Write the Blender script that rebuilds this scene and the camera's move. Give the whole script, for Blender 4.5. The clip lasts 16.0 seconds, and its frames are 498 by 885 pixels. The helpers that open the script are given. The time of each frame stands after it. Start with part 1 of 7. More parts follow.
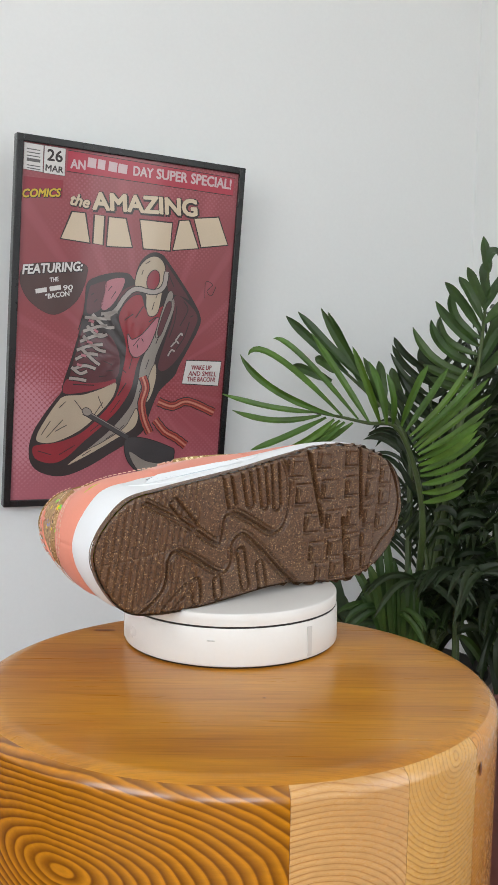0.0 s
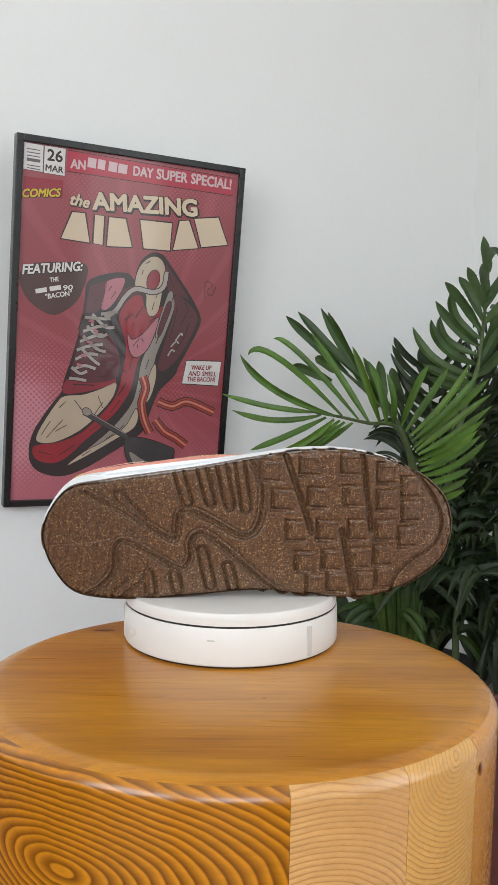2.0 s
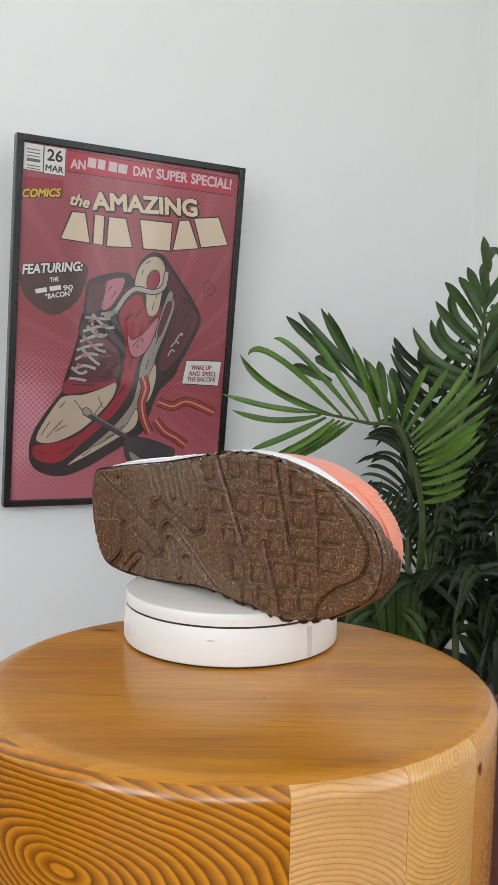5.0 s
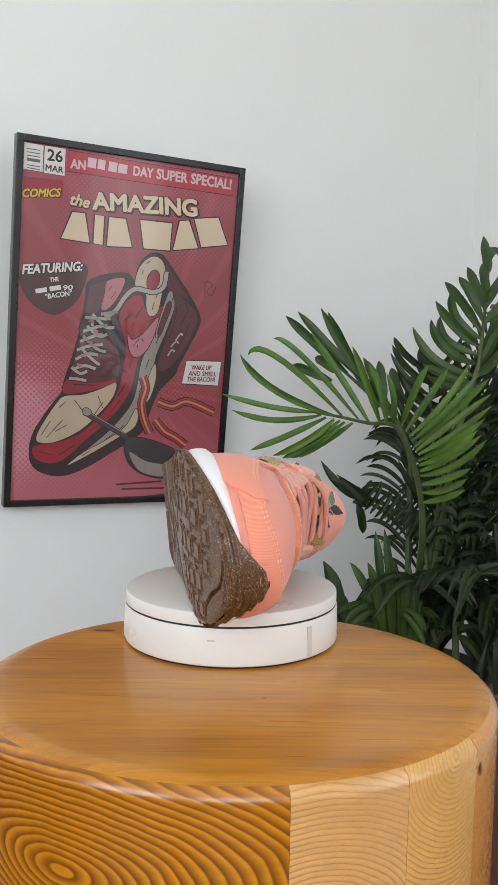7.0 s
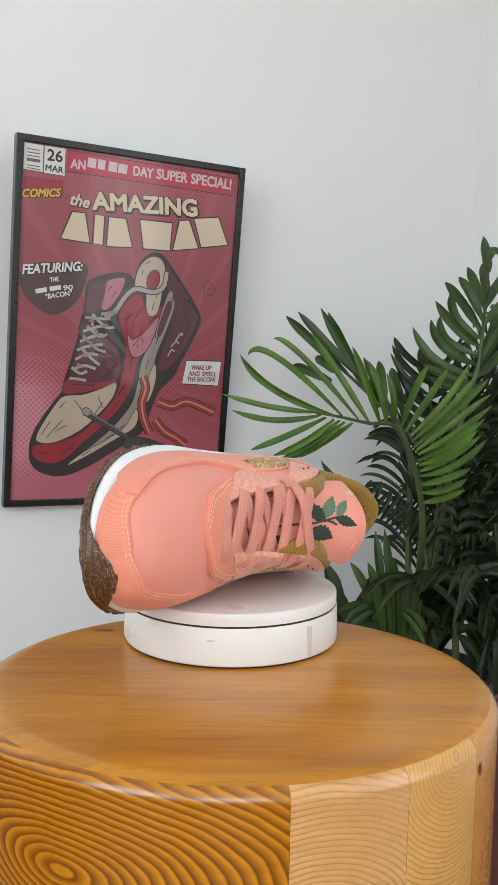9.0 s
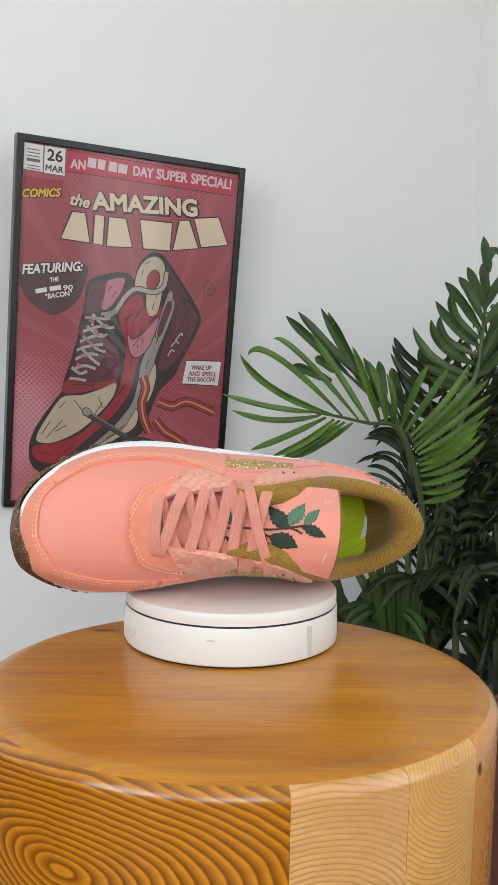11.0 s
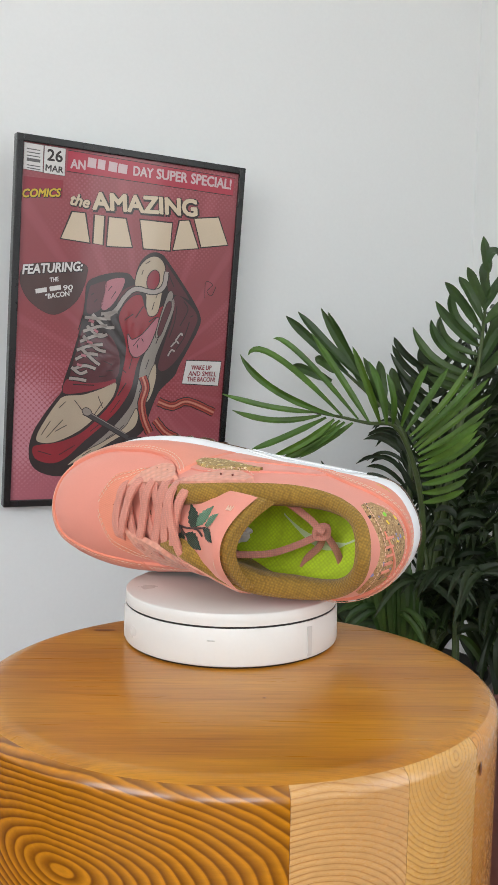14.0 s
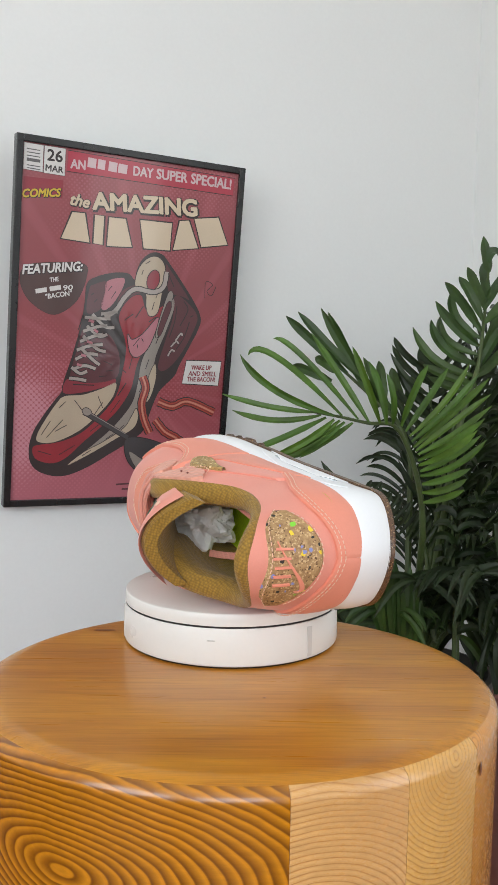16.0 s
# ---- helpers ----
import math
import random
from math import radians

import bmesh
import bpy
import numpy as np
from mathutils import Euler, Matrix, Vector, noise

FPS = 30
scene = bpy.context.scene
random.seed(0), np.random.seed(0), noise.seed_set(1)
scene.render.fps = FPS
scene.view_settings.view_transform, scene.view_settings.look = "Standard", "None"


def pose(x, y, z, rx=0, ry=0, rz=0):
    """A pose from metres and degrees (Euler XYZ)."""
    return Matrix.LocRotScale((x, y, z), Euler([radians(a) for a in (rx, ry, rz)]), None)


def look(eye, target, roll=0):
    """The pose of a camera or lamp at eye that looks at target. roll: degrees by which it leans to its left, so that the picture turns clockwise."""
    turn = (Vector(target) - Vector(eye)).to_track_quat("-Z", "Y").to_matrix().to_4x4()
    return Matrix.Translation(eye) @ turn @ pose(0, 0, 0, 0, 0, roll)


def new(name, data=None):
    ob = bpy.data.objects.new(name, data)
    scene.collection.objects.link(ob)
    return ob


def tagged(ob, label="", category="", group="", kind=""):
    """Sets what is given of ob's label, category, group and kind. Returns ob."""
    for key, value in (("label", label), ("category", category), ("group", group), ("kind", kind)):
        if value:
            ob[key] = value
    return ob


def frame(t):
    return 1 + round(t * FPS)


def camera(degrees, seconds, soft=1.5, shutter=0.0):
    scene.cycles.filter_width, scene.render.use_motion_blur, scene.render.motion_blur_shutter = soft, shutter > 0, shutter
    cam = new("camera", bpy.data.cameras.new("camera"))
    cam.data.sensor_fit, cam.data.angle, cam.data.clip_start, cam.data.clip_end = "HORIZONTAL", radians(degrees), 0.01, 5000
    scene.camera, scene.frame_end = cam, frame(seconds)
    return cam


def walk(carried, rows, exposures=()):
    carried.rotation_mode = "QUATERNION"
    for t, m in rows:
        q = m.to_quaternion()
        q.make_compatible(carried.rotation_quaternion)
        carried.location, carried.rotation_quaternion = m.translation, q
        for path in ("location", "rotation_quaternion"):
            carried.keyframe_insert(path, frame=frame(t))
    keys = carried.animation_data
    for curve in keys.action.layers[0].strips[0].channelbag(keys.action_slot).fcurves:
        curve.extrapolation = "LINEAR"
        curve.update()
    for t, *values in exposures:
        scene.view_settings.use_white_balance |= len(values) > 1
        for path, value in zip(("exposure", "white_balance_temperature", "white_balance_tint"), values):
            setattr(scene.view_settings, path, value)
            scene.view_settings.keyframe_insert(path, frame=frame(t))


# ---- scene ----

# ---- camera: stands still on a tripod ----
cam = camera(31.764, 16.0)
EYE = Vector((0.0, -0.6607, 0.6518))
AHEAD = Vector((0.017599, 0.996595, -0.080551))
CAM_POSE = look(EYE, EYE + AHEAD, 0.917)
walk(cam, [(0.0, CAM_POSE), (16.0, CAM_POSE)], exposures=[(0.0, 0.0), (16.0, 0.0)])

# ---- plan ----
TABLE_Z = 0.45          # top of the stump table
DISC_Z = 0.4882         # top of the turntable
CORNER = Vector((0.528, 1.312, 0.0))      # where the two walls meet
TURN_WALL = 26.23                          # the poster wall runs at this angle to x
ALONG = Vector((-math.cos(radians(TURN_WALL)), -math.sin(radians(TURN_WALL)), 0))
INTO = Vector((math.sin(radians(TURN_WALL)), -math.cos(radians(TURN_WALL)), 0))
ROOM_A, ROOM_B, ROOM_H = 3.4, 3.5, 2.5


def room(a, b, z=0.0):
    """A place in the room: a metres along the poster wall from the corner, b metres out from it."""
    return CORNER + ALONG * a + INTO * b + Vector((0, 0, z))


# ---- world, windows, exposure ----
world = bpy.data.worlds.new("sky")
scene.world = world
world.use_nodes = True
wn = world.node_tree
sky = wn.nodes.new("ShaderNodeTexSky")
sky.sky_type = "NISHITA"
sky.sun_disc = False
sky.sun_elevation, sky.sun_rotation = radians(40), radians(200)
wn.links.new(sky.outputs[0], wn.nodes["Background"].inputs[0])
wn.nodes["Background"].inputs[1].default_value = 0.12


def window_light(name, centre, facing, w, h, watts, colour):
    """Daylight of the sky, in the opening of a window."""
    data = bpy.data.lights.new(name, "AREA")
    data.shape, data.size, data.size_y, data.energy, data.color = "RECTANGLE", w, h, watts, colour
    ob = new(name, data)
    ob.matrix_world = look(centre, centre + facing)
    return ob


# ---- materials ----
def nodes_of(name):
    m = bpy.data.materials.new(name)
    m.use_nodes = True
    nt = m.node_tree
    return m, nt, nt.nodes["Principled BSDF"]


def add(nt, kind, **values):
    n = nt.nodes.new(kind)
    for k, v in values.items():
        n.inputs[k.replace("_", " ")].default_value = v
    return n


def mix(nt, fac, a, b, how="MIX"):
    n = nt.nodes.new("ShaderNodeMix")
    n.data_type, n.blend_type = "RGBA", how
    for sock, v in ((n.inputs["Factor"], fac), (n.inputs["A"], a), (n.inputs["B"], b)):
        if hasattr(v, "is_linked"):
            nt.links.new(v, sock)
        elif isinstance(v, (int, float)):
            sock.default_value = v
        else:
            sock.default_value = (*v, 1)
    return n.outputs["Result"]


def ramp(nt, fac, stops):
    n = nt.nodes.new("ShaderNodeValToRGB")
    e = n.color_ramp.elements
    while len(e) < len(stops):
        e.new(0.5)
    for el, (at, c) in zip(e, stops):
        el.position = at
        el.color = (c, c, c, 1) if isinstance(c, (int, float)) else (*c, 1)
    nt.links.new(fac, n.inputs[0])
    return n.outputs[0]


def math_node(nt, op, a, b=0.0):
    n = nt.nodes.new("ShaderNodeMath")
    n.operation = op
    for sock, v in zip(n.inputs, (a, b)):
        if hasattr(v, "is_linked"):
            nt.links.new(v, sock)
        else:
            sock.default_value = v
    return n.outputs[0]


def coords(nt, scale=(1, 1, 1), move=(0, 0, 0), turn=(0, 0, 0)):
    tc = nt.nodes.new("ShaderNodeTexCoord")
    mp = nt.nodes.new("ShaderNodeMapping")
    mp.inputs["Scale"].default_value = scale
    mp.inputs["Location"].default_value = move
    mp.inputs["Rotation"].default_value = [radians(a) for a in turn]
    nt.links.new(tc.outputs["Object"], mp.inputs["Vector"])
    return mp.outputs[0]


def noise_of(nt, vec, scale, detail=4.0, rough=0.55):
    n = add(nt, "ShaderNodeTexNoise", Scale=scale, Detail=detail, Roughness=rough)
    nt.links.new(vec, n.inputs["Vector"])
    return n.outputs["Fac"]


def bump_to(nt, bsdf, height, strength=0.3, distance=0.001):
    b = add(nt, "ShaderNodeBump", Strength=strength, Distance=distance)
    nt.links.new(height, b.inputs["Height"])
    nt.links.new(b.outputs[0], bsdf.inputs["Normal"])


def plain(name, colour, rough=0.5, vary=0.1, big=8.0, fine=250.0, relief=0.15, dist=0.0006, metal=0.0, coat=0.0, sheen=0.0):
    """A surface with soft stains, fine grain and uneven gloss."""
    m, nt, bsdf = nodes_of(name)
    v = coords(nt)
    a, b = noise_of(nt, v, big, 5), noise_of(nt, v, fine, 3)
    both = math_node(nt, "ADD", math_node(nt, "MULTIPLY", a, 0.65), math_node(nt, "MULTIPLY", b, 0.35))
    dark = [c * (1 - vary) for c in colour]
    light = [min(1, c * (1 + vary)) for c in colour]
    nt.links.new(ramp(nt, both, [(0.3, dark), (0.7, light)]), bsdf.inputs["Base Color"])
    nt.links.new(ramp(nt, a, [(0.25, max(0.02, rough - 0.08)), (0.75, min(1, rough + 0.08))]), bsdf.inputs["Roughness"])
    bsdf.inputs["Metallic"].default_value = metal
    bsdf.inputs["Coat Weight"].default_value = coat
    bsdf.inputs["Sheen Weight"].default_value = sheen
    bump_to(nt, bsdf, b, relief, dist)
    return m


def woven(name, colour, pitch, turn=(0, 0, 0), rough=0.8, depth=0.0006, kind="rib", shade=0.7):
    """Cloth: ribs, or a cellular knit, at its true pitch."""
    m, nt, bsdf = nodes_of(name)
    v = coords(nt, turn=turn)
    if kind == "rib":
        w = add(nt, "ShaderNodeTexWave", Scale=6.2832 / pitch / 20.0, Distortion=0.4, Detail=1.0)
        nt.links.new(v, w.inputs["Vector"])
        h = w.outputs["Fac"]
    else:
        w = add(nt, "ShaderNodeTexVoronoi", Scale=1.0 / pitch, Randomness=0.25)
        nt.links.new(v, w.inputs["Vector"])
        h = math_node(nt, "SUBTRACT", 1.0, math_node(nt, "MULTIPLY", w.outputs["Distance"], 1.3))
    n = noise_of(nt, v, 30, 4)
    c = mix(nt, h, [x * shade for x in colour], [min(1, x * 1.08) for x in colour])
    c = mix(nt, 1.0, c, ramp(nt, n, [(0.3, 0.86), (0.7, 1.0)]), "MULTIPLY")
    nt.links.new(c, bsdf.inputs["Base Color"])
    bsdf.inputs["Roughness"].default_value = rough
    bsdf.inputs["Sheen Weight"].default_value = 0.15
    bump_to(nt, bsdf, h, 0.5, depth)
    return m


def flecked(name, base, second, flecks, scale, rough=0.6, amount=0.72, relief=0.4):
    """Ground cork or rubber with flecks of several colours."""
    m, nt, bsdf = nodes_of(name)
    v = coords(nt)
    c = mix(nt, ramp(nt, noise_of(nt, v, scale * 0.25, 5, 0.7), [(0.35, 0.0), (0.65, 1.0)]), base, second)
    for i, (col, s, cut) in enumerate(flecks):
        vo = add(nt, "ShaderNodeTexVoronoi", Scale=scale * s, Randomness=1.0)
        warp = add(nt, "ShaderNodeTexNoise", Scale=scale * s * 1.4, Detail=2.0)
        nt.links.new(v, warp.inputs["Vector"])
        jolt = nt.nodes.new("ShaderNodeVectorMath")
        jolt.operation = "MULTIPLY_ADD"
        nt.links.new(warp.outputs["Color"], jolt.inputs[0])
        jolt.inputs[1].default_value = [0.7 / (scale * s)] * 3
        nt.links.new(coords(nt, move=(i * 3.7, i * 1.3, i * 2.1)), jolt.inputs[2])
        mv = jolt.outputs[0]
        nt.links.new(mv, vo.inputs["Vector"])
        sep = nt.nodes.new("ShaderNodeSeparateColor")
        nt.links.new(vo.outputs["Color"], sep.inputs[0])
        pick = math_node(nt, "GREATER_THAN", sep.outputs[0], cut)
        near = math_node(nt, "LESS_THAN", vo.outputs["Distance"], 0.56)
        c = mix(nt, math_node(nt, "MULTIPLY", pick, near), c, col)
    nt.links.new(c, bsdf.inputs["Base Color"])
    bsdf.inputs["Roughness"].default_value = rough
    bump_to(nt, bsdf, noise_of(nt, v, scale * 0.6, 5), relief, 0.0006)
    return m


def wood(name, dark, light, centre, squeeze, rings, turn=(0, 0, 0), warp=0.02, rough=0.22, profile=(0.25, 0.95, 0.9, 0.3, 0.0)):
    """Lacquered pine: growth rings round an axis, in the board's own space."""
    m, nt, bsdf = nodes_of(name)
    v = coords(nt, turn=turn)
    off = nt.nodes.new("ShaderNodeVectorMath")
    off.operation = "SUBTRACT"
    nt.links.new(v, off.inputs[0])
    off.inputs[1].default_value = centre
    nz = add(nt, "ShaderNodeTexNoise", Scale=6.0, Detail=1.5)
    nt.links.new(v, nz.inputs["Vector"])
    wob = nt.nodes.new("ShaderNodeVectorMath")
    wob.operation = "MULTIPLY_ADD"
    nt.links.new(nz.outputs["Color"], wob.inputs[0])
    wob.inputs[1].default_value = (warp, warp, warp)
    nt.links.new(off.outputs[0], wob.inputs[2])
    sq = nt.nodes.new("ShaderNodeVectorMath")
    sq.operation = "MULTIPLY"
    nt.links.new(wob.outputs[0], sq.inputs[0])
    sq.inputs[1].default_value = squeeze
    ln = nt.nodes.new("ShaderNodeVectorMath")
    ln.operation = "LENGTH"
    nt.links.new(sq.outputs[0], ln.inputs[0])
    uneven = noise_of(nt, v, 22.0, 2)
    far = math_node(nt, "ADD", ln.outputs["Value"], math_node(nt, "MULTIPLY", uneven, 0.0045))
    saw = math_node(nt, "FRACT", math_node(nt, "MULTIPLY", far, rings))
    ring = ramp(nt, saw, [(0.0, profile[0]), (0.45, profile[1]), (0.7, profile[2]), (0.84, profile[3]), (0.93, profile[4]), (1.0, profile[0])])
    soft = math_node(nt, "ADD", 0.12, math_node(nt, "MULTIPLY", noise_of(nt, v, 11.0, 4), 1.15))
    middle = [0.6 * a + 0.4 * b for a, b in zip(dark, light)]
    c = mix(nt, soft, middle, mix(nt, ring, dark, light))
    grain = noise_of(nt, coords(nt, scale=(14, 90, 90), turn=turn), 3.0, 5, 0.7)
    c = mix(nt, 0.5, c, ramp(nt, grain, [(0.3, 0.6), (0.65, 1.0)]), "MULTIPLY")
    patch = noise_of(nt, v, 5.0, 3)
    c = mix(nt, 0.6, c, ramp(nt, patch, [(0.3, (0.72, 0.66, 0.6)), (0.65, (1, 1, 1))]), "MULTIPLY")
    nt.links.new(c, bsdf.inputs["Base Color"])
    nt.links.new(ramp(nt, grain, [(0.3, rough + 0.06), (0.7, rough - 0.04)]), bsdf.inputs["Roughness"])
    bsdf.inputs["Coat Weight"].default_value = 0.55
    bsdf.inputs["Coat Roughness"].default_value = 0.12
    bump_to(nt, bsdf, ring, 0.12, 0.0006)
    return m


def board(name, dark, light, turn):
    """Lacquered pine with straight grain: long streaks at three widths, a few dark ones."""
    m, nt, bsdf = nodes_of(name)
    broad = noise_of(nt, coords(nt, scale=(1.2, 9, 9), turn=(0, 0, turn)), 4.0, 4, 0.6)
    mid = noise_of(nt, coords(nt, scale=(2.2, 70, 70), turn=(0, 0, turn)), 4.0, 5, 0.65)
    fine = noise_of(nt, coords(nt, scale=(7, 330, 330), turn=(0, 0, turn)), 4.0, 3, 0.6)
    c = mix(nt, ramp(nt, broad, [(0.3, 0.0), (0.7, 1.0)]), dark, light)
    c = mix(nt, 0.75, c, ramp(nt, mid, [(0.30, (0.62, 0.52, 0.44)), (0.46, (0.96, 0.94, 0.9)), (0.7, (1.12, 1.12, 1.1))]), "MULTIPLY")
    c = mix(nt, 0.32, c, ramp(nt, fine, [(0.35, 0.62), (0.55, 1.05)]), "MULTIPLY")
    nt.links.new(c, bsdf.inputs["Base Color"])
    nt.links.new(ramp(nt, mid, [(0.3, 0.36), (0.7, 0.26)]), bsdf.inputs["Roughness"])
    bsdf.inputs["Coat Weight"].default_value = 0.18
    bsdf.inputs["Coat Roughness"].default_value = 0.15
    bump_to(nt, bsdf, fine, 0.1, 0.0004)
    return m


WALL = plain("painted_plaster", (0.82, 0.835, 0.83), 0.75, 0.025, 1.5, 160, 0.1, 0.0006)
CEIL = plain("ceiling_paint", (0.83, 0.83, 0.82), 0.85, 0.02, 1.2, 120, 0.08)
FLOOR = plain("dark_red_floor", (0.16, 0.05, 0.035), 0.4, 0.25, 3, 90, 0.15)
PLASTIC = plain("white_plastic", (0.76, 0.735, 0.70), 0.32, 0.02, 10, 400, 0.05, 0.0002)
GAP_SHADE = plain("gap_shade", (0.015, 0.013, 0.012), 0.6, 0.1)
SALMON = plain("salmon_nubuck", (0.80, 0.30, 0.225), 0.62, 0.05, 18, 900, 0.2, 0.0003, sheen=0.2)
SALMON_OVER = plain("salmon_leather", (0.83, 0.295, 0.20), 0.55, 0.05, 22, 700, 0.25, 0.0003, sheen=0.1)
SALMON_RIB = woven("salmon_ribbed_cloth", (0.86, 0.30, 0.19), 0.0013, (0, 25, 60), 0.75, 0.0002, "rib", 0.96)
SALMON_PLAIT = woven("salmon_plaited_cloth", (0.86, 0.40, 0.29), 0.0042, (0, 0, 50), 0.8, 0.0010, "cell", 0.84)
LACE_MAT = woven("salmon_lace_weave", (0.80, 0.325, 0.245), 0.0013, (0, 0, 0), 0.85, 0.0005, "cell", 0.80)
CREAM_THREAD = plain("cream_thread", (0.84, 0.56, 0.42), 0.7, 0.05)
MUSTARD = woven("mustard_spacer_mesh", (0.44, 0.245, 0.032), 0.0018, (0, 0, 20), 0.85, 0.0009, "cell", 0.50)
NEON = woven("neon_sockliner_cloth", (0.66, 0.88, 0.02), 0.0022, (0, 0, 45), 0.7, 0.0004, "cell", 0.75)
NEON_PALE = plain("pale_green_print", (0.70, 0.82, 0.45), 0.6, 0.03)
FOAM = plain("white_foam", (0.83, 0.84, 0.85), 0.5, 0.02, 14, 600, 0.12, 0.0003)
CLEAR_AIR = plain("milky_air_window", (0.58, 0.63, 0.66), 0.15, 0.04, 10, 300, 0.05, coat=0.6)
RUBBER = flecked("brown_cork_rubber", (0.084, 0.039, 0.018), (0.138, 0.068, 0.032),
                 [((0.45, 0.30, 0.15), 1.0, 0.90), ((0.18, 0.095, 0.045), 0.7, 0.80), ((0.04, 0.018, 0.010), 0.8, 0.75)], 1300, 0.34)
CORK = flecked("confetti_cork", (0.50, 0.31, 0.14), (0.30, 0.165, 0.07),
               [((0.62, 0.43, 0.22), 0.8, 0.70), ((0.16, 0.08, 0.03), 1.0, 0.91), ((0.24, 0.70, 0.05), 0.22, 0.972), ((0.85, 0.62, 0.04), 0.30, 0.992),
                ((0.25, 0.27, 0.55), 0.34, 0.965), ((0.03, 0.025, 0.02), 0.4, 0.972)], 950, 0.6, relief=0.6)
GOLD_THREAD = flecked("gold_cork_foil", (0.52, 0.36, 0.13), (0.33, 0.20, 0.06),
                      [((0.86, 0.74, 0.46), 0.55, 0.84), ((0.20, 0.12, 0.04), 0.8, 0.88), ((0.70, 0.55, 0.20), 0.3, 0.90)], 950, 0.4, relief=0.6)
LEAF_DARK = woven("dark_green_embroidery", (0.014, 0.042, 0.020), 0.0012, (0, 0, 50), 0.6, 0.0005, "rib", 0.74)
LEAF_PALE = woven("pale_green_embroidery", (0.105, 0.225, 0.130), 0.0012, (0, 0, 30), 0.6, 0.0005, "rib", 0.74)
STEM_THREAD = woven("brown_embroidery", (0.07, 0.025, 0.02), 0.0012, (0, 0, 10), 0.6, 0.0005, "rib", 0.6)
TISSUE = plain("white_tissue_paper", (0.78, 0.76, 0.74), 0.8, 0.05, 30, 300, 0.3, 0.001)
PINE_TOP = board("pine_top", (0.41, 0.145, 0.006), (0.63, 0.272, 0.016), 19)
PINE_FACE = wood("pine_flat_sawn", (0.105, 0.022, 0.0005), (0.76, 0.292, 0.008), (-0.080, -0.252, 0.400), (0.47, 0.12, 1.0), 275, (0, 0, 0), 0.012, 0.2, (0.10, 0.62, 1.0, 0.92, 0.22))
# Partly paler wood, partly reflected window sheen put into these two stave colours.
PINE_ARC_SHEEN = wood("pine_quarter_sawn_sheen", (0.46, 0.175, 0.036), (0.85, 0.50, 0.190), (0.050, -0.250, 0.370), (0.85, 0.2, 1.0), 330, (0, 0, 0), 0.010, 0.27, (0.7, 1.0, 0.9, 0.45, 0.0))
PINE_ARC_UP_SHEEN = wood("pine_end_sawn_sheen", (0.47, 0.18, 0.026), (0.90, 0.53, 0.16), (0.130, -0.20, 0.452), (1.0, 0.3, 0.8), 420, (0, 0, 0), 0.010, 0.27, (0.7, 1.0, 0.9, 0.45, 0.0))
PINE_KNOT = wood("pine_knotty", (0.34, 0.09, 0.007), (0.88, 0.41, 0.07), (0.146, -0.19, 0.455), (1.6, 0.5, 0.9), 460, (0, 0, 0), 0.010, 0.25, (0.7, 1.0, 0.9, 0.45, 0.0))
KNOT = plain("dark_knot", (0.20, 0.060, 0.012), 0.3, 0.5, 60, 500, 0.1)
BLACK_FRAME = plain("black_frame_lacquer", (0.012, 0.0115, 0.012), 0.26, 0.12, 12, 300, 0.08)


# ---- mesh helpers ----
def mesh_of(name, verts, faces, smooth=True):
    me = bpy.data.meshes.new(name)
    me.from_pydata([tuple(v) for v in verts], [], faces)
    bm = bmesh.new()
    bm.from_mesh(me)
    bmesh.ops.remove_doubles(bm, verts=bm.verts, dist=1e-6)
    bmesh.ops.recalc_face_normals(bm, faces=bm.faces)
    for f in bm.faces:
        f.smooth = smooth
    bm.to_mesh(me)
    bm.free()
    if smooth:
        me.set_sharp_from_angle(angle=radians(42))
    return me


def part(name, me, material, parent=None, label="", at=None):
    """One mesh object, under a thing or a part where there is one."""
    ob = new(name, me)
    if material is not None and not me.materials:
        me.materials.append(material)
    if parent is not None:
        ob.parent = parent
    if at is not None:
        ob.matrix_basis = at
    if label:
        ob["label"] = label
    return ob


def grid_faces(n, m, loop_n=False, loop_m=False):
    """Faces of an n by m lattice of points, rows of m."""
    out = []
    for i in range(n if loop_n else n - 1):
        for j in range(m if loop_m else m - 1):
            a, b = i, (i + 1) % n
            c, d = j, (j + 1) % m
            out.append((a * m + c, a * m + d, b * m + d, b * m + c))
    return out


def box_mesh(name, size, bevel=0.0, at=(0, 0, 0), seg=2):
    bm = bmesh.new()
    bmesh.ops.create_cube(bm, size=1.0)
    bmesh.ops.scale(bm, vec=size, verts=bm.verts)
    bmesh.ops.translate(bm, vec=at, verts=bm.verts)
    if bevel:
        bmesh.ops.bevel(bm, geom=bm.edges[:], offset=bevel, segments=seg, affect="EDGES", profile=0.5)
    me = bpy.data.meshes.new(name)
    bm.to_mesh(me)
    bm.free()
    return me


def lathe(name, profile, n=96, start=0.0, end=360.0, axis=(0, 0), oval=1.0):
    """A profile of (radius, z) turned about an upright axis."""
    full = abs(end - start - 360) < 1e-6
    cnt = n if full else n + 1
    verts = []
    for i in range(cnt):
        a = radians(start + (end - start) * i / n)
        for r, z in profile:
            verts.append((axis[0] + r * math.cos(a), axis[1] + r * math.sin(a) * oval, z))
    return mesh_of(name, verts, grid_faces(cnt, len(profile), loop_n=full))


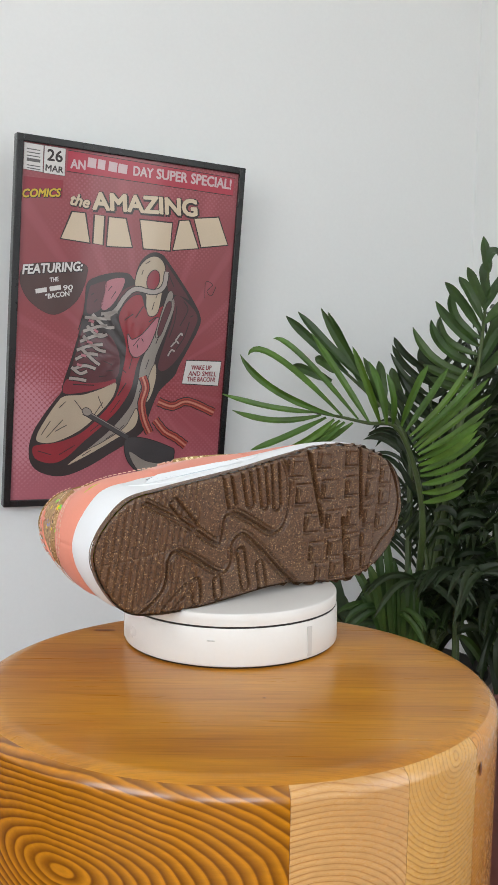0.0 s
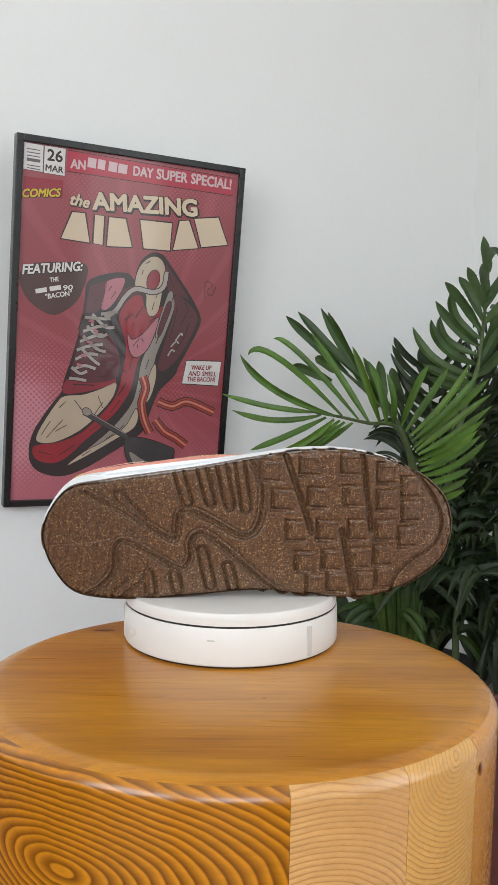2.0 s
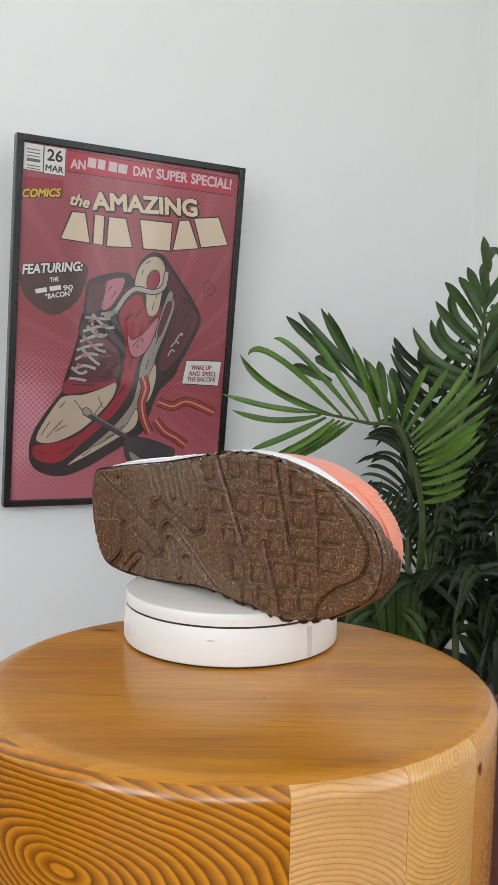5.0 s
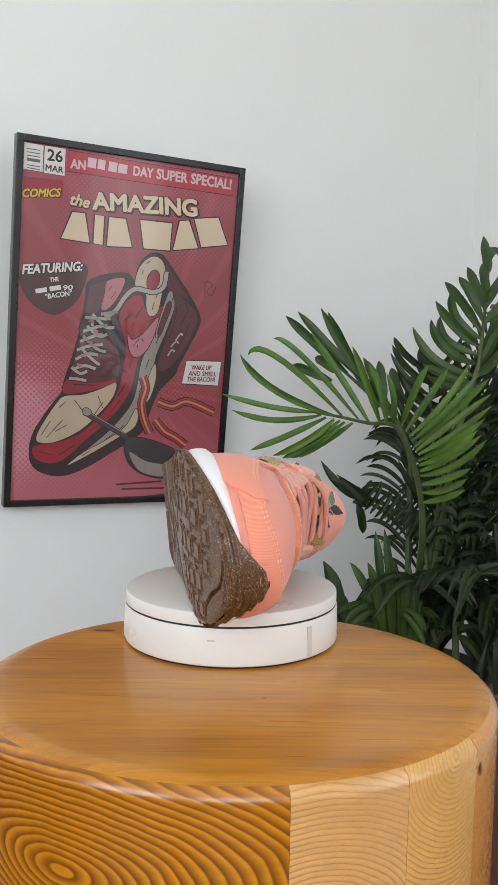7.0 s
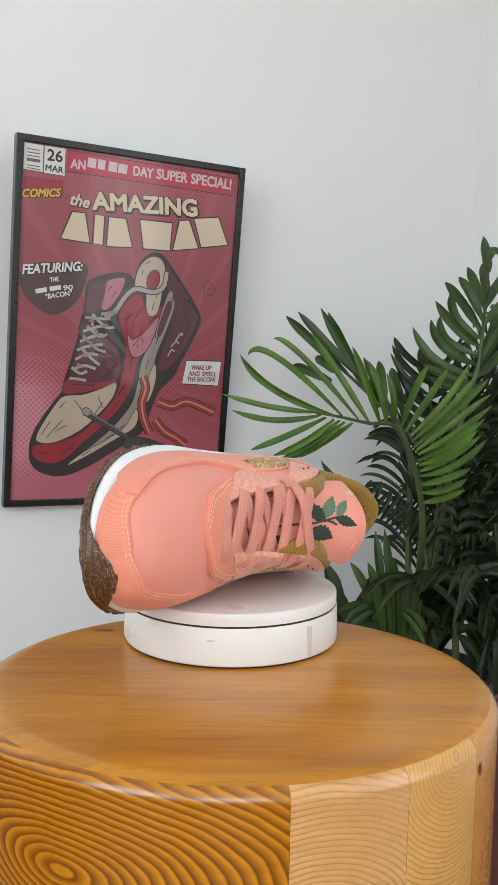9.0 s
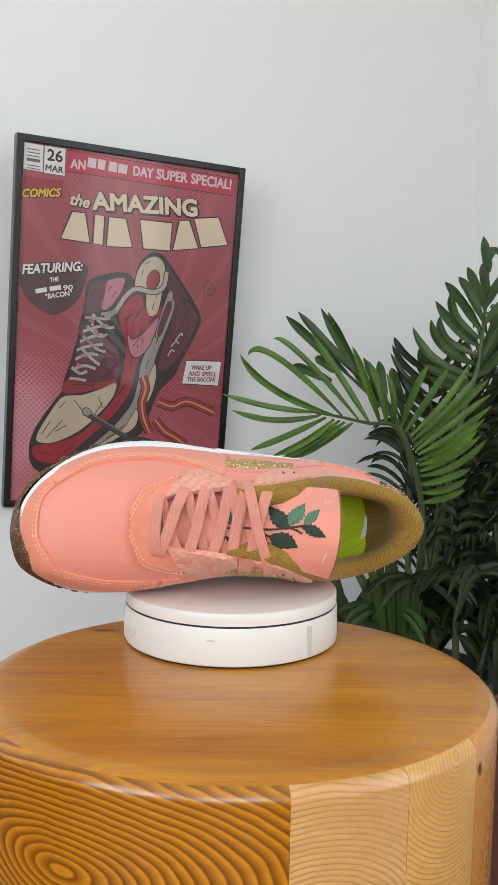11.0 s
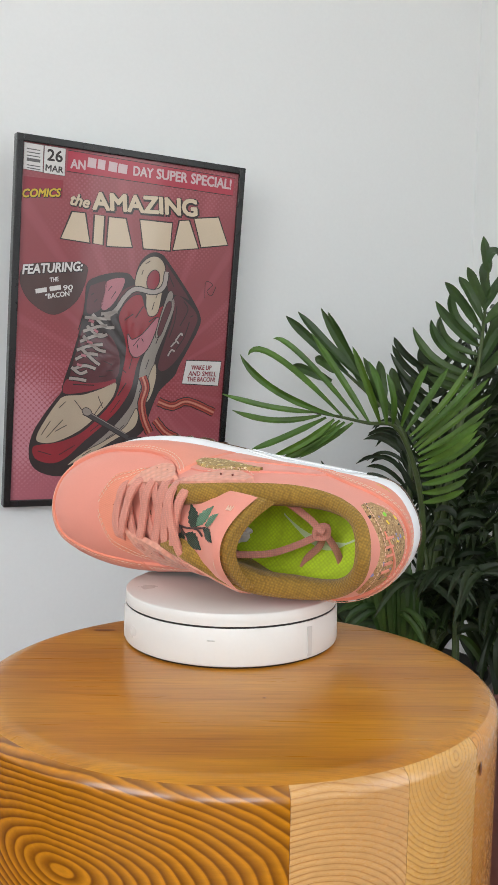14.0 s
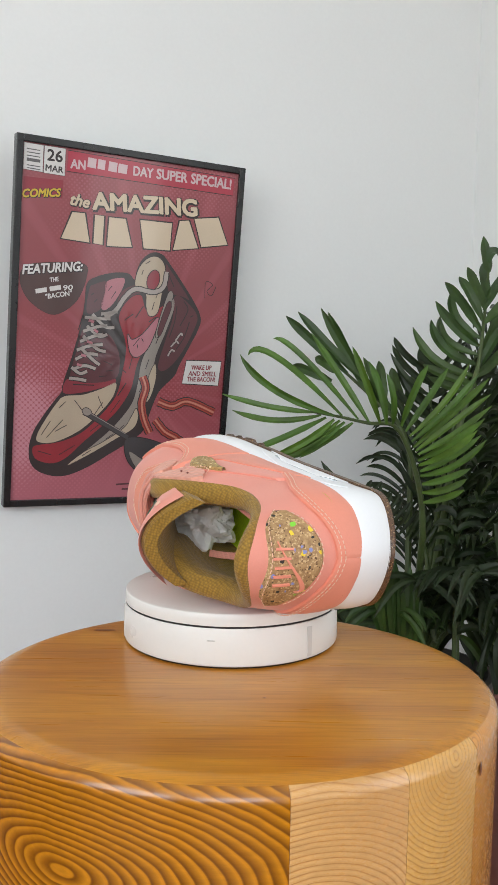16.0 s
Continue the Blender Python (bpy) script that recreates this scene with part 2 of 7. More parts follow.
def smooth_at(table, u):
    """Catmull-Rom through equally spaced rows of numbers."""
    n = len(table) - 1
    u = min(max(u, 0.0), n - 1e-9)
    i = int(u)
    t = u - i
    p0, p1, p2, p3 = (table[min(max(i + k, 0), n)] for k in (-1, 0, 1, 2))
    return [0.5 * (2 * b + (c - a) * t + (2 * a - 5 * b + 4 * c - d) * t * t + (3 * b - a - 3 * c + d) * t ** 3)
            for a, b, c, d in zip(p0, p1, p2, p3)]


def ribbon(name, pts, normals, width, thick):
    """A flat band with rounded edges along points; each normal is the band's face."""
    verts = []
    prof = [(-0.5, -0.35), (-0.42, -0.5), (0.42, -0.5), (0.5, -0.35), (0.5, 0.35), (0.42, 0.5), (0.2, 0.56), (-0.2, 0.56), (-0.42, 0.5), (-0.5, 0.35)]
    m = len(pts)
    for i, p in enumerate(pts):
        t = (pts[min(i + 1, m - 1)] - pts[max(i - 1, 0)]).normalized()
        nn = (normals[i] - t * normals[i].dot(t)).normalized()
        w = t.cross(nn)
        for a, b in prof:
            verts.append(p + w * (a * width) + nn * (b * thick))
    k = len(prof)
    faces = grid_faces(m, k, loop_m=True)
    faces += [tuple(range(k)), tuple((m - 1) * k + j for j in range(k))]
    return mesh_of(name, verts, faces)


def tube(name, pts, radii, sides=8):
    verts = []
    m = len(pts)
    ref = Vector((0.13, 0.21, 0.97))
    for i, p in enumerate(pts):
        t = (pts[min(i + 1, m - 1)] - pts[max(i - 1, 0)]).normalized()
        a = t.cross(ref).normalized()
        b = t.cross(a)
        for j in range(sides):
            g = 2 * math.pi * j / sides
            verts.append(p + (a * math.cos(g) + b * math.sin(g)) * radii[i])
    faces = grid_faces(m, sides, loop_m=True) + [tuple(range(sides)), tuple((m - 1) * sides + j for j in range(sides))]
    return mesh_of(name, verts, faces)


# ---- the room ----
def slab(name, a0, a1, b0, b1, z0, z1, material):
    """A block of the room, between plan coordinates and heights."""
    verts = [room(a, b, z) for z in (z0, z1) for a, b in ((a0, b0), (a1, b0), (a1, b1), (a0, b1))]
    faces = [(0, 3, 2, 1), (4, 5, 6, 7), (0, 1, 5, 4), (1, 2, 6, 5), (2, 3, 7, 6), (3, 0, 4, 7)]
    return part(name, mesh_of(name, verts, faces, False), material)


def wall_with_window(name, side, lo, hi, sill, head, label):
    """A wall 12 cm thick with one opening. side 'right' runs out from the corner, 'rear' faces the poster wall."""
    t = 0.12
    span = ROOM_A if side == "rear" else ROOM_B
    verts, faces = [], []
    for s0, s1, z0, z1 in ((0, lo, 0, ROOM_H), (hi, span, 0, ROOM_H), (lo, hi, 0, sill), (lo, hi, head, ROOM_H)):
        k = len(verts)
        for z in (z0, z1):
            for s, d in ((s0, 0), (s1, 0), (s1, t), (s0, t)):
                verts.append(room(-d, s, z) if side == "right" else room(ROOM_A + d, s, z) if side == "left" else room(s, ROOM_B + d, z))
        faces += [tuple(k + j for j in f) for f in ((0, 3, 2, 1), (4, 5, 6, 7), (0, 1, 5, 4), (1, 2, 6, 5), (2, 3, 7, 6), (3, 0, 4, 7))]
    me = bpy.data.meshes.new(name)
    me.from_pydata([tuple(v) for v in verts], [], faces)
    me.update()
    return tagged(part(name, me, WALL), label, "wall", kind="structure")


tagged(slab("floor", -0.12, ROOM_A + 0.12, -0.12, ROOM_B + 0.12, -0.1, 0.0, FLOOR), "dark red floor of the room, in shade", "floor", kind="structure")
tagged(slab("ceiling", -0.12, ROOM_A + 0.12, -0.12, ROOM_B + 0.12, ROOM_H, ROOM_H + 0.1, CEIL), "plain white painted ceiling of the room", "ceiling", kind="structure")
tagged(slab("wall_north", -0.12, ROOM_A + 0.12, -0.12, 0.0, 0.0, ROOM_H, WALL), "smooth white painted wall behind the poster", "wall", kind="structure")

wall_with_window("wall_east", "right", 2.1, 3.3, 0.1, 2.2, "white painted wall with a wide window opening")
wall_with_window("wall_south", "rear", 1.7, 3.2, 0.8, 2.2, "white painted wall with a window opening")
wall_with_window("wall_west", "left", 1.4, 3.0, 0.8, 2.2, "white painted side wall with a window opening")
window_light("window_light_west", room(ROOM_A + 0.06, 2.2, 1.5), -ALONG, 1.6, 1.4, 31, (0.945, 0.985, 0.995))
window_light("window_light_east", room(-0.06, 2.7, 1.15), ALONG, 1.2, 2.1, 21, (0.93, 0.97, 1.0))
window_light("window_light_south", room(2.45, ROOM_B + 0.06, 1.5), -INTO, 1.5, 1.4, 26, (0.945, 0.985, 0.995))


# ---- stump table ----
TABLE_C = (0.003, -0.0885)
TABLE_OVAL = 0.93       # the block is a little shallower than wide


def build_table():
    table = tagged(new("side_table"), "round lacquered pine block side table with bold growth rings", "table")
    table.matrix_basis = pose(0, 0, 0)
    r0, edge = 0.1716, 0.0165
    side = [(r0 - 0.020, 0.0), (r0 - 0.008, 0.02), (r0 - 0.004, 0.15), (r0 - 0.001, 0.36)]
    bend = [(r0 - edge + edge * math.cos(a), TABLE_Z - edge * 0.65 + edge * 0.65 * math.sin(a)) for a in (radians(8 * k) for k in range(0, 12))]
    bend[-1] = (r0 - edge, TABLE_Z)
    cut = 6          # the top board carries the upper part of the rounding
    staves = [(-160, -80.7, PINE_FACE), (-80.7, -58, PINE_ARC_SHEEN), (-58, -37, PINE_ARC_UP_SHEEN), (-37, 20, PINE_KNOT), (20, 115, PINE_ARC_SHEEN), (115, 200, PINE_FACE)]
    for a0, a1, m in staves:
        prof = side + bend[:cut + 1]
        gap = 0.03
        part("stave", lathe("stave", prof, max(8, int((a1 - a0) / 3)), a0 + gap, a1 - gap, TABLE_C, TABLE_OVAL), m, table)
    # the top board: rings of points out to the rounding
    rings = [(0.04, TABLE_Z), (0.08, TABLE_Z), (0.12, TABLE_Z), (r0 - edge - 0.004, TABLE_Z)] + bend[:cut - 1:-1]
    verts, n = [(TABLE_C[0], TABLE_C[1], TABLE_Z)], 120
    for r, z in rings:
        for i in range(n):
            a = 2 * math.pi * i / n
            verts.append((TABLE_C[0] + r * math.cos(a), TABLE_C[1] + r * math.sin(a) * TABLE_OVAL, z))
    faces = [(0, 1 + i, 1 + (i + 1) % n) for i in range(n)]
    for k in range(len(rings) - 1):
        for i in range(n):
            faces.append((1 + k * n + i, 1 + k * n + (i + 1) % n, 1 + (k + 1) * n + (i + 1) % n, 1 + (k + 1) * n + i))
    part("tabletop", mesh_of("tabletop", verts, faces), PINE_TOP, table, "honey pine top with straight grain")
    for x, y, rx, ry in ((-0.098, 0.006, 0.0085, 0.0028), (0.0215, -0.1325, 0.0012, 0.0009)):
        ring = [(x + rx * math.cos(k * math.pi / 8), y + ry * math.sin(k * math.pi / 8), TABLE_Z + 0.0003) for k in range(16)]
        part("knot", mesh_of("knot", ring + [(x, y, TABLE_Z + 0.0005)], [(k, (k + 1) % 16, 16) for k in range(16)]), KNOT, table, "small dark knot")
    a = radians(-35)
    side_knot = mesh_of("side_knot", [(0.0024 * math.cos(k * math.pi / 8), 0.0042 * math.sin(k * math.pi / 8), 0) for k in range(16)] + [(0, 0, 0.0005)], [(k, (k + 1) % 16, 16) for k in range(16)])
    part("side_knot", side_knot, KNOT, table, "grey-brown knot in the side",
         pose(TABLE_C[0] + (r0 + 0.0003) * math.cos(a), TABLE_C[1] + (r0 + 0.0003) * math.sin(a) * TABLE_OVAL, 0.428, 0, 0, -33) @ pose(0, 0, 0, 90, 0, 90))
    return table


build_table()


# ---- turntable ----
def build_turntable():
    tt = tagged(new("turntable"), "small white plastic motorised display turntable on a table", "turntable")
    tt.matrix_basis = pose(0, 0, TABLE_Z)
    h = DISC_Z - TABLE_Z
    seam = h - 0.0099
    base = [(0.0, 0.001), (0.0795, 0.001), (0.0808, 0.0018), (0.0812, 0.0035), (0.0808, seam - 0.0012), (0.0804, seam - 0.0004), (0.078, seam - 0.0002), (0.0, seam - 0.0002)]
    part("base", lathe("base", base, 128), PLASTIC, tt, "white plastic drum base")
    # Shade of the gap under the disc, put in as a near-black ring.
    part("gap_shade_ring", lathe("gap_shade_ring", [(0.0, 0.0012), (0.0799, 0.0012), (0.0799, seam + 0.0012), (0.0, seam + 0.0012)], 96), GAP_SHADE, tt, "dark ring standing for the shade in the gap between base and disc")
    # Near-black ring added under the drum as its shadow line on the table.
    foot = [(0.0, 0.0), (0.079, 0.0), (0.0795, 0.0011), (0.0, 0.0011)]
    part("base_shade_ring", lathe("base_shade_ring", foot, 96), GAP_SHADE, tt, "dark ring standing for the shade line under the base")
    disc = [(0.0, seam + 0.0008), (0.0785, seam + 0.0008), (0.0802, seam + 0.0011), (0.0803, seam + 0.004), (0.0802, h - 0.0010), (0.0798, h - 0.0003), (0.0790, h), (0.04, h), (0.0, h)]
    top = part("disc", lathe("disc", disc, 128), PLASTIC, tt, "flat white rotating disc")
    part("switch_mark", box_mesh("switch_mark", (0.0055, 0.001, 0.0007), 0.0002), plain("grey_mark", (0.55, 0.53, 0.5), 0.5), tt, "faint moulded mark", pose(-0.0135, -0.0800, 0.0195, 0, 0, -9.6))
    # The seams' notch shading is put into the grey of these bars.
    seam_shade = plain("moulded_seam_shade", (0.62, 0.60, 0.575), 0.4, 0.04)
    for a, hh in ((-171.5, 0.024), (-47, 0.021)):
        r = 0.0811
        part("side_seam", box_mesh("side_seam", (0.0009, 0.0046, hh), 0.0003), seam_shade, tt, "moulded seam",
             pose(r * math.cos(radians(a)), r * math.sin(radians(a)), 0.0138, 0, 0, a))
    return tt, top


turntable, turning_disc = build_turntable()


# ---- the sneaker ----
# Its own space: x from heel to toe, y across (towards the side it lies on), z from sole to collar.
SHOE_IN_DISC = Matrix(((0.99709, 0.02002, 0.07351, -0.13538), (-0.07507, 0.09392, 0.99275, -0.03236), (0.01297, -0.99538, 0.09515, 0.04463), (0, 0, 0, 1)))
SHOE_IN_DISC = SHOE_IN_DISC @ Matrix.Translation((0.145, 0, 0)) @ Matrix.Diagonal((1.032, 1.01, 1.0, 1)) @ Matrix.Translation((-0.145, 0, 0))
SHOE_L = 0.2896
OUT_A = [0, -.0170, -.0345, -.0395, -.0438, -.0485, -.0551, -.0603, -.0588, -.0497, -.0363, -.0200, 0]
OUT_B = [.0015, .0190, .0375, .0437, .0445, .0423, .0398, .0440, .0474, .0430, .0325, .0200, .0005]
OUT = [[a, b] for a, b in zip(OUT_A, OUT_B)]


def sole_edge(s):
    """x and the two edges of the sole, s from heel 0 to toe 1."""
    a, b = smooth_at(OUT, s * 12)
    return SHOE_L / 2 * (1 - math.cos(math.pi * s)), a, b


def sole_z(x):
    """Underside of the sole: toe spring and heel bevel."""
    toe = max(0.0, (x - 0.205) / 0.0846)
    heel = max(0.0, (0.03 - x) / 0.03)
    return 0.015 * toe ** 1.8 + 0.008 * heel ** 2


def rim_point(k, n):
    """Point k of n round the sole's edge, from the toe along the upper-lying side to the heel and back."""
    f = k / n
    s, first = (1 - 2 * f, True) if f <= 0.5 else (2 * f - 1, False)
    x, a, b = sole_edge(s)
    return x, (a if first else b)


N_RIM = 240
RIM = [Vector((*rim_point(k, N_RIM), 0)) for k in range(N_RIM)]
RIM_OUT = []
for k in range(N_RIM):
    t = RIM[(k + 1) % N_RIM] - RIM[k - 1]
    RIM_OUT.append(Vector((t.y, -t.x, 0)).normalized() * -1)
if sum((RIM[k] - Vector((0.145, 0, 0))).dot(RIM_OUT[k]) for k in range(N_RIM)) < 0:
    RIM_OUT = [-v for v in RIM_OUT]

WAVE_1 = [(30, -33), (62, -15.5), (86.4, .9), (91, -1.3), (92, -9.7), (94, -17.6), (101, -19.3), (117, -11.3), (133, -1.5), (141, -.8), (147.4, -6.3), (150.6, -21), (149.5, -41), (142, -56)]
WAVE_2 = [(25, 44), (42, 32), (48, 22.6), (49, 7.7), (55.7, 1.7), (72, 10.3), (88, 21), (95.5, 22.7), (100.5, 16.7), (100.7, 4), (105, -2), (112, -2), (129, 12), (147, 29.4), (161, 41)]
TOE_LINE = [(255, -50), (272, -28.4), (281.5, -10), (281, 4.3), (273.6, 14.7), (260, 21.6), (248, 32.7), (244, 46)]
LUG_ROWS = [[(157, -47), (184, -51), (213, -51), (239, -44)], [(165, -26), (190, -27), (215, -28), (239, -24), (257, -33)],
            [(175, -3), (197, -3), (219, -3), (239, -2), (258, -15)], [(182, 20), (201, 19), (221, 18), (238, 17), (256, 4)],
            [(190, 37), (205, 36), (226, 36), (240, 34)]]


def line_dist(px, py, line):
    best = np.full(px.shape, 1e9)
    for (x0, y0), (x1, y1) in zip(line, line[1:]):
        x0, y0, x1, y1 = x0 / 1000, y0 / 1000, x1 / 1000, y1 / 1000
        dx, dy = x1 - x0, y1 - y0
        t = np.clip(((px - x0) * dx + (py - y0) * dy) / (dx * dx + dy * dy + 1e-12), 0, 1)
        best = np.minimum(best, np.hypot(px - x0 - t * dx, py - y0 - t * dy))
    return best


def rounded(line, steps=4):
    n = (len(line) - 1) * steps
    return [tuple(smooth_at(line, (len(line) - 1) * i / n)) for i in range(n + 1)]


def tread(px, py):
    """Depth of the tread at places under the sole, in metres into the rubber."""
    def cut(line, width, depth):
        return depth * np.clip(1.25 * (1 - (line_dist(px, py, line) / width) ** 2), 0, 1)
    z = np.zeros(px.shape)
    for line in (WAVE_1, WAVE_2):
        d = line_dist(px, py, rounded(line))
        z = np.maximum(z, 0.0032 * np.clip(1.4 - (d / 0.0012) ** 2, 0, 1))
        z = np.maximum(z, 0.0014 * np.clip(1.3 - ((d - 0.0030) / 0.0008) ** 2, 0, 1))
    z = np.maximum(z, cut(rounded(TOE_LINE), 0.0017, 0.0032))
    for line, w in (([(166, -60), (186, -1)], 0.0020), ([(220, -60), (228.5, -1)], 0.0020), ([(207, -3), (217.5, 48)], 0.0020)):
        z = np.maximum(z, cut(line, w * 1.15, 0.0048))
    fingers = [[(93, -47), (99, -24)], [(109, -48), (115, -24)], [(122.5, -50), (128, -22)], [(135, -52), (139.5, -20)],
               [(109, 10), (115, 36)], [(127, 22), (131, 38)], [(72, 27), (74, 40)], [(90, 28), (92, 39)], [(52, -30), (68, -12)], [(50, 42), (66, 29)]]
    for line in fingers:
        d = line_dist(px, py, line)
        z = np.maximum(z, 0.0032 * np.clip(1.4 - ((d - 0.0033) / 0.0012) ** 2, 0, 1))
    for row in LUG_ROWS:
        for x, y in row:
            dx, dy = px - x / 1000, py - y / 1000
            far = np.maximum(abs(dx), abs(dy))
            soft = np.clip(1.6 - abs(far - 0.0073) / 0.0011, 0, 1)
            lee = np.clip(0.45 + 0.5 * (-dx + 0.4 * dy) / 0.006, 0.15, 1)
            z = np.maximum(z, 0.0032 * soft * lee)
    heel = (px < 0.072) & (line_dist(px, py, rounded(WAVE_1)) > 0.004) & (line_dist(px, py, rounded(WAVE_2)) > 0.004)
    z = np.where(heel, np.maximum(z, 0.0007 * (1 + np.sin((px + 0.12 * py) * 2 * np.pi / 0.0046))), z)
    z = np.maximum(z, cut([(6, 6), (22, 4), (46, 1)], 0.0010, 0.0012))
    past = (px > 0.245) & (line_dist(px, py, rounded(TOE_LINE)) > 0.003)
    outer = past & (np.hypot(px - 0.235, (py - 0.0) * 0.95) > 0.0475)
    z = np.where(outer, np.maximum(z, 0.0007 * (1 + np.sin((px * 0.9 - abs(py) * 0.25) * 2 * np.pi / 0.0058))), z)
    return z


def shoe_part(name, me, material, parent, label=""):
    """A part straight under the sneaker lies in the shoe's own space."""
    return part(name, me, material, parent, label, SHOE_IN_DISC if parent.type == "EMPTY" else None)


def bumper_top(x, y):
    """How high the brown rubber climbs the side: low all round, high over the toe."""
    t = min(max((x - 0.252) / 0.030, 0), 1)
    side = math.exp(-((y - 0.013) / 0.021) ** 2)
    return 0.0075 + sole_z(x) * 0.9 + 0.019 * t * t * (3 - 2 * t) * side


def build_outsole(shoe):
    nx, ny = 760, 220
    s = (np.arange(nx) + 0.0) / (nx - 1)
    rows = np.array([sole_edge(v) for v in s])
    f = np.linspace(0, 1, ny)
    X = np.repeat(rows[:, :1], ny, 1)
    Y = rows[:, 1:2] + (rows[:, 2:3] - rows[:, 1:2]) * f[None]
    edge = np.minimum(Y - rows[:, 1:2], rows[:, 2:3] - Y)
    base = np.array([sole_z(x) for x in rows[:, 0]])[:, None]
    Z = base + tread(X, Y) + 0.0016 * np.clip(1 - edge / 0.0022, 0, 1) ** 2
    me = bpy.data.meshes.new("outsole")
    verts = np.stack([X, Y, Z], -1).reshape(-1, 3)
    faces = [tuple(reversed(q)) for q in grid_faces(nx, ny)]
    # the side wall of the rubber
    k0 = len(verts)
    wall, levels = [], 21
    for k in range(N_RIM):
        p, o = RIM[k], RIM_OUT[k]
        z0, z1 = sole_z(p.x) + 0.0016, bumper_top(p.x, p.y)
        for j in range(levels):
            t = j / (levels - 1)
            z = z0 + (z1 - z0) * t
            rise = max(0.0, z - 0.022) / 0.03
            out = 0.0010 + 0.0009 * math.sin(t * (z1 - z0) * 2 * math.pi / 0.0046) * (1 if z1 > 0.014 else 0.0) + (0.0012 * math.copysign(1, math.sin(k * 2 * math.pi / 4)) if p.x > 0.15 and t < 0.6 and z1 < 0.013 else 0) - 0.006 * rise ** 2
            if j == levels - 1:
                out -= 0.0012
            wall.append((p.x + o.x * out, p.y + o.y * out, z))
    verts = np.vstack([verts, np.array(wall)])
    faces += [tuple(k0 + i for i in q) for q in grid_faces(N_RIM, levels, loop_n=True)]
    me.from_pydata(verts.tolist(), [], faces)
    me.polygons.foreach_set("use_smooth", [True] * len(faces))
    me.update()
    outsole = shoe_part("outsole", me, RUBBER, shoe, "brown flecked cork-rubber waffle outsole")
    bm = bmesh.new()
    bmesh.ops.create_cube(bm, size=1.0)
    bmesh.ops.scale(bm, vec=(0.0112, 0.0112, 0.0026), verts=bm.verts)
    bmesh.ops.bevel(bm, geom=bm.edges[:], offset=0.0007, segments=2, affect="EDGES")
    lug = bpy.data.meshes.new("lug")
    bm.to_mesh(lug)
    low = [fc for fc in bm.faces if fc.normal.z < -0.9]
    ins = bmesh.ops.inset_region(bm, faces=low, thickness=0.0028)
    bmesh.ops.translate(bm, vec=(0, 0, 0.0016), verts=list({v for fc in low for v in fc.verts}))
    pit = bpy.data.meshes.new("pitted_lug")
    bm.to_mesh(pit)
    bm.free()
    for r, row in enumerate(LUG_ROWS):
        for i, (x, y) in enumerate(row):
            x, y = x / 1000, y / 1000
            tilt = math.degrees(math.atan((sole_z(x + 0.004) - sole_z(x - 0.004)) / 0.008))
            small = 0.72 if (x > 0.25 or r == 4) else 1.0
            m = pose(x, y, sole_z(x) + 0.0006, 0, -tilt, 4 if r < 3 else -4) @ Matrix.Diagonal((small, small, 1, 1))
            part("lug", pit if r == 0 else lug, RUBBER, outsole, "", m)
    # a small block of raised bars stands where the sole carries its maker's mark
    for i in range(6):
        part("mark_bar", box_mesh("mark_bar", (0.0115 - 0.001 * (i % 2), 0.0013, 0.0010), 0.0003), RUBBER, outsole, "", pose(0.1665 + 0.0006 * i, 0.006 + 0.0042 * i, 0.0001, 0, 0, 6))
    return outsole


def mid_top(x):
    """Height of the midsole's upper edge along the shoe."""
    return smooth_at([[.0470], [.0465], [.0425], [.0365], [.0305], [.0262], [.0245], [.0255], [.0275]], x / SHOE_L * 8)[0]


def mid_point(k, t, off=0.0):
    """A place on the midsole's side, t from its foot 0 to its top 1."""
    p, o = RIM[k % N_RIM], RIM_OUT[k % N_RIM]
    z0, z1 = sole_z(p.x) + 0.0055, mid_top(p.x)
    heel = max(0.0, (0.05 - p.x) / 0.05)
    out = -0.0012 + 0.0022 * math.sin(math.pi * min(1, t * 1.1)) - 0.0028 * max(0, t - 0.75) / 0.25 + 0.002 * heel * (1 - t) + off
    toe = max(0.0, (p.x - 0.24) / 0.05)
    out -= 0.007 * toe * t * t + 0.0012 * toe
    return Vector((p.x + o.x * out, p.y + o.y * out, z0 + (z1 - z0) * t))


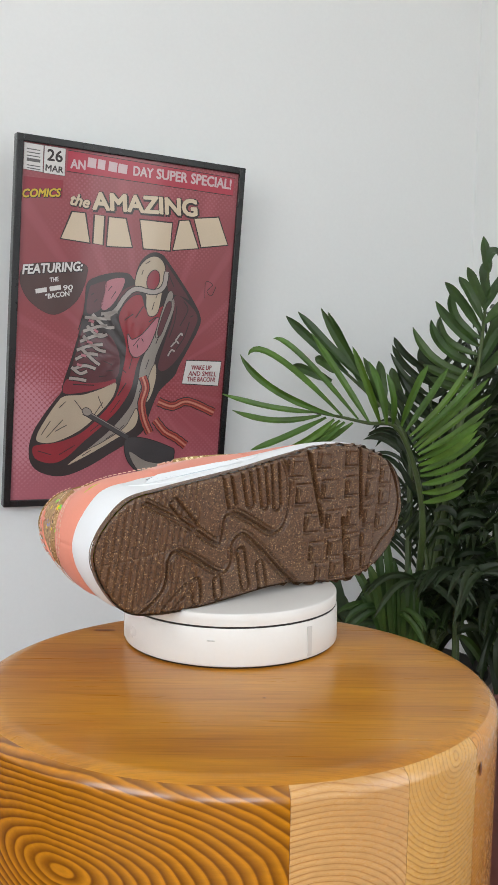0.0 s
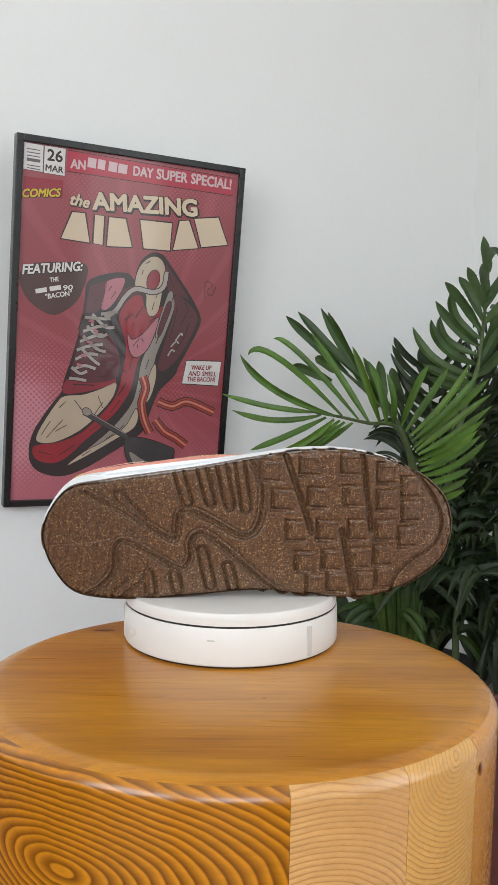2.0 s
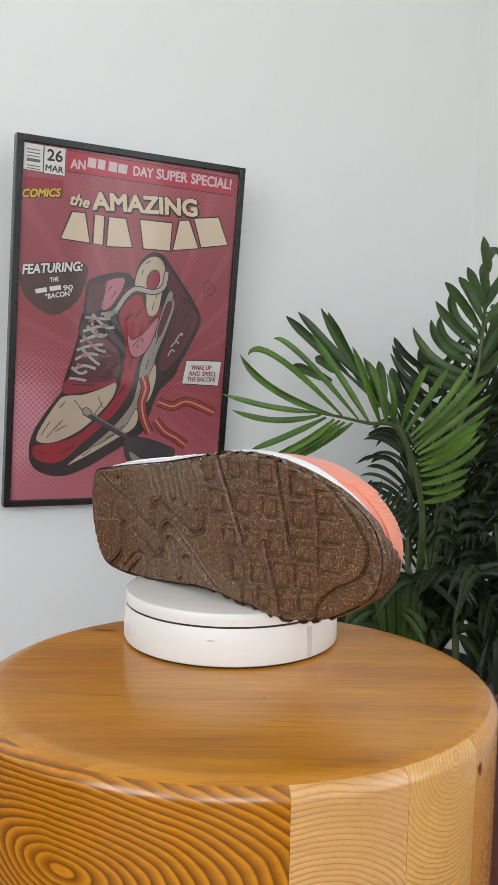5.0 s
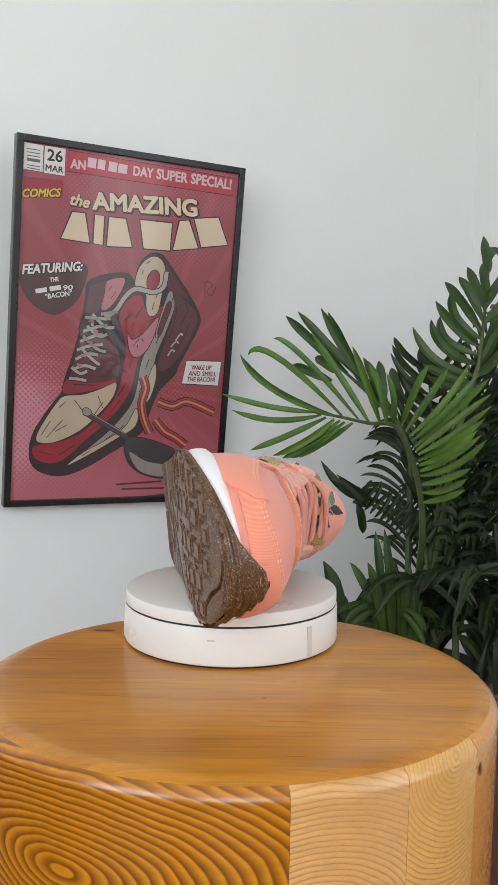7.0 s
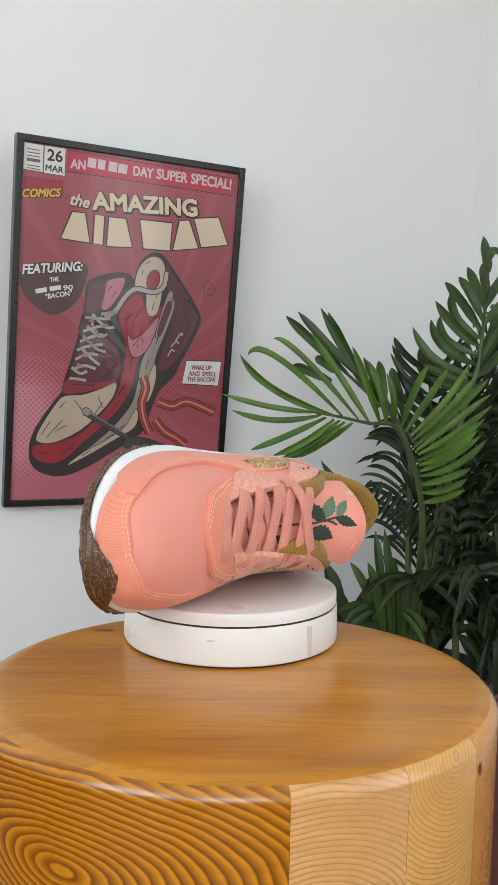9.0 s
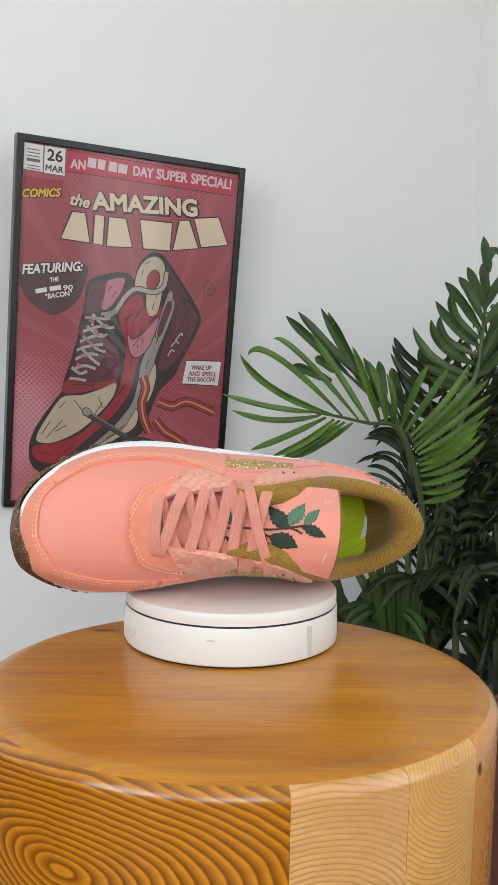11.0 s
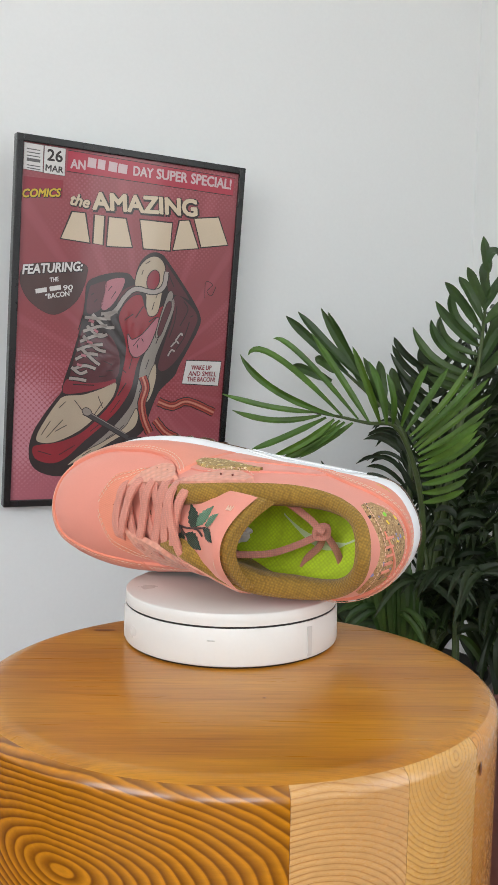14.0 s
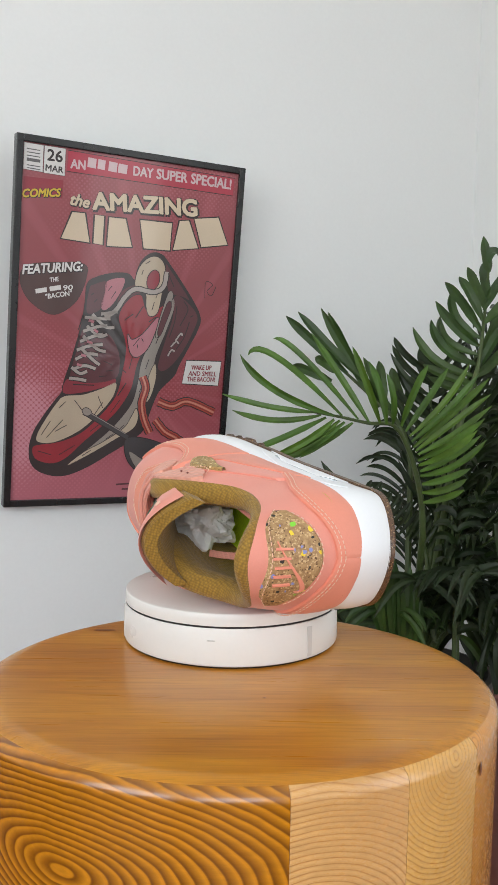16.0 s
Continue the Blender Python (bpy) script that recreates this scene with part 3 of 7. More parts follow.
def build_midsole(shoe):
    lv = 13
    verts, faces = [], []
    for k in range(N_RIM):
        for j in range(lv):
            verts.append(mid_point(k, j / (lv - 1)))
        p, o = mid_point(k, 1.0), RIM_OUT[k]
        verts.append(p - o * 0.004 - Vector((0, 0, 0.0005)))
        verts.append(p - o * 0.008 - Vector((0, 0, 0.006)))
    faces = grid_faces(N_RIM, lv + 2, loop_n=True)
    mid = shoe_part("midsole", mesh_of("midsole", verts, faces), FOAM, shoe, "white foam midsole")
    half = N_RIM // 2
    for sgn in (1, -1):
        # the moulded surround and the clear cushion behind it
        def rim_k(x):
            ks = range(0, half) if sgn > 0 else range(half, N_RIM)
            return min(ks, key=lambda k: abs(RIM[k].x - x))
        for nm, mat_, x0, x1, lo, hi, off, lab in (("surround", FOAM, 0.030, 0.135, 0.16, 0.86, 0.0006, "raised white surround"),
                                                   ("air_window", CLEAR_AIR, 0.046, 0.118, 0.30, 0.66, 0.0011, "milky clear air cushion")):
            ks = sorted((rim_k(x0), rim_k(x1)))
            n = ks[1] - ks[0] + 1
            vs = []
            for i in range(n):
                e = min(1.0, 2.6 * min(i, n - 1 - i) / n + 0.02)
                e = math.sqrt(e)
                mid_t = (lo + hi) / 2
                for j, (f, d) in enumerate(((-1, 0), (-0.94, 1), (-0.4, 1), (0.4, 1), (0.94, 1), (1, 0))):
                    vs.append(mid_point(ks[0] + i, mid_t + f * e * (hi - lo) / 2, off * d - 0.0004 * (1 - d)))
            shoe_part(nm, mesh_of(nm, vs, grid_faces(n, 6)), mat_, mid, lab)
        for i in range(7):
            t = 0.33 + 0.05 * i
            ks = sorted((rim_k(0.040 + 0.003 * i), rim_k(0.128 - 0.004 * i)))
            pts = [mid_point(k, t, 0.0012) for k in range(ks[0], ks[1] + 1)]
            part("rib", tube("rib", pts, [0.0005] * len(pts), 5), FOAM, mid)
    return mid


# Upper: foot and top of the wall at 13 places from the toe (0) to the heel (12), for either side.
FOOT_A = [(.2865, .001, .022), (.2805, -.0215, .021), (.263, -.0390, .020), (.233, -.0525, .019), (.205, -.0570, .020), (.175, -.0560, .0220), (.140, -.0515, .0240),
          (.105, -.0465, .028), (.075, -.0425, .030), (.045, -.0380, .0325), (.020, -.0305, .0345), (.007, -.0150, .0355), (.003, .0020, .0355)]
FOOT_B = [(.2865, .001, .022), (.2805, .0215, .021), (.264, .0335, .020), (.238, .0420, .019), (.208, .0450, .020), (.178, .0420, .0220), (.140, .0390, .0240),
          (.105, .0405, .028), (.075, .0425, .030), (.045, .0420, .0325), (.020, .0350, .0345), (.007, .0180, .0355), (.003, .0020, .0355)]
TOP_A = [(.248, -.005, .0640), (.2475, -.0055, .0642), (.244, -.006, .0654), (.2340, -.0065, .0685), (.2150, -.0070, .0728), (.2010, -.0205, .0750), (.178, -.0245, .0870),
         (.140, -.0280, .1080), (.104, -.0310, .1040), (.072, -.0310, .0870), (.042, -.0255, .0925), (.0215, -.0135, .1100), (.0150, .0070, .1190)]
TOP_B = [(.248, -.005, .0640), (.2475, -.0055, .0642), (.244, -.006, .0654), (.2340, -.0065, .0685), (.2150, -.0070, .0728), (.2010, .0100, .0750), (.178, .0160, .0870),
         (.140, .0250, .1080), (.104, .0400, .1040), (.072, .0450, .0870), (.042, .0410, .0925), (.0215, .0270, .1100), (.0150, .0070, .1190)]
INSET = [0, .0005, .001, .0020, .0028, .0030, .0030, .0028, .0025, .0020, .0012, .0004, 0]
FOOT_A = [(x, y + d, z) for (x, y, z), d in zip(FOOT_A, INSET)]
STYLE = [[v] for v in (0, 0, 0, .02, .08, .3, .45, .7, 1, 1, 1, 1, 1)]
BULGE = [[v] for v in (.004, .004, .0035, .003, .0025, .0022, .0025, .005, .006, .006, .006, .006, .006)]


def joined(one, other):
    """One side's table, carried on a little way round the toe and the heel along the other side."""
    return [other[2], other[1]] + one + [other[-2], other[-3]]


WRAP = {-1: (joined(FOOT_A, FOOT_B), joined(TOP_A, TOP_B)), 1: (joined(FOOT_B, FOOT_A), joined(TOP_B, TOP_A))}


def upper_at(side, u, q, off=0.0):
    """A place on the upper: u from toe 0 to heel 12, q from the sole 0 to the top edge 1."""
    def spot(uu, qq):
        f, t = WRAP[side]
        b, e = Vector(smooth_at(f, uu + 2)), Vector(smooth_at(t, uu + 2))
        st, bl = smooth_at(STYLE, uu)[0], smooth_at(BULGE, uu)[0]
        tg = Vector(smooth_at(f, uu + 2.05)) - Vector(smooth_at(f, uu + 1.95))
        o = Vector((tg.y, -tg.x, 0)).normalized()
        if o.dot(Vector((b.x - 0.145, b.y * 3, 0))) < 0:
            o = -o
        dz = e.z - b.z
        flat = Vector((b.x - e.x, b.y - e.y, 0))
        p1 = b + o * bl + Vector((0, 0, dz * (0.62 - 0.27 * st)))
        p2 = e + flat * (0.66 * (1 - st) + 0.25 * st) + o * (bl * 0.6 * st) - Vector((0, 0, dz * 0.32 * st + 0.30 * 0.66 * (1 - st) * flat.x))
        w = 1 - qq
        return b * w ** 3 + p1 * 3 * w * w * qq + p2 * 3 * w * qq * qq + e * qq ** 3
    p = spot(u, q)
    if off:
        h = 0.02
        du = spot(min(u + h, 12), q) - spot(max(u - h, 0), q)
        dq = spot(u, min(q + h, 1)) - spot(u, max(q - h, 0))
        n = du.cross(dq)
        if n.length > 1e-12:
            n.normalize()
            if n.dot(p - Vector((min(max(p.x, 0.05), 0.24), 0.0, 0.045))) < 0:
                n = -n
            p = p + n * off
    return p


def upper_patch(name, material, shoe, side, u0, u1, low, high, thick=0.0011, nu=40, nq=8, label=""):
    """A panel sewn on the upper, between two curves of q along u; side 0 wraps both sides."""
    verts, rows = [], 0
    steps = []
    if side == 0:
        steps = [(-1, u1 + (u0 - u1) * i / nu) for i in range(nu + 1)] + [(1, u0 + (u1 - u0) * i / nu) for i in range(1, nu + 1)]
    else:
        steps = [(side, u0 + (u1 - u0) * i / nu) for i in range(nu + 1)]
    last = len(steps) - 1
    for i, (sd, u) in enumerate(steps):
        lo, hi = low(u), high(u)
        for j in range(nq + 3):
            t = min(max((j - 1) / nq, 0), 1)
            rim = j in (0, nq + 2) or (i in (0, last) and not (abs(u - 0) < 1e-9 or abs(u - 12) < 1e-9))
            near = min(j - 1, nq + 1 - j, i, last - i)
            verts.append(upper_at(sd, u, lo + (hi - lo) * t, -0.0006 if rim else thick * (0.8 if near == 0 else 1.0)))
    return shoe_part(name, mesh_of(name, verts, grid_faces(len(steps), nq + 3)), material, shoe, label)


def stitches(name, shoe, runs, material, off=0.0016, pitch=0.0034):
    """Rows of single sewn stitches along paths on the upper."""
    verts, faces = [], []
    for side, path in runs:
        pts = [upper_at(side, u, q, off) for u, q in path]
        length, out = 0.0, []
        for a, b in zip(pts, pts[1:]):
            d = (b - a).length
            while length < d:
                out.append((a.lerp(b, length / d), (b - a).normalized()))
                length += pitch
            length -= d
        for p, t in out:
            up = (p - Vector((p.x, 0, 0.04))).normalized()
            w = t.cross(up).normalized() * 0.00027
            up = w.cross(t).normalized() * 0.00035
            l = t * pitch * 0.34
            k = len(verts)
            verts += [p - l - w, p - l + w, p + l + w, p + l - w, p - l * 0.7 - w * 0.6 + up, p - l * 0.7 + w * 0.6 + up, p + l * 0.7 + w * 0.6 + up, p + l * 0.7 - w * 0.6 + up]
            faces += [tuple(k + i for i in f) for f in ((4, 5, 6, 7), (0, 1, 5, 4), (1, 2, 6, 5), (2, 3, 7, 6), (3, 0, 4, 7))]
    return tagged(shoe_part(name, mesh_of(name, verts, faces, False), material, shoe, "cream stitching"), kind="stuff")


def ramp_q(rows):
    """A curve of q over u from rows of (u, q), eased between them."""
    us, qs = [r[0] for r in rows], [r[1] for r in rows]

    def f(u):
        return float(np.mean(np.interp([u - 0.24, u - 0.12, u, u + 0.12, u + 0.24], us, qs)))
    return f


def build_upper(shoe):
    nu, nq = 120, 26
    verts, faces = [], []
    for side in (-1, 1):
        k = len(verts)
        for i in range(nu + 1):
            for j in range(nq + 1):
                verts.append(upper_at(side, 12 * i / nu, j / nq))
        faces += [tuple(k + v for v in q) for q in grid_faces(nu + 1, nq + 1)]
    shoe_part("vamp", mesh_of("vamp", verts, faces), SALMON, shoe, "smooth salmon pink nubuck upper")
    zero = lambda u: -0.0
    # the guard's upper line on either side: low over the toe, then up to the lace stay
    line_a = ramp_q([(0, .45), (.5, .44), (1.2, .36), (2.0, .36), (2.7, .34), (3.4, .39), (4.2, .40), (5.1, .51), (5.85, .68), (6.3, .84), (6.6, .90)])
    line_b = ramp_q([(0, .45), (.8, .52), (1.5, .46), (2.3, .48), (3.5, .46), (4.6, .41), (5.5, .38), (6.0, .46), (6.4, .55), (8.4, .20)])
    back_a = ramp_q([(5.9, .74), (6.1, .58), (6.3, .40), (6.7, .35), (7.4, .32), (8.6, .24)])
    upper_patch("toe_guard", SALMON_RIB, shoe, -1, 0, 2.3, lambda u: 0.10, lambda u: line_a(u) - 0.02, 0.0019, 26, 8, "ribbed coral toe guard")
    upper_patch("toe_guard", SALMON_RIB, shoe, 1, 0, 4.5, lambda u: 0.10 - 0.02 * min(u, 4.5), lambda u: line_b(u) - 0.02, 0.0019, 40, 8, "ribbed coral toe guard")
    upper_patch("mudguard", SALMON_OVER, shoe, -1, 1.7, 6.12, ramp_q([(1.7, .30), (2.0, .12), (2.5, 0.0), (6.5, 0.0)]), line_a, 0.0030, 60, 9, "coral leather mudguard")
    upper_patch("mudguard_tail", SALMON_OVER, shoe, -1, 6.08, 8.6, zero, back_a, 0.0029, 30, 8, "coral leather mudguard")
    upper_patch("mudguard", SALMON_OVER, shoe, 1, 4.4, 8.6, zero, line_b, 0.0028, 46, 8, "coral leather mudguard")
    stay = {-1: ramp_q([(4.7, .94), (5.0, .84), (5.2, .67), (5.45, .62), (5.7, .66), (6.05, .75), (6.35, .90)]),
            1: ramp_q([(4.7, .92), (5.0, .70), (5.2, .50), (5.5, .40), (5.8, .42), (6.1, .58), (6.4, .86)])}
    loop = {-1: ramp_q([(6.55, .97), (6.7, .80), (6.9, .64), (7.3, .64), (7.7, .76), (8.1, .95)]),
            1: ramp_q([(6.55, .95), (6.8, .66), (7.1, .52), (7.5, .58), (8.0, .80), (8.3, .95)])}
    for side in (-1, 1):
        upper_patch("mid_panel", SALMON, shoe, side, 4.9, 8.8, ramp_q([(4.9, .40), (6, .36), (8.8, .18)]), ramp_q([(4.9, .50), (5.6, .60), (6.6, .68), (7.6, .60), (8.8, .50)]), 0.0015, 50, 8)
        upper_patch("lace_stay", SALMON_PLAIT, shoe, side, 4.85, 6.42, stay[side], lambda u: 1.0, 0.0042, 30, 8, "plaited salmon lace stay")
        upper_patch("top_lace_loop", SALMON_PLAIT, shoe, side, 6.66, 8.05, loop[side], lambda u: 0.995, 0.0030, 26, 7, "plaited salmon top lace loop")
        upper_patch("heel_panel", SALMON_OVER, shoe, side, 8.0, 12.0, zero, ramp_q([(8.0, .22), (8.8, .44), (9.6, .62), (10.2, .58), (10.8, .42), (11.4, .31), (12.0, .27)]), 0.0023, 50, 8, "coral leather heel counter")
    throat_a = ramp_q([(3.25, 1.0), (3.40, .92), (3.50, .76), (3.80, .70), (4.5, .70), (5.3, .74)])
    throat_b = ramp_q([(3.25, 1.0), (3.40, .88), (3.50, .70), (3.85, .60), (4.5, .56), (5.3, .58)])
    for side, throat in ((-1, throat_a), (1, throat_b)):
        upper_patch("throat_guard", SALMON_RIB, shoe, side, 3.32, 5.1, throat, lambda u: 1.0, 0.0034, 30, 8, "stitched salmon lace guard")
    # heel patch of confetti cork, round the back
    low_edge = ramp_q([(10.40, .84), (10.55, .70), (10.9, .54), (11.3, .44), (11.7, .39), (12.4, .38)])
    high_edge = ramp_q([(10.45, .86), (10.6, .91), (11.0, .93), (11.4, .89), (11.75, .84), (12.4, .84)])

    def lo(u):
        return min(low_edge(u), high_edge(u) - 0.012)

    def hi(u):
        return high_edge(u)

    verts, steps = [], [(-1, 10.45 + 1.55 * i / 24) for i in range(25)] + [(1, 12 - 1.55 * i / 24) for i in range(1, 25)]
    for i, (sd, u) in enumerate(steps):
        for j in range(13):
            t = j / 12
            rim = j in (0, 12) or i in (0, 48)
            verts.append(upper_at(sd, u, lo(u) + (hi(u) - lo(u)) * t, -0.0005 if rim else 0.0021))
    heel = shoe_part("heel_patch", mesh_of("heel_patch", verts, grid_faces(49, 13)), CORK, shoe, "tan cork heel patch with coloured flecks")
    # raised salmon emblem on the patch: bars and a curved stroke
    for i in range(5):
        vs = []
        for a in range(9):
            q = 0.665 + 0.14 * a / 8 + 0.01 * math.sin(i * 2.1)
            du = 0.36 - 0.25 * i
            for w, o in ((-0.045, 0.0012), (-0.03, 0.0031), (0.03, 0.0031), (0.045, 0.0012)):
                uu = 12 - abs(du + w)
                vs.append(upper_at(-1 if du + w > 0 else 1, uu, q, o))
        part("emblem_bar", mesh_of("emblem_bar", vs, grid_faces(9, 4)), SALMON_OVER, heel)
    vs = []
    for a in range(17):
        f = a / 16
        du = 0.55 - 1.45 * math.sin(f * 1.75) / math.sin(1.75)
        q = 0.80 - 0.235 * math.sin(f * 2.35)
        w = 0.006 + 0.034 * math.sin(math.pi * min(1, f * 1.05)) * f
        for d, o in ((-w, 0.0012), (-w * 0.7, 0.003), (w * 0.7, 0.003), (w, 0.0012)):
            vs.append(upper_at(-1 if du > 0 else 1, 12 - abs(du), q + d, o))
    part("emblem_stroke", mesh_of("emblem_stroke", vs, grid_faces(17, 4)), SALMON_OVER, heel)
    # cork-foil side emblem: a curved stroke that tapers to the heel
    sweep = ramp_q([(6.0, .50), (6.4, .52), (6.8, .54), (7.2, .56), (7.7, .60)])
    girth = ramp_q([(5.8, .0), (6.0, .05), (6.3, .105), (6.7, .10), (7.1, .06), (7.5, .02), (7.8, .006)])
    for side in (-1, 1):
        vs, n = [], 60
        for i in range(n + 1):
            u = 6.02 + 1.6 * i / n
            c = sweep(u)
            w = girth(u) * (1 + 0.04 * math.sin(i * 2.4))
            for d, o in ((-1, 0.0012), (-0.85, 0.0036), (0, 0.0040), (0.85, 0.0036), (1, 0.0012)):
                vs.append(upper_at(side, u, c + d * w, o))
        shoe_part("side_emblem", mesh_of("side_emblem", vs, grid_faces(n + 1, 5)), GOLD_THREAD, shoe, "gold-flecked cork side stroke")
    toe_runs, runs, high_runs = [], [], []
    for side in (-1, 1):
        edge, throat = (line_a, throat_a) if side < 0 else (line_b, throat_b)
        for dq in (-0.045, -0.085):
            toe_runs.append((side, [(u * 0.1, edge(u * 0.1) + dq) for u in range(0, 24 if side < 0 else 44)]))
        for dq in (-0.03, -0.065):
            runs.append((side, [((2.5 if side < 0 else 4.6) + 0.1 * i, edge((2.5 if side < 0 else 4.6) + 0.1 * i) + dq) for i in range(38 if side < 0 else 20)]))
        hq = ramp_q([(8.0, .22), (8.8, .44), (9.6, .62), (10.2, .58), (10.8, .42), (11.4, .31), (12.0, .27)])
        for dq in (-0.02, -0.06):
            runs.append((side, [(8.4 + 0.1 * i, hq(8.4 + 0.1 * i) + dq) for i in range(37)]))
        runs.append((side, [(10.55 + 0.06 * i, hi(10.55 + 0.06 * i) - 0.025) for i in range(25)]))
        runs.append((side, [(10.65 + 0.06 * i, lo(10.65 + 0.06 * i) + 0.025) for i in range(23)]))
        runs.append((side, [(6.8 + 0.06 * i, loop[side](6.8 + 0.06 * i) - 0.03) for i in range(20)]))
        for dq in (0.03, 0.075):
            high_runs.append((side, [(3.36 + 0.05 * i, min(1.0, throat(3.36 + 0.05 * i) + dq)) for i in range(34)]))
    stitches("stitching", shoe, toe_runs, CREAM_THREAD, 0.0016)
    stitches("stitching", shoe, runs, CREAM_THREAD, 0.0030)
    stitches("stitching", shoe, high_runs, CREAM_THREAD, 0.0037)


def sock_z(x):
    """Height of the inner bottom: over the midsole's lip at the heel, lower towards the toe."""
    return max(0.034, mid_top(min(max(x, 0.0), 0.28)) - 0.0022)


def build_lining(shoe):
    """Padded collar and lining, and the sockliner on the bottom."""
    steps = [(-1, 6.3 + 5.7 * i / 60) for i in range(61)] + [(1, 12 - 5.7 * i / 60) for i in range(1, 61)]
    tops = [upper_at(sd, u, 1.0) for sd, u in steps]
    verts = []
    prof = [(0.0010, -0.005), (-0.0008, 0.0012), (0.0010, 0.0036), (0.0040, 0.0048), (0.0090, 0.0048), (0.0130, 0.0018), (0.0148, -0.006), (0.0138, -0.015), (0.0100, -0.026), (0.0065, -0.039), (0.005, -0.055), (0.006, -0.075)]
    n = len(tops)
    for i, p in enumerate(tops):
        t = tops[min(i + 1, n - 1)] - tops[max(i - 1, 0)]
        o = Vector((t.y, -t.x, 0)).normalized()
        if o.dot(Vector((p.x - 0.075, p.y - 0.007, 0))) > 0:
            o = -o
        end = min(1.0, min(i, n - 1 - i) / 6 + 0.25)
        back = min(1.0, max(0.0, (0.075 - p.x) / 0.045))
        for a, b in prof:
            a = a * (1 - 0.28 * back) - back * 0.0105 * min(1.0, max(0.0, (-b - 0.018) / 0.03))
            q = p + o * a * end + Vector((0, 0, max(b * (end if b > -0.02 else 1), sock_z(p.x) - p.z)))
            verts.append(q)
        fx = min(max(q.x, 0.012), 0.2)
        ea, eb = sole_edge(math.acos(1 - 2 * fx / SHOE_L) / math.pi)[1:]
        verts.append(Vector((min(q.x, fx) if q.x > 0.012 else 0.008, min(max(q.y * 1.6, ea * 0.93), eb * 0.93), sock_z(q.x) - 0.0008)))
    shoe_part("collar_lining", mesh_of("collar_lining", verts, grid_faces(n, len(prof) + 1)), MUSTARD, shoe, "padded mustard mesh collar lining")
    m, c = 60, 9
    verts = []
    for i in range(m + 1):
        x, a, b = sole_edge(0.09 + 0.55 * i / m)
        for j in range(c):
            f = -1 + 2 * j / (c - 1)
            y = (a + b) / 2 + f * (b - a) / 2 * (0.96 - 0.26 * min(1, max(0, (x - 0.11) / 0.08)))
            verts.append((x, y, sock_z(x) + 0.003 * f * f + 0.006 * f ** 8 + 0.012 * max(0, (x - 0.2) / 0.09)))
    sock = shoe_part("sockliner", mesh_of("sockliner", verts, grid_faces(m + 1, c)), NEON, shoe, "neon yellow-green sockliner")
    vs = []
    for i in range(17):
        f = i / 16
        x, y = 0.095 - 0.055 * f, -0.004 + 0.020 * math.sin(f * math.pi * 0.75) - 0.004
        w = 0.0008 + 0.006 * math.sin(math.pi * min(1, f * 1.15)) * f
        vs += [(x, y - w, sock_z(x) + 0.0012), (x, y + w, sock_z(x) + 0.0012)]
    part("printed_stroke", mesh_of("printed_stroke", vs, grid_faces(17, 2)), NEON_PALE, sock, "pale printed stroke")


def tongue_at(a, b, off=0.0):
    """A place on the tongue: a from throat 0 to tip 1, b across -1 to 1."""
    roll = max(0.0, (a - 0.80) / 0.20)
    up = max(a, 0.0)
    x = 0.228 - 0.128 * a - 0.006 * a * a + 0.002 * a + 0.002 * roll * roll
    z = 0.060 + 0.050 * a + 0.037 * a * a - 0.006 * roll * roll
    yc = -0.006 + 0.014 * a * a
    hw = (0.0205 + 0.0120 * up ** 1.3) * (1 - 0.03 * roll ** 3)
    drop = (0.004 + 0.013 * a * a) * b * b
    tip = 0.010 * b * b * max(0, a - 0.8) / 0.2
    n = Vector((0.45, 0.25 * b, 0.86)).normalized()
    return Vector((x + tip * 0.5 + 0.009 * (1 - b * b) * roll - drop * 0.4 + 0.005 * b * a * a, yc + hw * b, z - drop - tip * 0.5)) + n * off


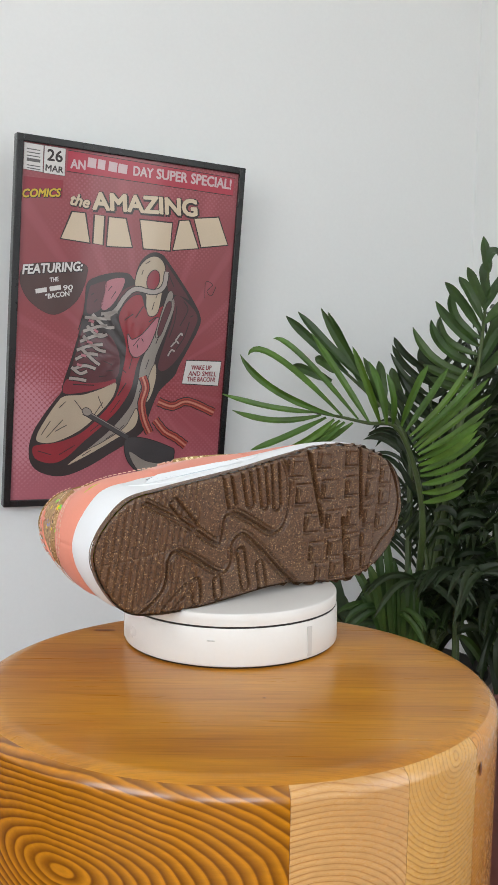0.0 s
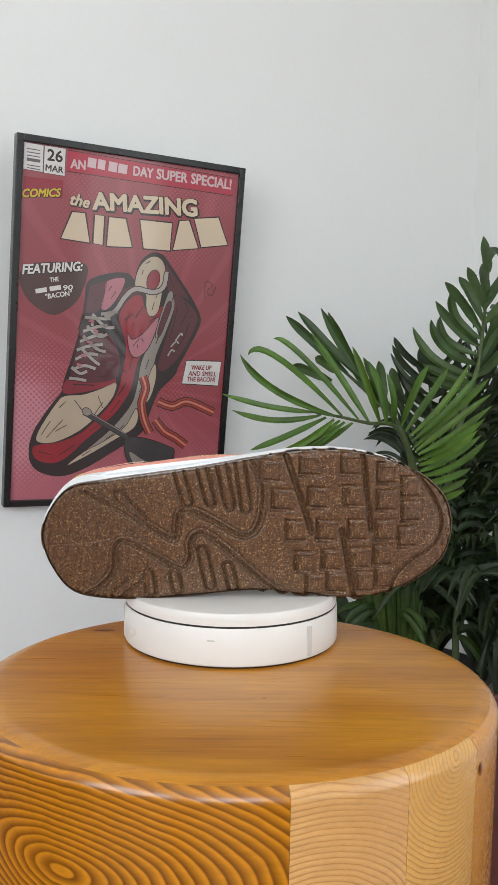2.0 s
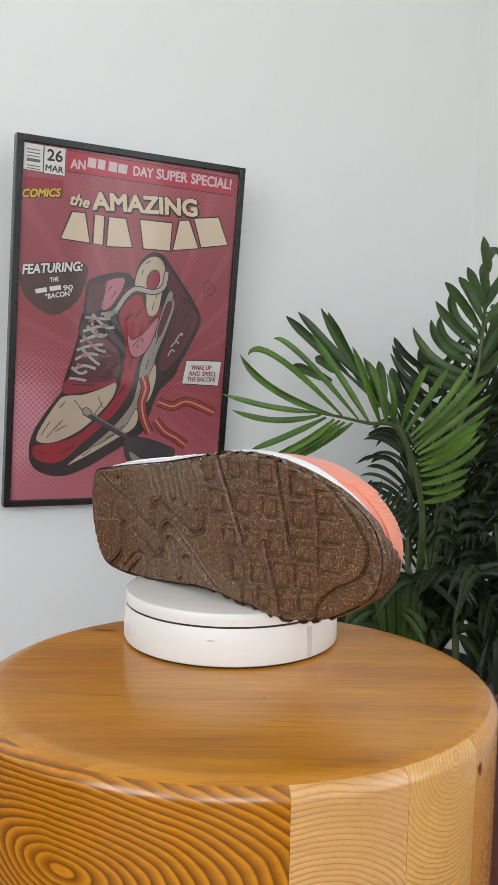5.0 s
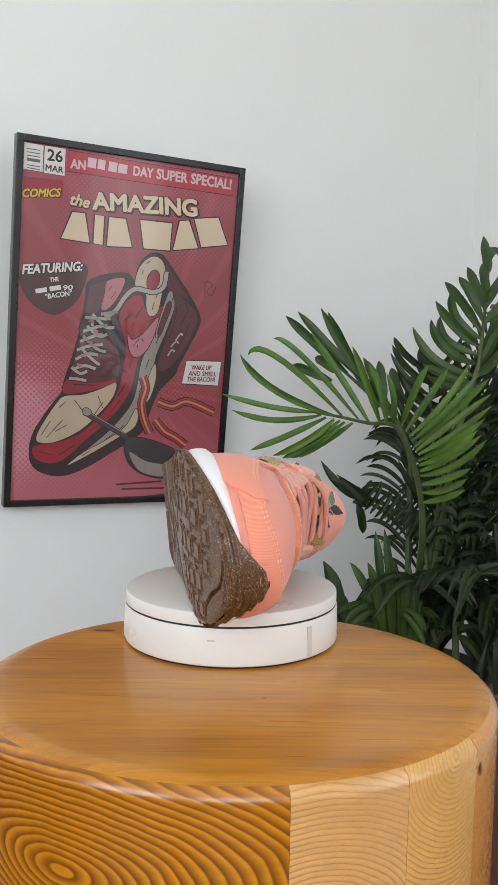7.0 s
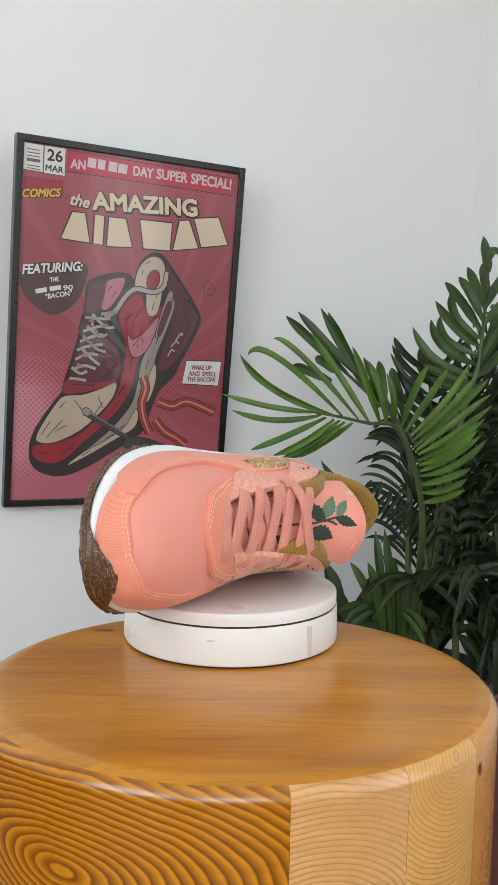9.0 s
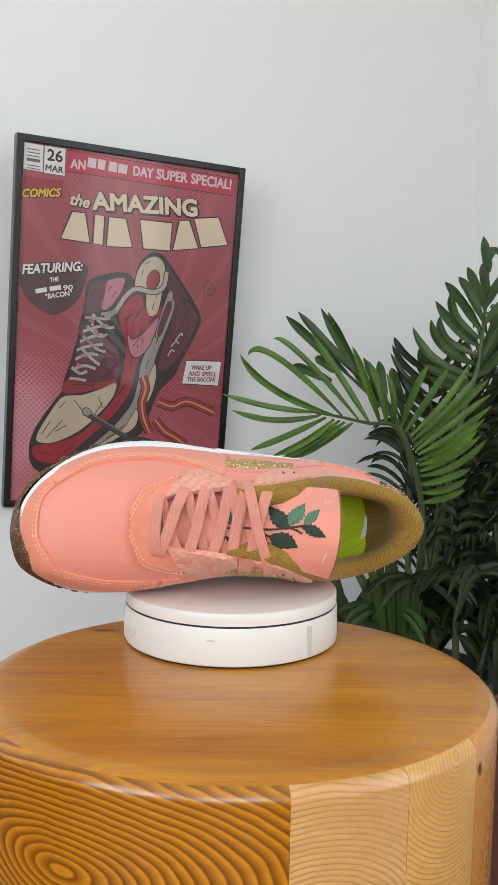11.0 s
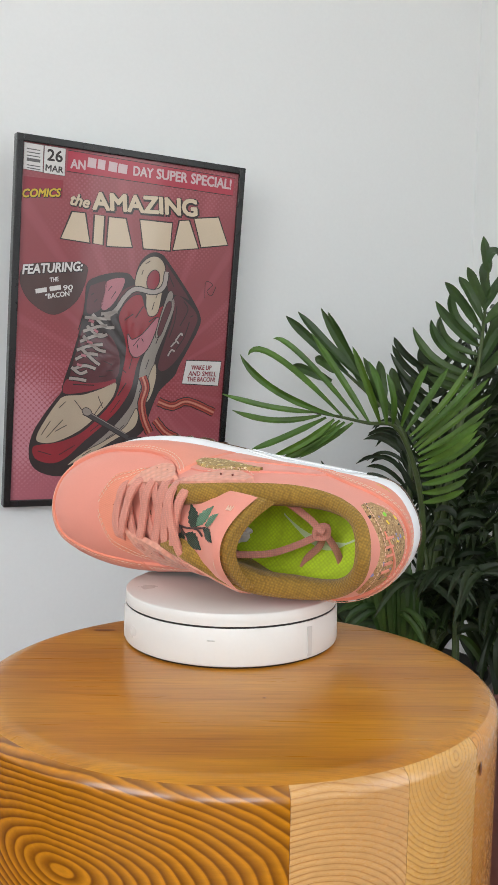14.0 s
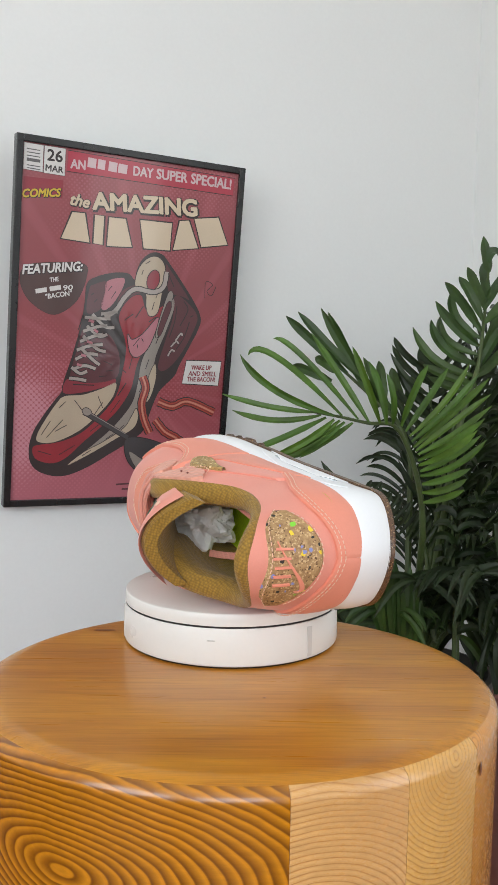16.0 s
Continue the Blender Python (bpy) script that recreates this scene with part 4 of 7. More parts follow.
def build_tongue(shoe):
    na, nb = 36, 16
    for nm, m, o0, o1, lab in (("tongue", SALMON, -0.0025, 0.0, "salmon twill tongue"), ("tongue_lining", MUSTARD, -0.0165, -0.0026, "mustard mesh tongue lining")):
        verts = []
        for o in (o1, o0):
            for i in range(na + 1):
                for j in range(nb + 1):
                    a, b = (-0.13 + 1.13 * i / na, -1 + 2 * j / nb) if nm == "tongue" else (1.022 * i / na, -1.02 + 2.04 * j / nb)
                    e = 0.0016 * max(0, 1 - min(na - i, j, nb - j) / 2.0) ** 0.7 * (1 if nm == "tongue" else 2.2)
                    verts.append(tongue_at(a, b, o - (e if o == o1 else -e * 0.5)))
        k = (na + 1) * (nb + 1)
        faces = grid_faces(na + 1, nb + 1) + [tuple(k + v for v in q) for q in grid_faces(na + 1, nb + 1)]
        ring = [i * (nb + 1) for i in range(na + 1)] + [na * (nb + 1) + j for j in range(1, nb + 1)] + [i * (nb + 1) + nb for i in range(na - 1, -1, -1)]
        faces += [(a, b, b + k, a + k) for a, b in zip(ring, ring[1:])]
        ob = shoe_part(nm, mesh_of(nm, verts, faces), m, shoe, lab)
        if nm == "tongue":
            tongue = ob

    def spot(px, py, off=0.0007):
        a = min(max((0.2365 - px) / 0.134, 0), 0.99)
        yc, hw = -0.006 + 0.014 * a * a, 0.0205 + 0.0120 * a ** 1.3
        return tongue_at(a, (py - yc) / hw, off)

    def leaf(x0, y0, x1, y1, width, m):
        vs, n = [], 12
        dx, dy = x1 - x0, y1 - y0
        for i in range(n + 1):
            f = i / n
            w = 0.80 * width * math.sin(math.pi * f ** 0.8) * (1 + 0.13 * (1 if i % 2 else -1))
            for s, o in ((-1, 0.0004), (-0.5, 0.0010), (0, 0.0006), (0.5, 0.0010), (1, 0.0004)):
                l = math.hypot(dx, dy)
                vs.append(spot(x0 + dx * f - dy / l * w * s, y0 + dy * f + dx / l * w * s, o))
        part("embroidered_leaf", mesh_of("embroidered_leaf", vs, grid_faces(n + 1, 5)), m, tongue, "green embroidered leaf")

    def on(a, b):
        return 0.2365 - 0.134 * a, -0.006 + 0.014 * a * a + (0.0205 + 0.0120 * a ** 1.3) * b

    for (a0, b0), (a1, b1), width, m in (((.735, .02), (.655, -.52), .0058, LEAF_DARK), ((.735, -.08), (.80, -.62), .0052, LEAF_PALE), ((.795, -.16), (.875, -.52), .0044, LEAF_PALE),
                                         ((.785, -.10), (.915, .06), .0046, LEAF_DARK), ((.665, .20), (.78, .42), .0070, LEAF_DARK), ((.640, .16), (.60, .74), .0044, LEAF_DARK),
                                         ((.36, -.10), (.33, .36), .0045, LEAF_DARK), ((.50, .02), (.47, -.42), .0046, LEAF_PALE), ((.47, .35), (.52, .75), .0042, LEAF_DARK)):
        leaf(*on(a0, b0), *on(a1, b1), width, m)
    for pts in ([on(.44, .14), on(.56, .08), on(.66, .06), on(.73, -.02), on(.80, -.12)], [on(.62, .08), on(.645, .2), on(.67, .24)], [on(.74, -.03), on(.77, .02), on(.79, .08)]):
        line = [spot(*smooth_at(pts, (len(pts) - 1) * i / 12), 0.0010) for i in range(13)]
        part("embroidered_stem", ribbon("embroidered_stem", line, [Vector((0.45, 0, 0.86))] * 13, 0.0014, 0.0008), STEM_THREAD, tongue, "brown embroidered stem")
    # small cream stroke near the tongue's tip
    vs = []
    for i in range(11):
        f = i / 10
        w = 0.0001 + 0.0013 * math.sin(math.pi * min(1, f * 1.3)) * (1 - f * 0.6)
        for s in (-1, 1):
            vs.append(spot(.1110 + 0.004 * math.sin(f * 2.6) * 0.6 + w * s * 0.8, .0175 + 0.0135 * f, 0.0006))
    part("cream_stroke", mesh_of("cream_stroke", vs, grid_faces(11, 2)), CREAM_THREAD, tongue, "cream embroidered stroke")
    for i in range(5):
        part("faint_stitch", ribbon("faint_stitch", [spot(.1150 - .0012 * i, -.0170 + 0.001 * (i % 2), 0.0006), spot(.1145 - .0012 * i, -.0140, 0.0006)], [Vector((.45, 0, .86))] * 2, 0.0006, 0.0004), CREAM_THREAD, tongue)


EYE_A = [(.2075, -.0265, .0715), (.1890, -.0292, .0800), (.1760, -.0300, .0860), (.1625, -.0300, .0940), (.1530, -.0305, .0980), (.1390, -.0308, .1040)]
EYE_B = [(.2090, .0185, .0705), (.1905, .0245, .0745), (.1745, .0275, .0790), (.1625, .0275, .0860), (.1510, .0315, .0890), (.1360, .0350, .0950)]


def build_laces(shoe):
    def span(p, q, lift, width=0.0066, up=0.0):
        p, q = Vector(p), Vector(q)
        pts, nrm = [], []
        for i in range(25):
            f = i / 24
            c = p.lerp(q, f)
            arch = (1 - (2 * f - 1) ** 4)
            c = c + Vector((0.42, 0, 0.9)) * (lift * arch + up)
            c.x += 0.0012 * math.sin(f * 5 + p.x * 900)
            if i in (0, 24):
                c -= Vector((0.3, 0, 0.9)) * 0.004
            pts.append(c)
            nrm.append(Vector((0.45, (f - 0.5) * 0.5, 0.86)))
        shoe_part("lace", ribbon("lace", pts, nrm, width * 0.88, 0.0026), LACE_MAT, shoe, "flat flecked salmon lace")

    def over_tongue(p, q):
        x, z = (p[0] + q[0]) / 2, (p[2] + q[2]) / 2
        return max(0.0042, (tongue_at((0.228 - x) / 0.134, 0.0).z - z + 0.0012) / 0.9)

    n = len(EYE_A)
    span(EYE_A[0], EYE_B[0], 0.0058, 0.0086)
    for i in range(1, n):
        span(EYE_A[i], EYE_B[i - 1], over_tongue(EYE_A[i], EYE_B[i - 1]) + 0.0022, 0.0086)
        span(EYE_A[i - 1], EYE_B[i], over_tongue(EYE_A[i - 1], EYE_B[i]) - (0.0006 if i < n - 1 else -0.0046), 0.0080)
    for side, eyes in ((-1, EYE_A), (1, EYE_B)):
        for u, q in ((5.45, 0.76), (5.85, 0.78), (7.25, 0.82), (7.55, 0.86)):
            bm = bmesh.new()
            bmesh.ops.create_uvsphere(bm, u_segments=10, v_segments=6, radius=0.0008)
            me = bpy.data.meshes.new("eyelet")
            bm.to_mesh(me)
            bm.free()
            shoe_part("eyelet", me, DARK_EYE, shoe, "dark punched eyelet").matrix_basis = SHOE_IN_DISC @ Matrix.Translation(upper_at(side, u, q, 0.0036))
    # the loose ends, tucked inside and tied in a knot
    ends = [[(.104, -.026, .100), (.086, -.022, .084), (.068, -.008, .068), (.060, .002, .062)],
            [(.060, .002, .062), (.078, .012, .058), (.098, .020, .062), (.120, .022, .070)],
            [(.060, .002, .060), (.064, .012, .050), (.074, .022, .042), (.078, .030, .040)],
            [(.058, .002, .060), (.052, .014, .050), (.050, .024, .042), (.050, .032, .042)],
            [(.0635, -.0020, .0645), (.0570, -.0030, .0615), (.0575, .0040, .0600), (.0640, .0045, .0630), (.0625, -.0015, .0660), (.0580, .0010, .0650)]]
    for pts in ends:
        line = [Vector(smooth_at(pts, (len(pts) - 1) * i / 20)) for i in range(21)]
        shoe_part("loose_lace", ribbon("loose_lace", line, [Vector((-0.5, -0.2, 0.8))] * 21, 0.0050, 0.0019), LACE_MAT, shoe, "loose salmon lace end")


def build_tissue(shoe):
    bm = bmesh.new()
    bmesh.ops.create_icosphere(bm, subdivisions=5, radius=1.0)
    for v in bm.verts:
        d = noise.turbulence(v.co * 1.7, 4, False) * 0.34 + abs(noise.noise(v.co * 4.3)) * 0.16
        v.co = v.co * (0.80 + d)
        v.co = Vector((0.148 + v.co.x * 0.036, 0.002 + v.co.y * 0.026, 0.062 + v.co.z * 0.022))
    for f in bm.faces:
        f.smooth = False
    me = bpy.data.meshes.new("tissue_paper")
    bm.to_mesh(me)
    bm.free()
    shoe_part("tissue_paper", me, TISSUE, shoe, "crumpled white tissue paper stuffing")


DARK_EYE = plain("dark_eyelet", (0.20, 0.055, 0.04), 0.7, 0.1)
sneaker = tagged(new("sneaker"), "salmon pink sneaker lying on its side, brown cork sole", "shoe")
sneaker.matrix_basis = pose(0, 0, DISC_Z)
build_outsole(sneaker)
build_midsole(sneaker)
build_upper(sneaker)
build_lining(sneaker)
build_tongue(sneaker)
build_laces(sneaker)
build_tissue(sneaker)


# ---- framed comic poster ----
POSTER_POSE = pose(-0.191, 0.901, 0.717, 0, 0, 26.23) @ pose(0, 0, 0, 5.79) @ pose(0, 0, 0, 0, 1.19)
POSTER_W, POSTER_H = 0.4115, 0.618


def ink(name, colour, vary=0.06):
    """Matt print under a clear glossy sheet."""
    m = plain(name, colour, 0.5, vary, 12, 500, 0.02, 0.0001, coat=0.55)
    m.node_tree.nodes["Principled BSDF"].inputs["Coat Roughness"].default_value = 0.06
    return m


def print_ground():
    """Rose red ground with glare coloured into its lower end, pale rays and rows of printed dots."""
    m, nt, bsdf = nodes_of("printed_ground_and_glare")
    v = coords(nt)
    sep = nt.nodes.new("ShaderNodeSeparateXYZ")
    nt.links.new(v, sep.inputs[0])
    # Bottom tone is lightened: reflected glare on the glossy sheet, put into the ink.
    down = ramp(nt, math_node(nt, "ADD", math_node(nt, "MULTIPLY", sep.outputs[2], 1.4), 0.5), [(0.05, (0.44, 0.125, 0.160)), (0.35, (0.29, 0.045, 0.056)), (0.62, (0.265, 0.050, 0.061)), (0.95, (0.31, 0.068, 0.080))])
    ang = math_node(nt, "ARCTAN2", math_node(nt, "ADD", sep.outputs[2], 0.09), math_node(nt, "SUBTRACT", sep.outputs[0], 0.04))
    rays = math_node(nt, "SINE", math_node(nt, "MULTIPLY", ang, 26.0))
    c = mix(nt, ramp(nt, rays, [(0.55, 0.0), (0.95, 0.22)]), down, (0.46, 0.12, 0.15))
    dots = add(nt, "ShaderNodeTexVoronoi", Scale=165.0, Randomness=0.0)
    nt.links.new(coords(nt, turn=(0, 45, 0)), dots.inputs["Vector"])
    dot = math_node(nt, "LESS_THAN", dots.outputs["Distance"], 0.30)
    patch = ramp(nt, noise_of(nt, v, 4.0, 2), [(0.45, 0.0), (0.62, 0.45)])
    c = mix(nt, math_node(nt, "MULTIPLY", dot, patch), c, (0.52, 0.16, 0.20))
    far = add(nt, "ShaderNodeVectorMath")
    far.operation = "DISTANCE"
    nt.links.new(v, far.inputs[0])
    far.inputs[1].default_value = (-0.20, 0.0, -0.16)
    glow = ramp(nt, far.outputs["Value"], [(0.06, 0.75), (0.17, 0.0)])
    big = add(nt, "ShaderNodeTexVoronoi", Scale=150.0, Randomness=0.0)
    nt.links.new(coords(nt, turn=(0, 45, 0)), big.inputs["Vector"])
    spot = ramp(nt, math_node(nt, "SUBTRACT", math_node(nt, "MULTIPLY", glow, 0.75), big.outputs["Distance"]), [(0.0, 0.25), (0.12, 1.0)])
    c = mix(nt, math_node(nt, "MULTIPLY", glow, spot), c, (0.60, 0.27, 0.32))
    nt.links.new(c, bsdf.inputs["Base Color"])
    bsdf.inputs["Roughness"].default_value = 0.5
    bsdf.inputs["Coat Weight"].default_value = 0.55
    bsdf.inputs["Coat Roughness"].default_value = 0.06
    return m


INK_BLACK = ink("ink_black", (0.028, 0.018, 0.018), 0.2)
INK_RED = ink("ink_red", (0.27, 0.016, 0.026), 0.2)
INK_RED_DEEP = ink("ink_deep_red", (0.24, 0.025, 0.04), 0.2)
INK_MAROON = ink("ink_maroon", (0.095, 0.024, 0.030), 0.2)
INK_CREAM = ink("ink_cream", (0.46, 0.37, 0.27), 0.08)
INK_GREY = ink("ink_grey", (0.27, 0.235, 0.205), 0.15)
INK_WHITE = ink("ink_white", (0.66, 0.64, 0.62))
INK_PALE = ink("ink_pale_pink", (0.60, 0.44, 0.46))
INK_ROSE = ink("ink_rose", (0.42, 0.15, 0.18), 0.15)
INK_PINK = ink("ink_pink", (0.43, 0.09, 0.14), 0.15)
INK_BROWN = ink("ink_brown", (0.075, 0.035, 0.032), 0.12)
INK_BAND = ink("ink_band_red", (0.42, 0.032, 0.06), 0.08)
INK_BAND_DARK = ink("ink_band_dark", (0.27, 0.022, 0.04), 0.1)
INK_PAN = ink("ink_charcoal", (0.05, 0.045, 0.048), 0.2)
INK_BACON = ink("ink_bacon", (0.36, 0.045, 0.028), 0.15)
INK_FAT = ink("ink_fat", (0.55, 0.22, 0.15))
INK_YELLOW = ink("ink_yellow", (0.62, 0.43, 0.03))
INK_LACE = ink("ink_lace", (0.37, 0.32, 0.29), 0.15)
INK_TITLE = ink("ink_title", (0.62, 0.50, 0.36), 0.06)
INK_BACON_DARK = ink("ink_bacon_dark", (0.16, 0.02, 0.015), 0.2)
INK_STAMP = ink("ink_stamp", (0.12, 0.11, 0.11))
poster = tagged(new("framed_poster"), "rose-red comic-style sneaker poster in a thin black frame", "poster")
poster.matrix_basis = POSTER_POSE
STEP = 0.00022


def flat_mesh(name, pts, layer):
    """A flat printed shape in the poster's plane, from an outline in millimetres."""
    bm = bmesh.new()
    y = -0.0006 - STEP * layer
    vs = [bm.verts.new((x / 1000, y, z / 1000)) for x, z in pts]
    f = bm.faces.new(vs)
    f.normal_update()
    if f.normal.y > 0:
        f.normal_flip()
    bmesh.ops.triangulate(bm, faces=[f], ngon_method="EAR_CLIP")
    me = bpy.data.meshes.new(name)
    bm.to_mesh(me)
    bm.free()
    return me


def closed_curve(pts, steps=5):
    n = len(pts)
    ext = [pts[-1]] + list(pts) + [pts[0], pts[1]]
    return [tuple(smooth_at(ext, 1 + i / steps)) for i in range(n * steps)]


def band(pts, w, uneven=0.0):
    """The outline of a stroke of width w along a line."""
    left, right = [], []
    for i, p in enumerate(pts):
        a, b = pts[max(i - 1, 0)], pts[min(i + 1, len(pts) - 1)]
        t = Vector((b[0] - a[0], b[1] - a[1])).normalized()
        ww = w / 2 * (1 + uneven * math.sin(i * 2.3))
        left.append((p[0] - t.y * ww, p[1] + t.x * ww))
        right.append((p[0] + t.y * ww, p[1] - t.x * ww))
    return left + right[::-1]


def grow(pts, d):
    """The outline moved outward by d millimetres."""
    area = sum(a[0] * b[1] - b[0] * a[1] for a, b in zip(pts, pts[1:] + pts[:1]))
    sgn = 1 if area > 0 else -1
    out = []
    n = len(pts)
    for i, p in enumerate(pts):
        a, b = pts[i - 1], pts[(i + 1) % n]
        t = Vector((b[0] - a[0], b[1] - a[1]))
        if t.length < 1e-9:
            out.append(p)
            continue
        t.normalize()
        out.append((p[0] + t.y * d * sgn, p[1] - t.x * d * sgn))
    return out


def shape(name, material, pts, layer, soft, outline, label):
    line = closed_curve(pts) if soft else [tuple(p) for p in pts]
    if outline:
        part("ink_outline", flat_mesh("ink_outline", grow(line, outline), layer - 0.5), INK_BLACK, poster)
    part(name, flat_mesh(name, line, layer), material, poster, label)


def stroke(name, material, pts, layer, w, edge, label):
    n = max(2, 6 * (len(pts) - 1))
    line = [tuple(smooth_at(pts, (len(pts) - 1) * i / n)) for i in range(n + 1)]
    if edge:
        part("ink_outline", flat_mesh("ink_outline", band(line, w + 2 * edge, 0.06), layer - 0.5), INK_BLACK, poster)
    part(name, flat_mesh(name, band(line, w, 0.06), layer), material, poster, label)


def lettering(text, material, x, z, width, cap, turn, layer, slant=0.0, fat=0.02, shadow=0.0):
    """Printed words: width and capital height in millimetres, from the left end of the base line."""
    cu = bpy.data.curves.new("lettering", "FONT")
    cu.body, cu.size, cu.shear = text, 1.0, slant
    cu.resolution_u = 3
    tmp = new("lettering", cu)
    dg = bpy.context.evaluated_depsgraph_get()
    plain_text = bpy.data.meshes.new_from_object(tmp.evaluated_get(dg))
    bpy.data.objects.remove(tmp)
    co = [tuple(v.co) for v in plain_text.vertices]
    faces = [tuple(p.vertices) for p in plain_text.polygons]
    xs, ys = [c[0] for c in co], [c[1] for c in co]
    bold = fat * cap * 1.6
    sx, sy = (width - 2 * bold) / (max(xs) - min(xs)), (cap - 2 * bold) / (max(ys) - min(0.0, min(ys)))
    x0 = min(xs)
    c, s = math.cos(radians(turn)), math.sin(radians(turn))
    y = -0.0006 - STEP * layer

    def press(name, grow_by, dx, depth):
        shifts = [(math.cos(k * math.pi / 3) * grow_by, math.sin(k * math.pi / 3) * grow_by) for k in range(6)] if grow_by else [(0.0, 0.0)]
        vs, fs = [], []
        for k, (ex, ey) in enumerate(shifts):
            base = len(vs)
            for px, py, _ in co:
                a, b = (px - x0) * sx + bold + ex + dx, py * sy + bold + ey - dx
                vs.append(((x + a * c - b * s) / 1000, depth - k * 0.000012, (z + a * s + b * c) / 1000))
            fs += [tuple(base + i for i in f) for f in faces]
        me = bpy.data.meshes.new(name)
        me.from_pydata(vs, [], fs)
        return me

    if shadow:
        part("letter_shadow", press("letter_shadow", bold + shadow, shadow * 0.5, y + STEP * 0.5), INK_BLACK, poster)
    return part("lettering", press("lettering", bold, 0.0, y), material, poster)


def build_frame():
    w, h, b, d = POSTER_W, POSTER_H, 0.0115, 0.020
    for sx in (-1, 1):
        part("frame_side", box_mesh("frame_side", (b, d, h), 0.0012, (sx * (w / 2 - b / 2), d / 2 - 0.006, 0)), BLACK_FRAME, poster, "slim black frame side")
    for sz in (-1, 1):
        part("frame_rail", box_mesh("frame_rail", (w - 2 * b, d, b), 0.0012, (0, d / 2 - 0.006, sz * (h / 2 - b / 2))), BLACK_FRAME, poster, "slim black frame rail")
    part("backing_board", box_mesh("backing_board", (w - 0.012, 0.003, h - 0.012), 0.0, (0, 0.010, 0)), BLACK_FRAME, poster)
    part("print_sheet", box_mesh("print_sheet", (w - 0.020, 0.0008, h - 0.020), 0.0, (0, -0.0002, 0)), print_ground(), poster, "rose-red printed sheet")


build_frame()
shape("speech_bubble", INK_BROWN, [(-191.4, 80.3), (-180.2, 101.5), (-136.2, 110.1), (-84.8, 112), (-78.8, 91.6), (-93.6, 50.4), (-125.6, 25.3), (-152.7, 29.2), (-180, 50.7)], 2, True, 0.6, "brown printed bubble")
shape("shoe_shadow", INK_BLACK, [(-77.7, 79.8), (-62.5, 92.3), (-31.5, 102.2), (-4.7, 103.2), (7.5, 93.4), (10.7, 109.9), (19.7, 129.6), (36.3, 142.5), (54, 142.3), (69.9, 128.8), (118.3, 70.3), (138.8, 36.3), (135.1, 11.8), (119, -21.9), (102.7, -54.1), (94.8, -73), (70.5, -98.1), (61, -114.8), (52.2, -140.1), (40.8, -174.8), (16.6, -195), (-20.4, -217.8), (-55.4, -238.8), (-90.1, -253.8), (-117.9, -256.7), (-145.6, -248.5), (-161.2, -233.1), (-165.5, -207.6), (-159.3, -178.4), (-143, -149.6), (-124, -122.2), (-113, -107), (-109.9, -87.9), (-99.8, -53.7), (-91.2, -19.6), (-83.9, 12.9), (-80.2, 47.8)], 3, True, 0, "black drawn silhouette")
shape("red_panel", INK_RED, [(-158.3, -204.3), (-153.4, -224.9), (-125.8, -233.5), (-99.9, -224.1), (-68.4, -194.2), (-36.3, -165.9), (-7, -133.9), (12.9, -98.2), (21.2, -55.8), (35.3, -20.3), (53.7, 15.6), (66.3, 51.2), (48.3, 41.7), (31.2, 43.3), (20.8, 67.3), (-0.5, 58.8), (-17.2, 26.4), (-1.3, -22.1), (-5.5, -72.1), (-14.8, -113), (-40.3, -147.1), (-72.8, -178.1), (-106.9, -194.1), (-134.2, -198.9)], 4, True, 0.6, "red printed panel")
shape("toe_panel", INK_CREAM, [(-153.5, -190.6), (-143.8, -164.7), (-119.7, -126.2), (-106.5, -115), (-73.4, -111.5), (-40, -99.6), (-16.2, -89.2), (-20.5, -114.4), (-44.7, -145), (-77.1, -174.6), (-113.9, -193.4), (-139.6, -197.4)], 5, True, 1.6, "cream printed toe")
shape("red_vamp", INK_RED_DEEP, [(-109.5, -109.6), (-103.9, -85), (-74.4, -90.9), (-40.6, -88.6), (-18, -82.3), (-19, -90.7), (-40.1, -98.2), (-73.6, -107.3)], 5, True, 1.4, "red printed vamp")
shape("lace_panel", INK_MAROON, [(-68.6, -14.5), (-39.8, -2.1), (-20.1, -21.6), (-11.2, -51.5), (-18, -82.3), (-61.9, -90.5), (-87.2, -87.2), (-99.8, -82.2), (-89.8, -34.5), (-80.5, 1)], 5, True, 1.2, "maroon printed panel")
shape("sole_band", INK_GREY, [(-87.1, -229.9), (-51.7, -200.5), (-14.6, -166.5), (15.4, -126.4), (24.8, -89.4), (29.7, -49.9), (46.4, -8.5), (65.7, 38.7), (78.8, 66), (85.8, 52.6), (72.4, 6.9), (57.1, -34.7), (50.5, -70.2), (39.7, -110.3), (20, -154.9), (-13.3, -189.2), (-55.2, -216)], 5, True, 1.4, "grey printed sole band")
shape("sole_foot", INK_CREAM, [(-96.6, -236.8), (-66.7, -213.2), (-34.7, -196.4), (3.2, -170.7), (16.8, -149.1), (24.8, -134.8), (28.8, -151.9), (21, -170.6), (-7.4, -187.9), (-42.6, -209), (-73.1, -225.8)], 6, True, 1.2, "cream printed sole")
shape("sole_foot", INK_CREAM, [(41.4, -113.1), (45, -77.5), (55.4, -53.1), (58.5, -77.1), (52.8, -105.7), (44.8, -121.6)], 6, True, 1.2, "cream printed sole")
shape("heel_panel", INK_MAROON, [(84.6, 69.2), (103.1, 66.3), (131.5, 38.7), (125.9, 9.9), (107.1, -28.1), (87.4, -54.6), (69.8, -65.3), (61.5, -54.2), (73.3, -7.1), (84.2, 32.8)], 5, True, 1.2, "maroon printed heel")
